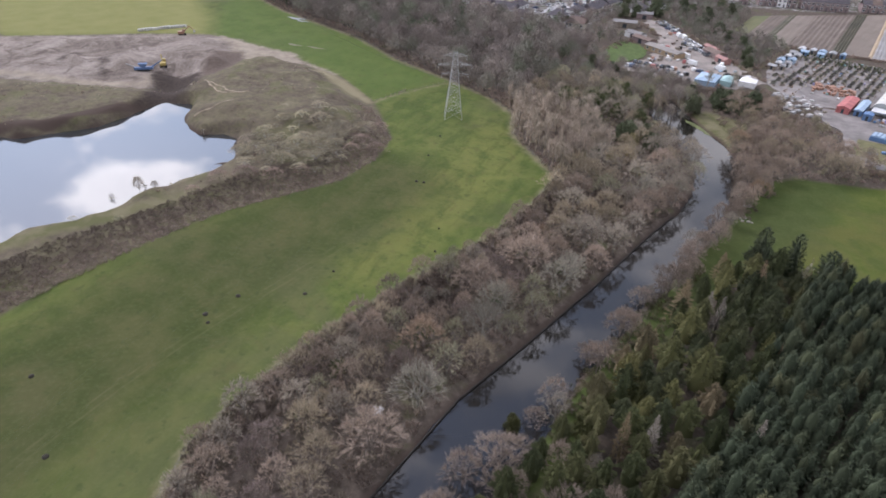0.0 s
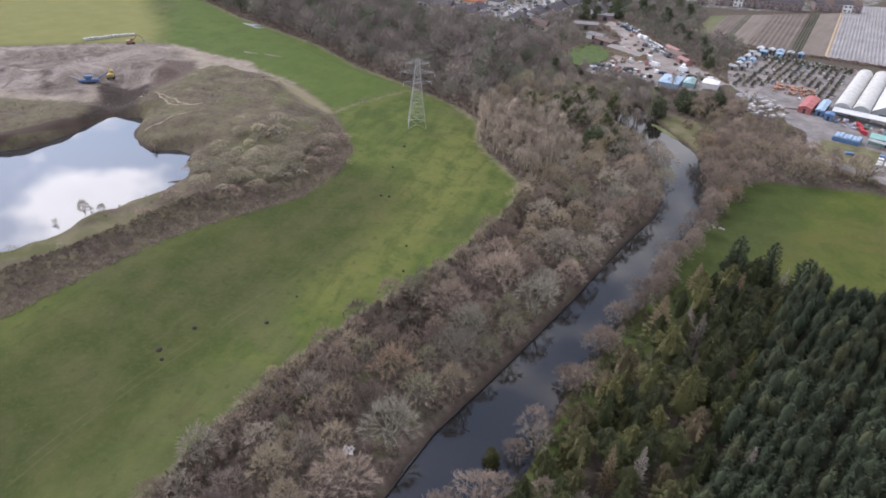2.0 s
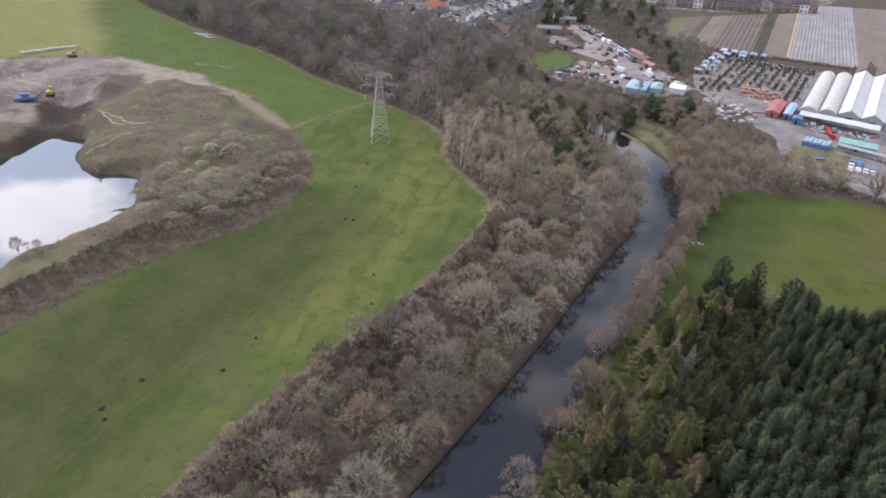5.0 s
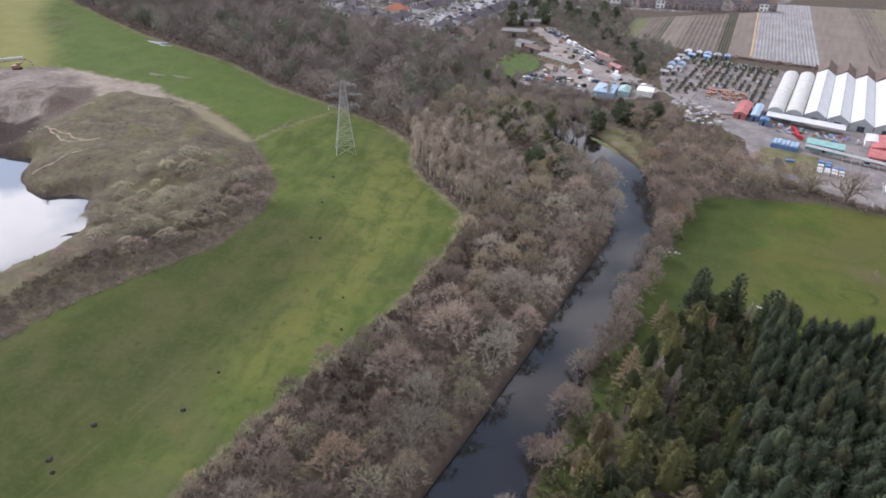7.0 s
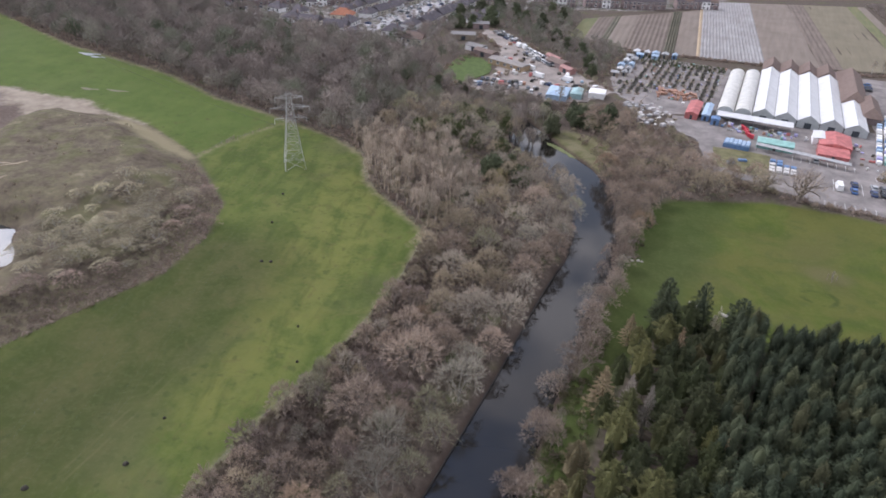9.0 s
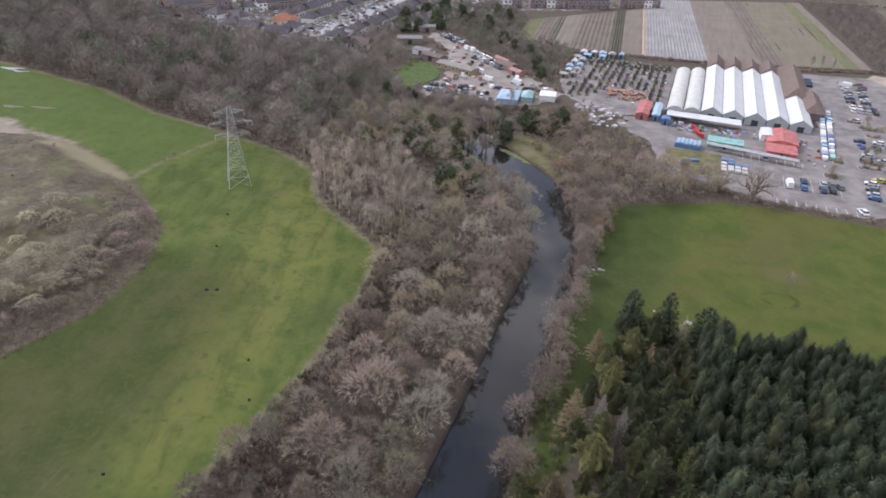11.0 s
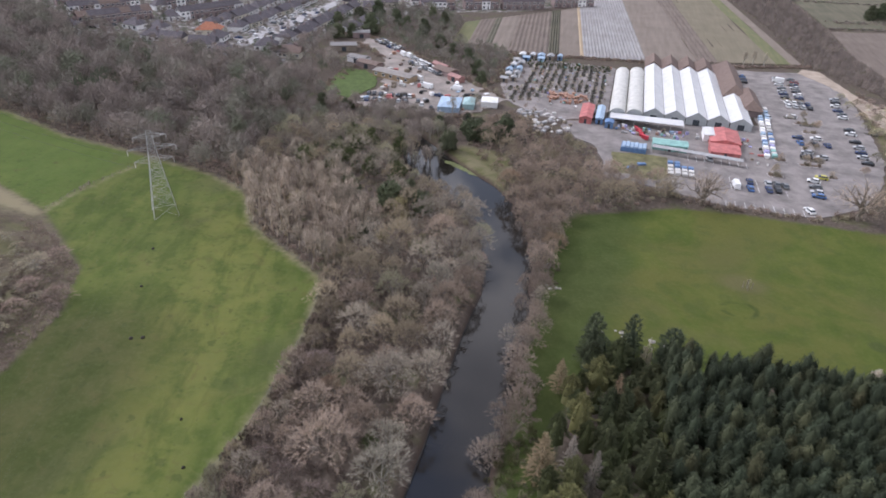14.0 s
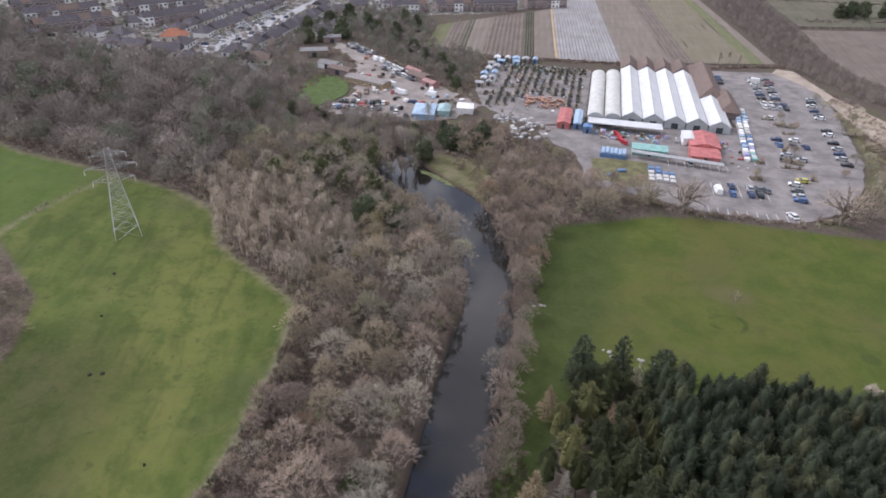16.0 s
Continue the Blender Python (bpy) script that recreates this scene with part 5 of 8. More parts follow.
for protos, spots, lb in ((T_SALLOW, [(-174.9, 106.6, 8.5), (-172, 117, 8.5), (-162, 134, 12), (-166, 122.5, 10), (-160, 111.5, 9.5), (-160.7, 149, 10.5), (-153.5, 120, 8.5), (-177, 142, 10), (-168, 142, 9), (-158, 126.5, 8), (-180, 120, 7), (-166, 102, 7)] + [(x, y, 6.5 * s_) for x, y, s_ in scatter(28, [(-150, 108), (-146, 128), (-158, 152), (-178, 158), (-192, 134), (-184, 112), (-168, 98)], 5.2, 0.2, None, 40, 0.6, 1.3)], "soft grey-buff sallow bush on the old workings"),
                          (T_CREAM, [(-187, 133, 6), (-183, 138, 6.5), (-178, 130, 5), (-149.6, 127.5, 4.6), (-161.4, 59, 3.4), (-169.3, 50.6, 3.2), (-172, 127, 4.5)], "bush pale with cream catkins on the old workings"),
                          (T_THORN, [(-148.5, 142, 9), (-161, 156, 8.5), (-158.7, 97, 9.5), (-162.5, 90.5, 8), (-161.5, 81, 6), (-154, 104, 8), (-150.5, 112, 7), (-152, 134, 7), (-156, 142, 7)], "red-brown thorn thicket on the old workings")):
    stand("bush", protos, [(x, y, w, w * 0.42) for x, y, w in spots], lb, "bush", "old workings bushes", 26)
stand("bare_tree", T_ASH, [(-78.6, 91, 4.2, 4.5), (-76.2, 94, 3.0, 3.6)], "pale dead sapling among dark brambles", "tree", "dead saplings", 27)
stand("bare_tree", T_GREY, [(-171.2, 70.2, 3.8, 5.6), (-169.4, 74.0, 2.6, 3.4), (-176.6, 109.4, 5.5, 5.2)], "pale leafless tree on the flooded pit's bank", "tree", "pit bank trees", 29)

stand("bare_tree", T_BANK + T_GREY[:1], [(-42.2, 58.5, 8.4, 8), (-38.6, 64.5, 11.5, 9.5), (-33, 58, 9, 9), (-30.5, 50, 10, 9), (-39, 48, 11, 9.5), (-30, 69.5, 7.5, 8), (-24, 62, 9, 9), (-25, 71.5, 6, 7), (-19, 66, 8, 9)], "soft mauve leafless tree overhanging the river", "tree", "near bank trees", 181)
M_OLIVELEAF = twig_mat("olive_leaves", [(0.0, (0.088, 0.094, 0.036)), (0.6, (0.105, 0.108, 0.045)), (1.0, (0.135, 0.125, 0.055))], "object", 1.15, 0.55, 1.4)
DENSE = []
for i in range(2):
    b, v, f = bare_tree(185 + i, 10.0, 9.0, 3000, False, 0.05, 16, 0.30, 1.0, 0.6)
    d0 = b.data("trunk")
    d0.materials.append(M_BARK)
    DENSE.append((d0, mesh_of("crown", v, f, M_OLIVELEAF)))
stand("evergreen_tree", DENSE, [(-30.2, 79, 6.5, 9.5), (-31.2, 85.8, 6.0, 9), (-29.8, 92, 6.8, 13.5), (-42.3, 73.5, 3.6, 5.8)], "dense rounded olive-green evergreen by the river bank", "tree", "bank evergreens", 182)
mass("bank_scrub", BUSH, scatter(183, [(-40, 60), (-41.5, 150), (-36, 152), (-32.5, 122), (-32, 60)], 2.0, 0.1, lambda x, y: x < -37.2 or x > -34.6 or math.sin(x * 9.1 + y * 5.3) > 0.1, 40, 0.35, 1.0), M_BANKSCRUB, "olive and brown scrub between river and conifers", "scrub", 184)
# conifer plantation in rows
FIRS = [fir(200 + i, 11.2 + 0.4 * i, 2.5 + 0.1 * i, 900, 19, 7, 0.05, 0.35, 0.78, 0.48, 0.21, 0.12, 0.24) for i in range(6)]
FIRS_FAR = [fir(210 + i, 11.2 + 0.4 * i, 2.5 + 0.1 * i, 270, 17, 7, 0.05, 0.35, 0.78, 0.76, 0.21, 0.12, 0.24) for i in range(6)]
rng = np.random.default_rng(31)
rows_x = np.array([-30.9 + 2.0 * i + 1.0 * (i // 6) for i in range(42)])        # planted in rows of six with a rack between
fir_spots = [(x + 0.085 * (y - 137) + rng.normal() * 0.32, y + rng.normal() * 0.45, rng.uniform(0.88, 1.12)) for x in rows_x for y in np.arange(34, 160, 2.05)]
ins = inside([s[0] for s in fir_spots], [s[1] for s in fir_spots], PLANTATION)
edge = inside([s[0] for s in fir_spots], [s[1] for s in fir_spots], [(-60, 0), (-60, 200), (-13, 200), (-11, 100), (-13, 0)])
fir_in = [s for s, a, e in zip(fir_spots, ins, edge) if a > 1.5 and e < 0]
near = sorted((s for s in fir_in if -14 < s[0] < 26 and s[1] > 96), key=lambda s: -s[1])[:290]
nearset = set(near)
rest = [s for s in fir_in if s not in nearset]
fir_trunk = Build()
fir_trunk.tube((0, 0, -0.5), (0, 0, 10.5), 0.16, 0.03, 5)
fir_trunk = fir_trunk.data("trunk")
fir_trunk.materials.append(M_BARK)
FIR_PROTO = [(fir_trunk, mesh_of("crown", v, f, M_FIR)) for v, f in FIRS]
grow("spruce_tree", FIR_PROTO, near, "dark green spruce in the close-planted rows", "conifer", "plantation spruces", 32)
mass("spruce_plantation", FIRS_FAR, rest, M_FIR_S, "dark blue-green spruces planted in close rows", "conifers", 33)

# mixed trees along the plantation's edge
EDGES = [fir(300 + i, 13.5, 6.3, 2400, 15, 8, 0.02, 0.45, 0.78, 0.78, 0.50, 0.085, 0.30) for i in range(4)]
LARCHES = [fir(310 + i, 13.5, 5.2, 2600, 19, 9, 0.05, 0.45, 0.9, 0.72, 0.85, 0.08, 0.30, 0.3) for i in range(2)]


def edge_proto(shapes, name, stops, gain):
    mat_ = twig_mat(name, stops, "object", gain, 0.6, 1.45)
    return [(fir_trunk, mesh_of("crown", v, f, mat_)) for v, f in shapes]


E_MIX = [(fir_trunk, mesh_of("crown", v, f, M_MIXFIR)) for v, f in EDGES]
E_TAN = edge_proto(LARCHES, "tan_larch_twigs", [(0.0, (0.215, 0.168, 0.105)), (1.0, (0.255, 0.198, 0.122))], 1.0)
E_RUST = edge_proto(LARCHES[:1], "rusty_needles", [(0.0, (0.225, 0.165, 0.105)), (1.0, (0.24, 0.178, 0.115))], 1.0)
E_GREY = edge_proto(LARCHES, "grey_lichen_twigs", [(0.0, (0.205, 0.185, 0.155)), (1.0, (0.240, 0.212, 0.180))], 1.0)
E_OLIVE = edge_proto(EDGES, "olive_needles", [(0.0, (0.095, 0.098, 0.042)), (1.0, (0.125, 0.122, 0.052))], 1.0)
E_DARK = edge_proto(EDGES, "dark_needles", [(0.0, (0.052, 0.062, 0.032)), (1.0, (0.070, 0.075, 0.038))], 1.0)
EDGE_SETS = [(E_TAN, [(-31.6, 146.5, 5.0, 9), (-32.2, 123.4, 6.6, 12.2), (-23.7, 78.5, 4.2, 12.9), (-31.8, 108, 4.5, 8)], "tan leafless larch"),
             (E_RUST, [(-21.2, 137.8, 5.4, 15.6), (-10.2, 116.4, 2.6, 11.5)], "conifer with a rusty orange top"),
             (E_GREY, [(-23.6, 121, 4.6, 13.4), (-19.6, 80.5, 4.4, 13.5), (-27.5, 126.5, 4.0, 10), (-6.1, 91.6, 4.0, 13.2)], "grey lichen-covered conifer"),
             (E_OLIVE, [(-27.0, 132.9, 5.6, 14), (-27.1, 113.6, 6.4, 12.9), (-19.4, 100.5, 7.0, 16), (-25.8, 101.2, 6.5, 13.6), (-12.5, 117.6, 3.6, 12.2), (-24.4, 146, 6.5, 12), (-29.2, 140.5, 5.0, 11), (-26.4, 90.6, 4.8, 9.5), (-23.4, 86.6, 5.0, 10.5), (-21.6, 92.6, 4.8, 11.5)], "olive-green conifer"),
             (E_DARK, [(-19.7, 119.5, 6.0, 13.2), (-15.0, 124.7, 7.6, 15.0), (-17.2, 113.6, 5.6, 14.2), (-26, 151.5, 6, 11), (-18.4, 145.5, 6, 9.0), (-15.4, 149.5, 5, 9.0), (-13.0, 146.5, 5, 10), (-16.6, 153.4, 4, 7.5), (-13.4, 152.8, 4, 7.5), (-16.6, 134, 6.5, 12.5), (-22.2, 129.3, 5.6, 12), (-22.4, 108, 5.6, 12.5), (-14.8, 105.6, 5.2, 13), (-22.0, 136.6, 6.0, 13.0), (-20.0, 138.6, 5.6, 12.6), (-20.4, 136.2, 5.0, 12.4), (-23.4, 96.5, 5.4, 12.2), (-24.4, 91.5, 5.2, 11), (-26.6, 84.5, 4.8, 9.5), (-20.6, 87.0, 5.0, 11.5), (-27.6, 95.2, 5.0, 10.5), (-21.6, 103.8, 4.6, 11.5)], "dark green whorled conifer")]
edge_taken = []
for protos, spots, lb in EDGE_SETS:
    stand("edge_conifer", protos, [(x, y, w * 1.72, h) for x, y, w, h in spots], lb + " at the plantation's edge", "conifer", "plantation edge", 35 + len(edge_taken), 13.5)
    edge_taken += spots
edge_spots = scatter(34, [(-33, 36), (-33, 120), (-30.5, 144), (-26, 154), (-12, 154), (-11, 100), (-13, 36)], 4.5, 0.2, lambda x, y: not (-19.5 < x < -11 and y > 142) and all(math.hypot(x - a, y - c) > w * 0.36 + 1.0 for a, c, w, _ in edge_taken), 50, 0.6, 1.1)
stand("edge_conifer", E_MIX, [(x, y, 9.4 * s_, 12.0 * s_ ** 0.5) for x, y, s_ in edge_spots], "olive and tan conifer at the plantation's edge", "conifer", "plantation edge", 34, 13.5)
BIGPINE = [fir(320 + i, 12.6, 7.6, 3800, 15, 10, 0.0, 0.36, 0.40, 0.95, 0.9, 0.12, 0.25) for i in range(2)]
PINE_PROTO = [(fir_trunk, mesh_of("crown", v, f, M_FIR)) for v, f in BIGPINE]
stand("pine_tree", PINE_PROTO, [(-26.3, 157.5, 8.6, 13.4), (-18.8, 157.9, 8.0, 14.4), (-10.8, 157.0, 10.5, 13.4), (-24.0, 154.5, 7.0, 10), (-7.0, 156.5, 7.5, 11.6)], "tall dark green pine at the plantation's corner", "conifer", "corner pines", 36, 12.6)
grow("evergreen_tree", PINE_PROTO, [(-84, 285, 0.6), (-68, 281, 0.8), (-66, 278.5, 0.75)], "dark evergreen tree beyond the river", "conifer", "yard evergreens", 37)
M_LEAFDARK = twig_mat("evergreen_leaves", [(0.0, (0.060, 0.074, 0.042)), (1.0, (0.085, 0.092, 0.055))], "object", 1.35, 0.7, 1.3)
EVERGREEN = []
for i in range(3):
    b, v, f = bare_tree(330 + i, 10.5, 7.0, 2400, False, 0.04, 15, 0.5, 1.0, 0.8)
    d0 = b.data("trunk")
    d0.materials.append(M_BARK)
    v[:, 2] = np.maximum(v[:, 2] - 1.4, 0.1 + 0.05 * v[:, 2])
    EVERGREEN.append((d0, mesh_of("crown", v, f, M_LEAFDARK)))
grow("evergreen_tree", EVERGREEN, [(-190, 404, 1.15), (-184, 409, 0.9), (-176, 420, 1.4), (-171, 452, 1.1), (-196, 452, 1.2), (-187, 462, 1.3), (-206, 440, 1.0), (-139, 292, 0.5), (-136, 291, 0.45), (-149, 291, 0.7), (-204, 358, 0.7), (-240, 330, 0.9), (-262, 300, 0.9), (-300, 290, 1.0), (-152, 470, 1.0), (-140, 455, 1.1), (-72, 279, 0.75), (-77, 282, 0.7), (-84, 281, 0.6), (-94, 281, 0.7), (-70, 274, 0.55), (-78.6, 274.5, 1.2), (-68, 276.5, 1.2), (-74, 273, 0.8), (-85.5, 261, 0.95), (-90.8, 212, 1.15), (-80.5, 212, 1.0), (-105, 215, 0.95), (-86.5, 218, 0.8), (-92, 192, 0.6), (-118, 392, 0.9), (-107, 383, 0.9), (-101, 372, 0.7), (-97, 360, 0.8), (-92, 346, 0.75), (-128, 404, 1.0), (-145, 428, 1.1), (-160, 440, 0.9), (150, 604, 1.6), (160, 610, 1.4), (141, 600, 1.2), (176, 612, 1.5)], "broad dark green evergreen tree near the yard", "tree", "broad evergreens", 331)


# ---------------------------------------------------------------- pylon and wires
def pylon(x, y, turn, tall):
    e = thing("pylon", x, y, 0, turn, "grey lattice steel power pylon with three pairs of arms", "pylon")
    half = lambda z: 3.3 * (1 - z / tall) ** 1.15 * 1.0 + 0.55 * (z / tall) + 0.1
    zs = [0, 3.6, 6.9, 9.9, 12.5, 14.8, 16.6, 18.4, 20.2, 22.0, 23.6, tall]
    sx = [(-1, -1), (1, -1), (1, 1), (-1, 1)]
    for i, (a, b) in enumerate(sx):
        m = Build()
        m.sweep([(a * half(q), b * half(q), q if q else -0.3) for q in zs], [0.09 - 0.0008 * q for q in zs], 4)
        part("leg", m, M_STEEL, e)
    for i in range(4):
        (a, b), (c, d) = sx[i], sx[(i + 1) % 4]
        m = Build()
        for z0, z1 in zip(zs, zs[1:]):
            h0, h1 = half(z0), half(z1)
            m.tube((a * h0, b * h0, z0), (c * h1, d * h1, z1), 0.038, 0.038, 3)
            m.tube((c * h0, d * h0, z0), (a * h1, b * h1, z1), 0.038, 0.038, 3)
            m.tube((a * h1, b * h1, z1), (c * h1, d * h1, z1), 0.038, 0.038, 3)
        part("lattice", m, M_STEEL, e)
    tips = []
    for z, arm in ((16.6, 5.1), (20.2, 6.3), (23.6, 4.3)):
        for s in (-1, 1):
            m = Build()
            h0, h1 = half(z), half(z + 1.1)
            tip = (s * arm, 0, z + 0.35)
            for b in (-1, 1):
                m.tube((s * h0, b * h0, z), tip, 0.055, 0.04, 3)
                m.tube((s * h1, b * h1, min(z + 1.2, tall)), tip, 0.05, 0.04, 3)
                for k in (0.35, 0.7):
                    p0 = Vector((s * h0, b * h0, z)).lerp(Vector(tip), k)
                    p1 = Vector((s * h1, b * h1, min(z + 1.2, tall))).lerp(Vector(tip), k)
                    m.tube(p0, p1, 0.04, 0.04, 3)
            arm_ob = part("cross_arm", m, M_STEEL, e)
            ins = Build()
            for k in range(6):
                ins.disc((s * arm, 0, z + 0.15 - k * 0.26), (0, 0, 1), 0.11, 0.10, 7)
            part("insulator", ins, M_STONEBAG, arm_ob, "pale glass insulator string")
            tips.append((s * arm, z - 1.5))
    return e, tips


PX, PY, PTURN = -151.8, 187.2, 42.0
_, tips = pylon(PX, PY, PTURN, 25.3)
for i, (lx, lz) in enumerate(tips + [(0.0, 25.2)]):
    m0 = pose(PX, PY, 0, 0, 0, PTURN)
    for away, reach, thick in ((Vector((-0.96, 0.29, 0)), 250.0, 0.036), (Vector((0.36, -0.93, 0)), 290.0, 0.008)):
        wm = Build()
        foot = m0 @ Vector((lx, 0, lz))
        run = [foot + away * reach * (k / 18) - Vector((0, 0, 24.0 * (k / 18) * (1 - k / 18))) for k in range(19)]
        wm.sweep(run, [thick] * 19, 3)
        tagged(part("power_line", wm, M_WIRE if reach < 260 else M_WIRE_DULL), "thin sagging overhead power line", "cable", "power lines")

# ---------------------------------------------------------------- garden centre
def tunnel(x0, x1, y0, y1, eave, rise):
    e = thing("greenhouse_tunnel", 0, 0, 0, 0, "white polythene tunnel roof of the garden centre", "greenhouse", "greenhouse tunnels")
    n, w, cx = 12, (x1 - x0) / 2, (x0 + x1) / 2
    arc = [(cx - w * math.cos(math.pi * i / n), eave + rise * math.sin(math.pi * i / n)) for i in range(n + 1)]
    inner = [(cx + (x - cx) * 0.985, z - 0.12) for x, z in arc]
    part("roof", Build().prism(arc + inner[::-1], y0, y1), M_TUNNEL, e)
    part("wall", Build().prism([(x0, -0.2), (x1, -0.2)] + arc[::-1], y0 + 0.25, y0 + 0.4), M_GABLE, e, "translucent grey end wall")
    part("wall", Build().prism([(x0, -0.2), (x1, -0.2)] + arc[::-1], y1 - 0.4, y1 - 0.25), M_GABLE, e)
    for k in range(int((y1 - y0) / 6.0)):
        m = Build()
        yy = y0 + 3 + 6.0 * k
        for (xa, za), (xb, zb) in zip(arc, arc[1:]):
            m.tube((xa, yy, za + 0.03), (xb, yy, zb + 0.03), 0.05, 0.05, 3)
        part("hoop", m, M_TUNNEL, e)
    return e


def bay(x0, x1, y0, y1, eave, rise):
    e = thing("greenhouse_bay", 0, 0, 0, 0, "white pitched greenhouse bay with a grey glazed gable", "greenhouse", "greenhouse bays")
    cx = (x0 + x1) / 2
    for s, (xa, xb) in ((-1, (x0, cx)), (1, (cx, x1))):
        za, zb = (eave, eave + rise) if s < 0 else (eave + rise, eave)
        part("roof_slope", Build().prism([(xa, za - 0.12), (xb, zb - 0.12), (xb, zb), (xa, za)], y0, y1), M_WHITE, e)
    for yy in (y0 + 0.2, y1 - 0.35):
        part("gable", Build().prism([(x0 + 0.05, -0.2), (x1 - 0.05, -0.2), (x1 - 0.05, eave - 0.15), (cx, eave + rise - 0.15), (x0 + 0.05, eave - 0.15)], yy, yy + 0.15), M_GABLE, e)
    part("gutter", Build().box(x1 - 0.14, y0 - 0.05, eave - 0.02, x1 + 0.14, y1 + 0.05, eave + 0.10), M_GREYSHEET, e, "grey valley gutter")
    part("ridge_cap", Build().box(cx - 0.12, y0 - 0.03, eave + rise - 0.02, cx + 0.12, y1 + 0.03, eave + rise + 0.08), M_GREYSHEET, e)
    part("door", Build().box(cx - 1.3, y0 + 0.10, 0, cx + 1.3, y0 + 0.19, 2.5), M_GLASS, e, "dark glass entrance door")
    return e


tunnel(-30.6, -23.9, 316.5, 382, 2.6, 2.6)
tunnel(-23.7, -16.9, 317.5, 385, 2.6, 2.6)
for k, (x0, x1) in enumerate([(-16.7, -8.3), (-8.1, 0.3), (0.5, 8.9), (9.1, 17.6)]):
    bay(x0, x1, 320.5, 394, 3.2, 2.6)
bay(17.9, 26.4, 320.5, 356, 3.0, 2.3)

cn = thing("canopy", 0, 0, 0, 0, "long flat white canopy along the greenhouse front", "canopy")
part("roof", Build().box(-30.0, 309.5, 3.0, -0.8, 316.2, 3.18), M_WHITE, cn)
for xx in np.arange(-29.5, 0, 4.75):
    part("post", Build().tube((xx, 309.9, -0.2), (xx, 309.9, 3.0), 0.07, 0.07, 6), M_STEEL, cn)


def hip(m, x0, y0, x1, y1, eave, rise, over=0.5, gable=False, along=False):
    """A hipped or gabled roof with a thin edge."""
    x0, y0, x1, y1 = x0 - over, y0 - over, x1 + over, y1 + over
    lx, ly = x1 - x0, y1 - y0
    wide = lx >= ly or along
    if wide:
        k = 0 if gable else ly / 2
        r0, r1 = (x0 + k, (y0 + y1) / 2), (x1 - k, (y0 + y1) / 2)
    else:
        k = 0 if gable else lx / 2
        r0, r1 = ((x0 + x1) / 2, y0 + k), ((x0 + x1) / 2, y1 - k)
    vs = [(x0, y0, eave - 0.15), (x1, y0, eave - 0.15), (x1, y1, eave - 0.15), (x0, y1, eave - 0.15), (x0, y0, eave), (x1, y0, eave), (x1, y1, eave), (x0, y1, eave), (*r0, eave + rise), (*r1, eave + rise)]
    fs = [(3, 2, 1, 0), (0, 1, 5, 4), (1, 2, 6, 5), (2, 3, 7, 6), (3, 0, 4, 7)]
    fs += [(4, 5, 9, 8), (5, 6, 9), (6, 7, 8, 9), (7, 4, 8)] if wide else [(4, 5, 8), (5, 6, 9, 8), (6, 7, 9), (7, 4, 8, 9)]
    return m.add(vs, fs)


br = thing("shop_building", 0, 0, 0, 0, "low brick garden shop with steep brown tiled roofs", "building")
part("wall", Build().box(-13, 395, -0.2, 27.4, 413, 3.0), M_BRICK, br)
part("wall", Build().box(18.2, 357.5, -0.2, 28.5, 395, 3.0), M_BRICK, br)
for k in range(4):
    x0 = -16.7 + 8.45 * k
    part("roof", hip(Build(), x0, 394.8, x0 + 8.4, 413, 3.2, 3.4, 0.0, True), M_ROOFBROWN, br)
part("roof", hip(Build(), 17.9, 357.2, 28.6, 412, 3.2, 4.4, 0.3), M_ROOFBROWN, br)
part("roof", hip(Build(), 24.5, 340, 33, 368, 3.0, 3.6, 0.2), M_ROOFBROWN, br)
part("wall", Build().box(27.0, 340.4, -0.2, 32.6, 367.6, 3.0), M_BRICK, br)

# car park, yard and lanes
def slab(name, pts, z, material, label, category, rough=0.35):
    m = Build()
    fine = []
    for (x0, y0), (x1, y1) in zip(pts, pts[1:] + pts[:1]):
        k = max(1, int(math.hypot(x1 - x0, y1 - y0) / 3.0))
        fine += [(x0 + (x1 - x0) * i / k + rough * math.sin(1.7 * y0 + 2.3 * i), y0 + (y1 - y0) * i / k + rough * math.sin(2.9 * x0 + 1.9 * i)) for i in range(k)]
    pts = fine
    n = len(pts)
    m.add([(x, y, z) for x, y in pts] + [(x, y, -0.4) for x, y in pts], [tuple(range(n))] + [(n + i, n + (i + 1) % n, (i + 1) % n, i) for i in range(n)])
    return tagged(part(name, m, material), label, category, kind="structure")


CARPARK = [(37, 246.5), (52, 258), (64, 280), (71, 304), (77, 364), (78.5, 404), (73, 428), (46, 420), (30, 418), (30, 330), (-30, 314), (-47, 308), (-49, 300), (-42, 290), (-34, 284), (-30, 270), (-29, 256), (-11, 253), (9, 246.5)]
slab("pavement", CARPARK, 0.22, M_TARMAC, "grey tarmac car park with marked bays", "car park")
YARD = [(-177, 412), (-166, 412), (-151, 395), (-121, 366), (-76, 326), (-80, 312), (-86, 304), (-101, 296), (-118, 297), (-138, 297), (-137, 312), (-134.5, 325), (-140, 341), (-150, 372), (-172, 398)]
slab("yard", YARD, 0.24, M_GRAVEL, "pale gravel yard crowded with vehicles", "yard", 1.1)
BENCHES = [(-84, 352), (-84, 400), (-31, 398), (-31, 318), (-48, 309), (-60, 310), (-76, 326)]
slab("sales_area", BENCHES, 0.24, M_TARMAC, "grey paved plant sales ground", "paving")
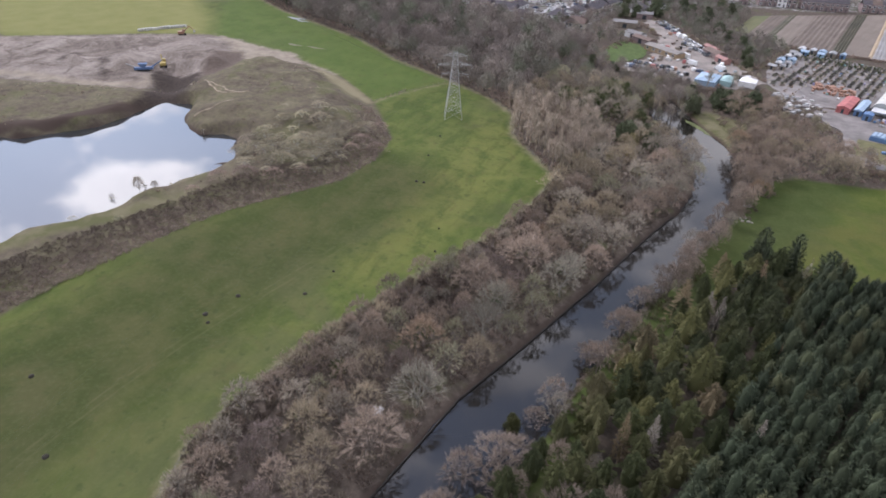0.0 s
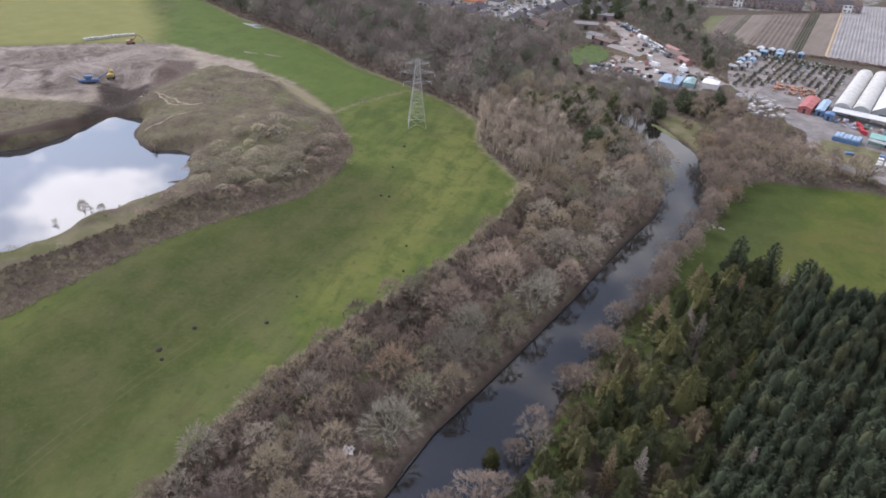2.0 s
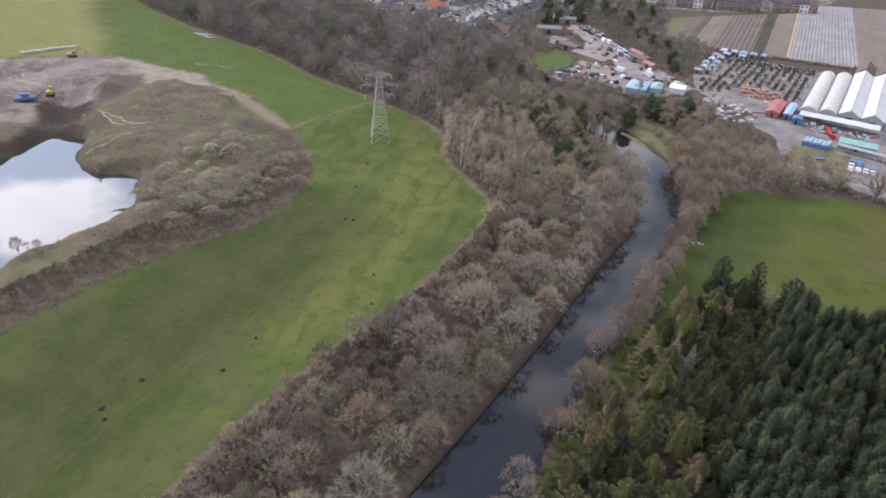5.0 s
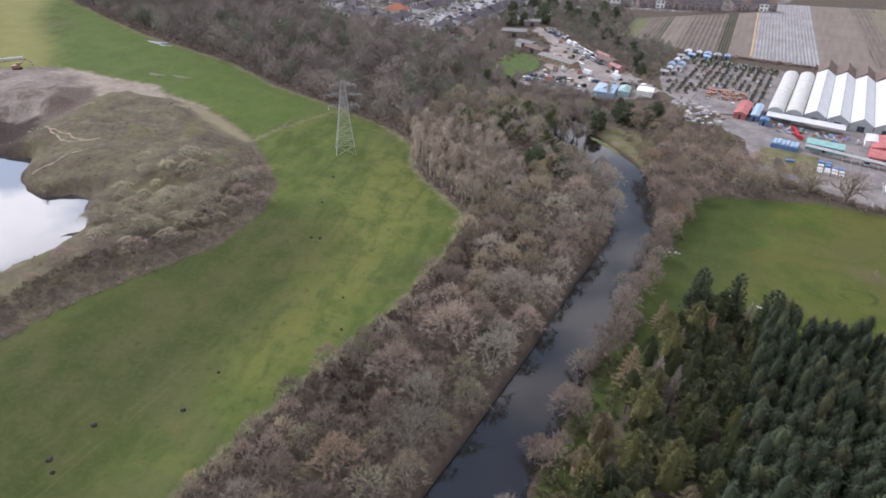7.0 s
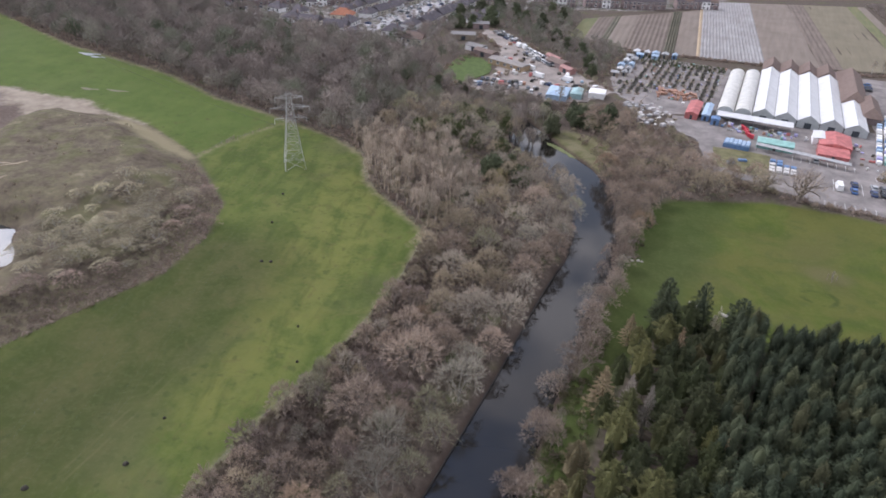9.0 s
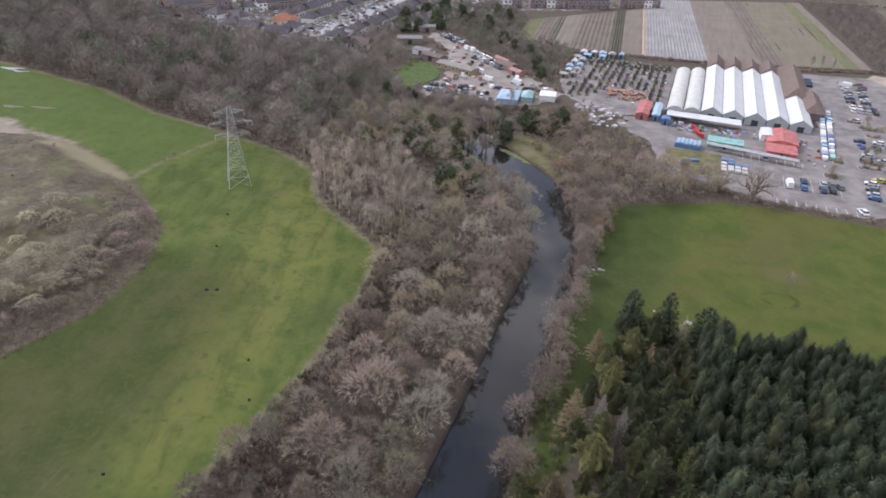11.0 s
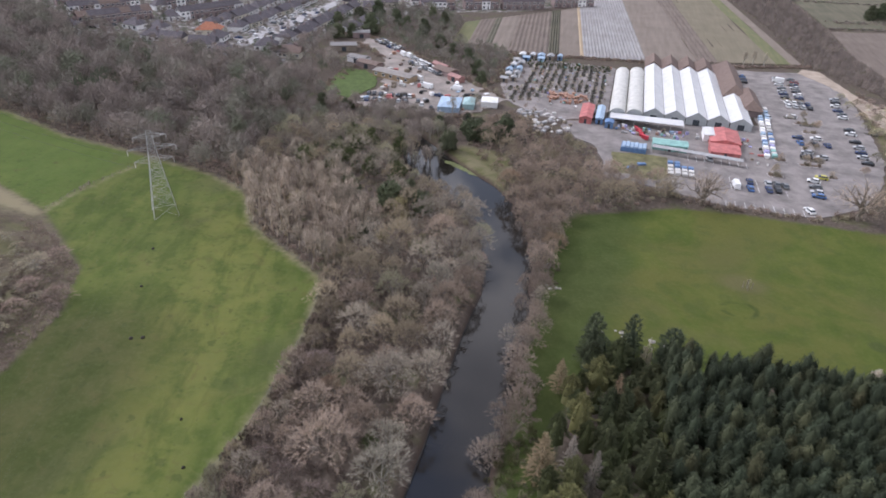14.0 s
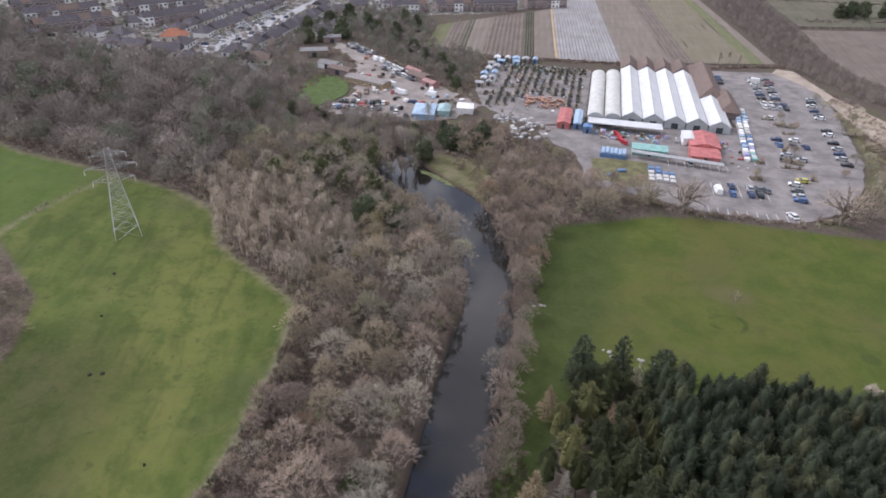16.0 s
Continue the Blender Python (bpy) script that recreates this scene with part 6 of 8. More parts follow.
slab("lane", [(62, 424), (66, 433), (74, 431), (82.5, 390), (96, 355), (150, 302), (150, 262), (86, 323), (81.5, 338), (76.5, 392), (71, 408)], 0.26, painted("sandy_lane", (0.36, 0.295, 0.235), 0.95, vary=0.22, scale=0.15), "wide sandy lane beside the car park", "lane")
slab("lawn", [(-157, 308), (-163, 346), (-151, 346), (-142, 338), (-137, 324), (-139.5, 312), (-143, 304)], 0.30, painted("lawn_grass", (0.078, 0.112, 0.032), 0.95, vary=0.3, scale=0.4), "small bright green lawn", "lawn")

# marked bays
for row_y, x0, x1, ln in ((248.6, 10, 37, 4.2), (262.5, 13, 33, 4.8), (267.8, 13, 33, 4.8), (283, 0, 22, 4.6)):
    for k in range(int((x1 - x0) / 2.9) + 1):
        xx = x0 + 2.9 * k
        tagged(part("bay_line", Build().box(xx - 0.07, row_y - ln / 2, 0.2, xx + 0.07, row_y + ln / 2, 0.232), M_LINE), "white painted parking bay line", "marking", "bay lines", "structure")


def car(paint, name="car", van=False, label="parked car"):
    """A car along y, 4.3 m long, or a van."""
    e = thing(name, 0, 0, 0, 0, label, "van" if van else "car", "parked cars")
    L, W = (2.7, 1.0) if van else (2.15, 0.9)
    hb, ht = (1.3, 2.3) if van else (0.92, 1.46)
    prof = [(-L, 0.28), (L, 0.28), (L, 0.62), (L - 0.1, hb - 0.12), (L - (0.5 if van else 0.95), hb), (-L + 0.3, hb), (-L, hb - 0.15)]
    m = Build()
    n = len(prof)
    m.add([(s * W * (1 if z < 0.7 else 0.94), y, z) for s in (-1, 1) for y, z in prof], [tuple(range(n))[::-1], tuple(range(n, 2 * n))] + [(i, (i + 1) % n, n + (i + 1) % n, n + i) for i in range(n)])
    part("body", m, paint, e)
    y0, y1, y2, y3 = (-L + 0.03, -L + 0.08, L - 1.15, L - 0.45) if van else (-L + 0.25, -L + 0.85, L - 1.75, L - 0.98)
    g = Build()
    wb_, wt_ = W * 0.93, W * 0.78
    g.add([(-wb_, y0, hb - 0.01), (wb_, y0, hb - 0.01), (wb_, y3, hb - 0.01), (-wb_, y3, hb - 0.01), (-wt_, y1, ht - 0.05), (wt_, y1, ht - 0.05), (wt_, y2, ht - 0.05), (-wt_, y2, ht - 0.05)],
          [(4, 5, 6, 7), (0, 1, 5, 4), (1, 2, 6, 5), (2, 3, 7, 6), (3, 0, 4, 7)])
    part("cabin", g, paint if van else M_GLASS, e, "" if van else "dark window glass")
    part("roof", Build().box(-wt_ - 0.02, y1 - 0.03, ht - 0.06, wt_ + 0.02, y2 + 0.05, ht, 0.04), paint, e)
    if van:
        part("windscreen", Build().add([(-0.8, y3 + 0.02, hb + 0.08), (0.8, y3 + 0.02, hb + 0.08), (0.72, y2 + 0.14, ht - 0.15), (-0.72, y2 + 0.14, ht - 0.15)], [(0, 1, 2, 3)]), M_GLASS, e)
    for sx_, yy in ((-1, -L + 0.75), (1, -L + 0.75), (-1, L - 0.75), (1, L - 0.75)):
        part("wheel", Build().disc((sx_ * (W - 0.08), yy, 0.34), (1, 0, 0), 0.34, 0.22, 9), M_TYRE, e)
    return e


PAINTS = {"white": (0.78, 0.78, 0.77), "silver": (0.45, 0.46, 0.47), "black": (0.03, 0.03, 0.035), "blue": (0.07, 0.15, 0.34), "navy": (0.04, 0.06, 0.14), "grey": (0.16, 0.165, 0.17), "red": (0.26, 0.06, 0.055), "yellow": (0.52, 0.47, 0.10)}
CARS = {}
for nm, c in PAINTS.items():
    CARS[nm] = car(painted(nm + "_car_paint", c, 0.25, vary=0.04, spec=0.5), "car", False, nm + " car parked on the tarmac")
CARS["van"] = car(painted("van_paint", (0.78, 0.78, 0.77), 0.3, vary=0.04, spec=0.5), "van", True, "white van parked on the ground")
used = set()


def park(kind, x, y, turn, z=0.22):
    m = pose(x, y, z, 0, 0, turn)
    if kind in used:
        return copy_thing(CARS[kind], m)
    used.add(kind)
    CARS[kind].matrix_basis = m
    return CARS[kind]


COL = ["white", "silver", "black", "navy", "grey", "white", "silver"]
for x, y, c, a in [(14.4, 262.5, "van", 4), (19.3, 267.5, "navy", 4), (18.9, 261.7, "blue", 4), (25.2, 267.8, "silver", 4), (24.8, 262.6, "navy", 4), (28.0, 268.2, "grey", 4), (27.7, 263.3, "black", 4), (30.6, 267.6, "grey", 4),
                   (34.9, 250.2, "white", 20), (41.0, 275.4, "white", 80), (40.6, 270.2, "grey", 80), (40.2, 265.6, "silver", 80), (40.1, 262.6, "blue", 80), (44.2, 279.2, "yellow", 80),
                   (43.6, 319, "navy", 82), (43.4, 313, "blue", 10), (50.5, 320, "white", 84), (48.7, 313.4, "black", 15), (42.9, 298.6, "black", 80), (48.7, 299.2, "silver", 80),
                   (70, 378.6, "silver", 82), (69.3, 373.8, "black", 80), (68.2, 368.6, "white", 80), (67.6, 361.2, "navy", 80), (67.5, 351.7, "white", 80), (66.1, 335.4, "black", 78), (65.6, 330.6, "white", 78),
                   (65, 321.4, "black", 80), (64.2, 309.6, "navy", 78), (63.6, 304.6, "silver", 78), (63.8, 298.8, "black", 78), (35.2, 341.5, "white", 20),
                   (48.9, 402, "van", 84), (56.5, 402, "red", 84), (55.3, 396.8, "navy", 84), (55.0, 391.8, "silver", 84), (48.6, 389, "grey", 84), (54.6, 385.4, "black", 84), (54.4, 380, "white", 84), (54.0, 375, "navy", 84), (47.8, 374, "black", 84), (48.4, 396, "white", 84), (48.0, 384, "silver", 84), (48.0, 379.5, "navy", 84), (55.6, 407, "grey", 84), (48.9, 407, "silver", 84), (53.2, 313.5, "navy", 10), (44.0, 303, "silver", 80), (64.8, 315, "silver", 78), (68.0, 356, "grey", 80),
                   (45.8, 345.6, "white", 84), (31.6, 404, "blue", 86), (31.8, 399, "navy", 86), (31.5, 394, "black", 86), (7.5, 284, "silver", 6)]:
    park(c, x, y, a)
rng = np.random.default_rng(77)
for x, y in [(47, 366.5), (50, 366.5), (53, 366.5), (56, 366.5), (47, 361), (50, 361), (53, 361), (56, 361)]:
    park(COL[rng.integers(7)], x, y, 4)
# the yard's vehicles
for x, y, c, a in [(-121.6, 340, "van", 60), (-117, 333.5, "white", 40), (-113.8, 329.4, "van", 70), (-101.4, 336, "van", 10), (-100.2, 331, "van", 75), (-142.5, 380, "van", 40), (-138.5, 378, "van", 40), (-135, 375.5, "silver", 40), (-105.8, 319.6, "navy", 70),
                   (-83, 314, "white", 50), (-85.5, 318, "silver", 50), (-100, 301.5, "white", 30), (-104, 302, "black", 20), (-112, 309, "grey", 15), (-109, 305, "white", 15)]:
    park(c, x, y, a, 0.24)
for k in range(16):
    park(["black", "navy", "grey", "silver", "black", "white"][rng.integers(6)], -136 + 2.7 * (k % 8) + rng.normal() * 0.2, (303.5 if k < 8 else 311.5) + 0.35 * (k % 8) + rng.normal() * 0.3, 12 + rng.normal() * 4, 0.24)
for k in range(26):
    q = k / 25
    park(COL[rng.integers(7)], -134 + 26 * (q % 0.5) * 1.6 + rng.normal() * 0.6, 374 - 22 * (q % 0.5) * 1.6 - (6 if q > 0.5 else 0) + rng.normal() * 0.5, 42 + rng.normal() * 5, 0.24)
for k in range(14):
    park(COL[rng.integers(7)], -166 + 1.5 * k + rng.normal() * 0.5, 403 - 1.3 * k + (5 if k % 2 else 0), 50 + rng.normal() * 12, 0.24)


def shed(x0, y0, x1, y1, tall, rise, wall, roof, label, name="shed"):
    e = thing(name, (x0 + x1) / 2, (y0 + y1) / 2, 0.1, 0, label, "shed", "garden centre sheds")
    lx, ly = (x1 - x0) / 2, (y1 - y0) / 2
    part("wall", Build().box(-lx, -ly, -0.2, lx, ly, tall), wall, e)
    part("roof", hip(Build(), -lx, -ly, lx, ly, tall + 0.02, rise, 0.2, True), roof, e)
    part("door", Build().box(-0.5, -ly - 0.05, 0, 0.5, -ly - 0.01, 2.0), M_GLASS, e)
    return e


shed(-42, 307, -37, 325, 2.6, 0.8, M_RED, M_RED, "red-roofed tall timber display shed")
shed(-35.5, 308, -32.5, 325, 2.5, 0.6, M_BLUE, M_LBLUE, "blue-roofed timber display shed")
shed(-31.5, 304.5, -28.2, 308.5, 2.6, 0.5, M_BLUE, M_BLUE, "dark blue timber display shed")
shed(8.5, 297, 19.5, 312, 2.6, 1.2, M_RED, M_RED, "large red sheet-roofed sales shed")
shed(8.0, 287, 18.2, 296.5, 2.4, 0.6, M_RED, M_RED, "low red sales shed with a terrace")
shed(6.5, 303, 12.4, 312, 2.8, 0.4, M_RENDER, M_WHITE, "white-roofed store by the red shed")
shed(-12.8, 287.5, -0.3, 293.5, 2.6, 0.7, M_TEAL, M_TEAL, "teal-painted timber sales cabin")
rng = np.random.default_rng(79)
for k, (x, y) in enumerate([(-82, 353), (-78, 356), (-81.5, 361), (-77.5, 364), (-82.5, 369), (-78, 373), (-82, 379), (-78.5, 384), (-82, 389), (-78, 395), (-81, 401), (-75.5, 402), (-71, 402.5), (-66, 403), (-70, 396), (-61, 404)]):
    w, d = rng.uniform(2.4, 3.8), rng.uniform(2.8, 4.6)
    wl_, rf, lb = [(M_LBLUE, M_LBLUE, "pale blue painted garden shed"), (M_LBLUE, M_WHITE, "pale blue shed with a white roof"), (M_RENDER, M_GREYSHEET, "white summerhouse with a grey roof"), (M_BLUE, M_LBLUE, "blue shed with a pale roof"), (M_WOOD, M_WHITE, "timber shed with a white roof"), (M_WOOD, M_GREYSHEET, "timber shed with a grey felt roof")][rng.integers(6)]
    shed(x - w / 2, y - d / 2, x + w / 2, y + d / 2, 2.1, 0.8, wl_, rf, lb + " on the sales ground")
lr = thing("covered_walk", 0, 0, 0, 0, "long low grey-roofed covered walk", "shelter")
part("roof", Build().add([(-13, 284.2, 2.5), (18.5, 280.2, 2.5), (18.5, 282.6, 2.7), (-13, 286.6, 2.7), (-13, 284.2, 2.4), (18.5, 280.2, 2.4), (18.5, 282.6, 2.6), (-13, 286.6, 2.6)], [(0, 1, 2, 3), (7, 6, 5, 4), (0, 4, 5, 1), (1, 5, 6, 2), (2, 6, 7, 3), (3, 7, 4, 0)]), M_GREYSHEET, lr)
for k in range(8):
    xx = -12.5 + 4.3 * k
    part("post", Build().box(xx - 0.06, 284.35 - (xx + 13) * 0.127, 0, xx + 0.06, 284.5 - (xx + 13) * 0.127, 2.42), M_WOOD, lr)
ct = thing("stock_container", -19.6, 284.6, 0.2, -3, "blue open stock container filled with pale sacks", "container")
part("body", Build().box(-4.6, -3.0, 0, 4.6, 3.0, 1.6), M_BLUE, ct)
for k in range(6):
    part("stock", Build().box(-4.3 + 1.5 * k, -2.7, 1.55, -3.1 + 1.5 * k, 2.7, 2.0 + 0.2 * (k % 2), 0.1), M_LBLUE, ct)


# ---------------------------------------------------------------- houses
def window(e, x, y, z, w, h, face):
    """A white-framed window on a wall that faces -y (face -1) or +y (face 1)."""
    o = 0.05 * face
    f = part("window", Build().box(x - w / 2 - 0.14, min(y, y + o), z - 0.16, x + w / 2 + 0.14, max(y, y + o), z + h + 0.14), M_RENDER, e, "white window frame")
    part("pane", Build().box(x - w / 2, min(y + o, y + 1.5 * o), z, x + w / 2, max(y + o, y + 1.5 * o), z + h), M_GLASS, f)


def house(w, d, eave, rise, wall, roof, label, name="house", group="houses", gable=False, storeys=1, chimney=True):
    e = thing(name, 0, 0, 0, 0, label, "house", group)
    x0, y0, x1, y1 = -w / 2, -d / 2, w / 2, d / 2
    m = Build().box(x0, y0, -0.3, x1, y1, eave)
    if gable:
        for xx in (x0, x1 - 0.25):
            m.add([(xx, y0, eave), (xx + 0.25, y0, eave), (xx + 0.25, y1, eave), (xx, y1, eave), (xx, 0, eave + rise - 0.2), (xx + 0.25, 0, eave + rise - 0.2)], [(0, 1, 5, 4), (1, 2, 5), (2, 3, 4, 5), (3, 0, 4)])
    part("wall", m, wall, e)
    part("roof", hip(Build(), x0, y0, x1, y1, eave + 0.17, rise, 0.35 if not name.startswith("terr") else 0.0, gable, gable), roof, e)
    if chimney:
        part("chimney", Build().box(w * 0.22, -0.45, eave + rise * 0.5, w * 0.22 + 0.7, 0.45, eave + rise + 0.9), M_BRICK, e, "brick chimney stack")
    n = 2 if w < 8 else 3
    for s in range(storeys):
        for k in range(n):
            xx = x0 + w * (k + 0.5) / n
            if s == 0 and k == 1:
                part("door", Build().box(xx - 0.45, y0 - 0.06, 0, xx + 0.45, y0 - 0.01, 2.05), M_ROOFDARK, e, "dark front door")
            else:
                window(e, xx, y0, 0.9 + 2.6 * s, 1.5, 1.2, -1)
            window(e, xx, y1, 0.9 + 2.6 * s, 1.5, 1.2, 1)
    return e


def place(proto, seen_, x, y, turn, z=0.0):
    m = pose(x, y, z, 0, 0, turn)
    if proto.name in seen_:
        return copy_thing(proto, m)
    seen_.add(proto.name)
    proto.matrix_basis = m
    return proto


stood = set()
TERR = [house(6.2, 8.0, 5.3, 2.7, M_BRICK, M_ROOFDARK, "red-brick terraced house with a dark tiled roof", "terraced_house", "terraces", True, 2),
        house(6.2, 8.0, 5.3, 2.7, M_RENDER, M_ROOFDARK, "white-rendered terraced house with a dark roof", "terraced_house", "terraces", True, 2),
        house(6.2, 8.0, 5.3, 2.7, M_BRICK, M_ROOFBROWN, "brick terraced house with a brown tiled roof", "terraced_house", "terraces", True, 2)]
rng = np.random.default_rng(51)
for cx, cy, turn, n in [(-332, 390, 56, 7), (-358, 412, 56, 7), (-386, 432, 56, 7), (-291, 424, 62, 6), (-318, 450, 56, 6), (-345, 470, 56, 6),
                        (-160, 508, 27, 4), (-132, 524, 27, 4), (-104, 537, 27, 5), (-70, 560, 27, 5), (-178, 535, 27, 5), (-120, 566, 27, 5)]:
    for k in range(n):
        q = (k - (n - 1) / 2) * 6.2
        a = radians(turn)
        place(TERR[rng.choice(3, p=[0.45, 0.3, 0.25])], stood, cx + q * math.cos(a), cy + q * math.sin(a), turn)
BUNG = [house(11.5, 9.5, 2.7, 3.4, M_RENDER, M_ROOFDARK, "white bungalow with a dark hipped roof", "bungalow", "bungalows"),
        house(11.0, 9.0, 3.0, 3.2, M_RENDER, M_ROOFDARK, "white bungalow with a dark gabled roof", "bungalow", "bungalows"),
        house(12.5, 9.0, 2.7, 3.2, M_CREAM, M_ROOFDARK, "cream bungalow with a dark gabled roof", "bungalow", "bungalows", True)]
for k in range(8):
    place(BUNG[rng.integers(3)], stood, -213 + rng.normal() * 0.7, 386 + 13.5 * k, 90 + rng.normal() * 3)
    place(BUNG[rng.integers(3)], stood, -252 + rng.normal() * 0.7, 398 + 13.5 * k, -90 + rng.normal() * 3)
    place(BUNG[rng.integers(3)], stood, -271 + rng.normal() * 0.7, 400 + 13.5 * k, 90 + rng.normal() * 4)
for x, y, t in [(-178 + 0, 520, 27), (-196, 506, 30), (-200, 486, 20), (-222 + 0, 500, 90), (-262, 512, 90), (-282, 500, 90), (-300, 466, 60), (-330, 432, 56), (-270, 360, 10), (-284, 362, 10), (-340, 362, 30), (-216, 366, 15), (-250, 372, -80), (-290, 455, 62)]:
    place(BUNG[rng.integers(3)], stood, x, y, t)
for x, y, t in [(-292, 378, -6), (-310, 380, -6), (-231, 347, 20), (-305, 408, 30), (-198, 358, 12), (-190, 425, 70), (-188, 445, 70)]:
    place(BUNG[rng.integers(2)], stood, x, y, t)
place(house(14, 10, 2.9, 3.6, M_CREAM, M_ROOFRED, "house with a bright orange tiled roof", "house", "houses"), stood, -263, 385, 20)
place(house(14, 9, 3.4, 3.6, M_RENDER, M_ROOFDARK, "white gabled house with a dark roof", "house", "houses", True), stood, -247, 354, 15)
place(house(10, 8, 2.8, 3.0, M_CREAM, M_ROOFBROWN, "small tan-walled house among trees", "house", "houses", True), stood, -196, 357, 10)
slab("street", [(-236, 366), (-228.5, 366), (-229, 420), (-230, 560), (-237, 560), (-237, 420)], 0.2, M_STREET, "pale concrete residential street", "street")
for k in range(13):
    for sx_, x0, x1 in ((1, -229.3, -219.5), (-1, -246, -236.6)):
        if rng.uniform() < 0.8:
            yy = 376 + 7 * k + rng.uniform(0, 3)
            tagged(part("driveway", Build().box(x0, yy, -0.2, x1, yy + 3.4, 0.23), M_CONCRETE), "pale concrete front drive", "driveway", "front drives", "structure")
            park(COL[rng.integers(7)], (x0 + x1) / 2, yy + 1.7, 90, 0.23)
    park(COL[rng.integers(7)], -229.9 if k % 2 else -235.4, 372 + 8 * k, rng.normal() * 2, 0.2)

for cx, cy, turn, n in [(-332, 390, 56, 4), (-358, 412, 56, 3), (-386, 432, 56, 3), (-291, 424, 62, 4), (-318, 450, 56, 4), (-345, 470, 56, 4)]:
    for k in range(n):
        a, q, o = radians(turn), rng.uniform(-19, 19), 10.5 + rng.normal() * 0.6
        park(COL[rng.integers(7)], cx + q * math.cos(a) + o * math.sin(a), cy + q * math.sin(a) - o * math.cos(a), turn + rng.choice([0, 90]) + rng.normal() * 4, 0.0)
# ---------------------------------------------------------------- market-garden strips
def soil(name, c0, c1, along):
    m, nt, b = mat_base(name, 0.95)
    p = n_pos(nt)
    mp = nt.nodes.new("ShaderNodeMapping")
    mp.inputs["Rotation"].default_value = (0, 0, radians(-6))
    mp.inputs["Scale"].default_value = (1, 0.06, 1)
    nt.links.new(p, mp.inputs["Vector"])
    f = n_noise(nt, along, 5, 0.7, mp.outputs["Vector"])
    g = n_noise(nt, 0.06, 5, 0.6, p)
    col = n_mix(nt, 0.45, n_ramp(nt, f, [(0.35, c0), (0.65, c1)]), n_ramp(nt, g, [(0.35, c0), (0.65, c1)]))
    nt.links.new(col, b.inputs["Base Color"])
    return m


S_BROWN = soil("ridged_soil", (0.120, 0.096, 0.080), (0.205, 0.168, 0.140), 0.6)
S_PALE = soil("pale_soil", (0.165, 0.136, 0.112), (0.235, 0.196, 0.164), 0.3)
S_DARK = soil("dark_crop", (0.085, 0.085, 0.06), (0.15, 0.135, 0.10), 0.7)
S_OLIVE = soil("thin_stubble", (0.150, 0.132, 0.092), (0.215, 0.186, 0.132), 0.3)
S_FLEECE = soil("pale_fleece", (0.215, 0.20, 0.192), (0.345, 0.335, 0.33), 0.8)
S_GREEN = soil("green_margin", (0.11, 0.125, 0.06), (0.18, 0.17, 0.09), 0.5)
S_TAN = soil("tan_stubble", (0.34, 0.26, 0.17), (0.42, 0.33, 0.23), 0.5)


def field_y(x, far_end):
    return float(np.interp(x, [-130, -114, -64, -50, -40, 53, 75], [470, 488, 540, 560, 597, 640, 650]) if far_end else np.interp(x, [-130, -85, -54, -21, 71], [424, 410, 415, 418, 444]))


def strip(x0, x1, ridge, tall, material, label):
    """A ridged strip of the field; x0 and x1 are where it starts at the near headland."""
    n = max(1, int(round((x1 - x0) / ridge)))
    vs, fs = [], []
    per = 4
    cols = n * per + 1
    for j in range(9):
        q = j / 8
        for i in range(cols):
            x = x0 + (x1 - x0) * i / (cols - 1)
            ya, yb = field_y(x, False), field_y(x, True)
            y = ya + (yb - ya) * q
            z = 0.18 + tall * (0.5 - 0.5 * math.cos(2 * math.pi * i / per)) if 0 < i < cols - 1 else 0.1
            vs.append((x - 0.105 * (y - 425), y, z))
    for j in range(8):
        for i in range(cols - 1):
            a = j * cols + i
            fs.append((a, a + 1, a + cols + 1, a + cols))
    tagged(part("field_strip", Build().add(vs, fs), material), label, "field", "crop strips", "structure")


for x0, x1, r, t, m, lb in [(-126, -117, 4, 0.1, S_GREEN, "green grass headland of the market garden"), (-117, -107, 2.5, 0.3, S_BROWN, "brown ridged soil plot"), (-107, -103, 2, 0.5, S_DARK, "dark green crop row"),
                            (-103, -92, 3.5, 0.2, S_PALE, "pale brown bare plot"), (-92, -70, 2.6, 0.45, S_BROWN, "brown soil in long ridges"), (-70, -64, 1.5, 0.9, S_DARK, "dark green crop row"),
                            (-64, -52, 4, 0.15, S_PALE, "grey-brown bare soil strip"), (-52, -50, 2, 0.3, S_TAN, "thin tan stubble strip"), (-50, -16, 1.9, 0.35, S_FLEECE, "strip covered in pale crop fleece"),
                            (-16, 12, 5, 0.12, S_PALE, "pale brown bare field"), (12, 24, 3, 0.3, S_BROWN, "dark brown cultivated strip"), (22, 56, 6, 0.12, S_OLIVE, "olive-brown field of thin stubble"), (56, 64, 4, 0.12, S_GREEN, "green grass margin"), (64, 70, 4, 0.1, S_PALE, "pale farm track")]:
    strip(x0, x1, r, t, m, lb)

# ---------------------------------------------------------------- hedges and further trees
def hedge_line(pts, gap, seed, jitter):
    r = np.random.default_rng(seed)
    out = []
    for (x0, y0), (x1, y1) in zip(pts, pts[1:]):
        n = int(math.hypot(x1 - x0, y1 - y0) / gap)
        out += [(x0 + (x1 - x0) * k / n + r.normal() * jitter, y0 + (y1 - y0) * k / n + r.normal() * jitter, r.uniform(0.7, 1.15)) for k in range(n)]
    return out


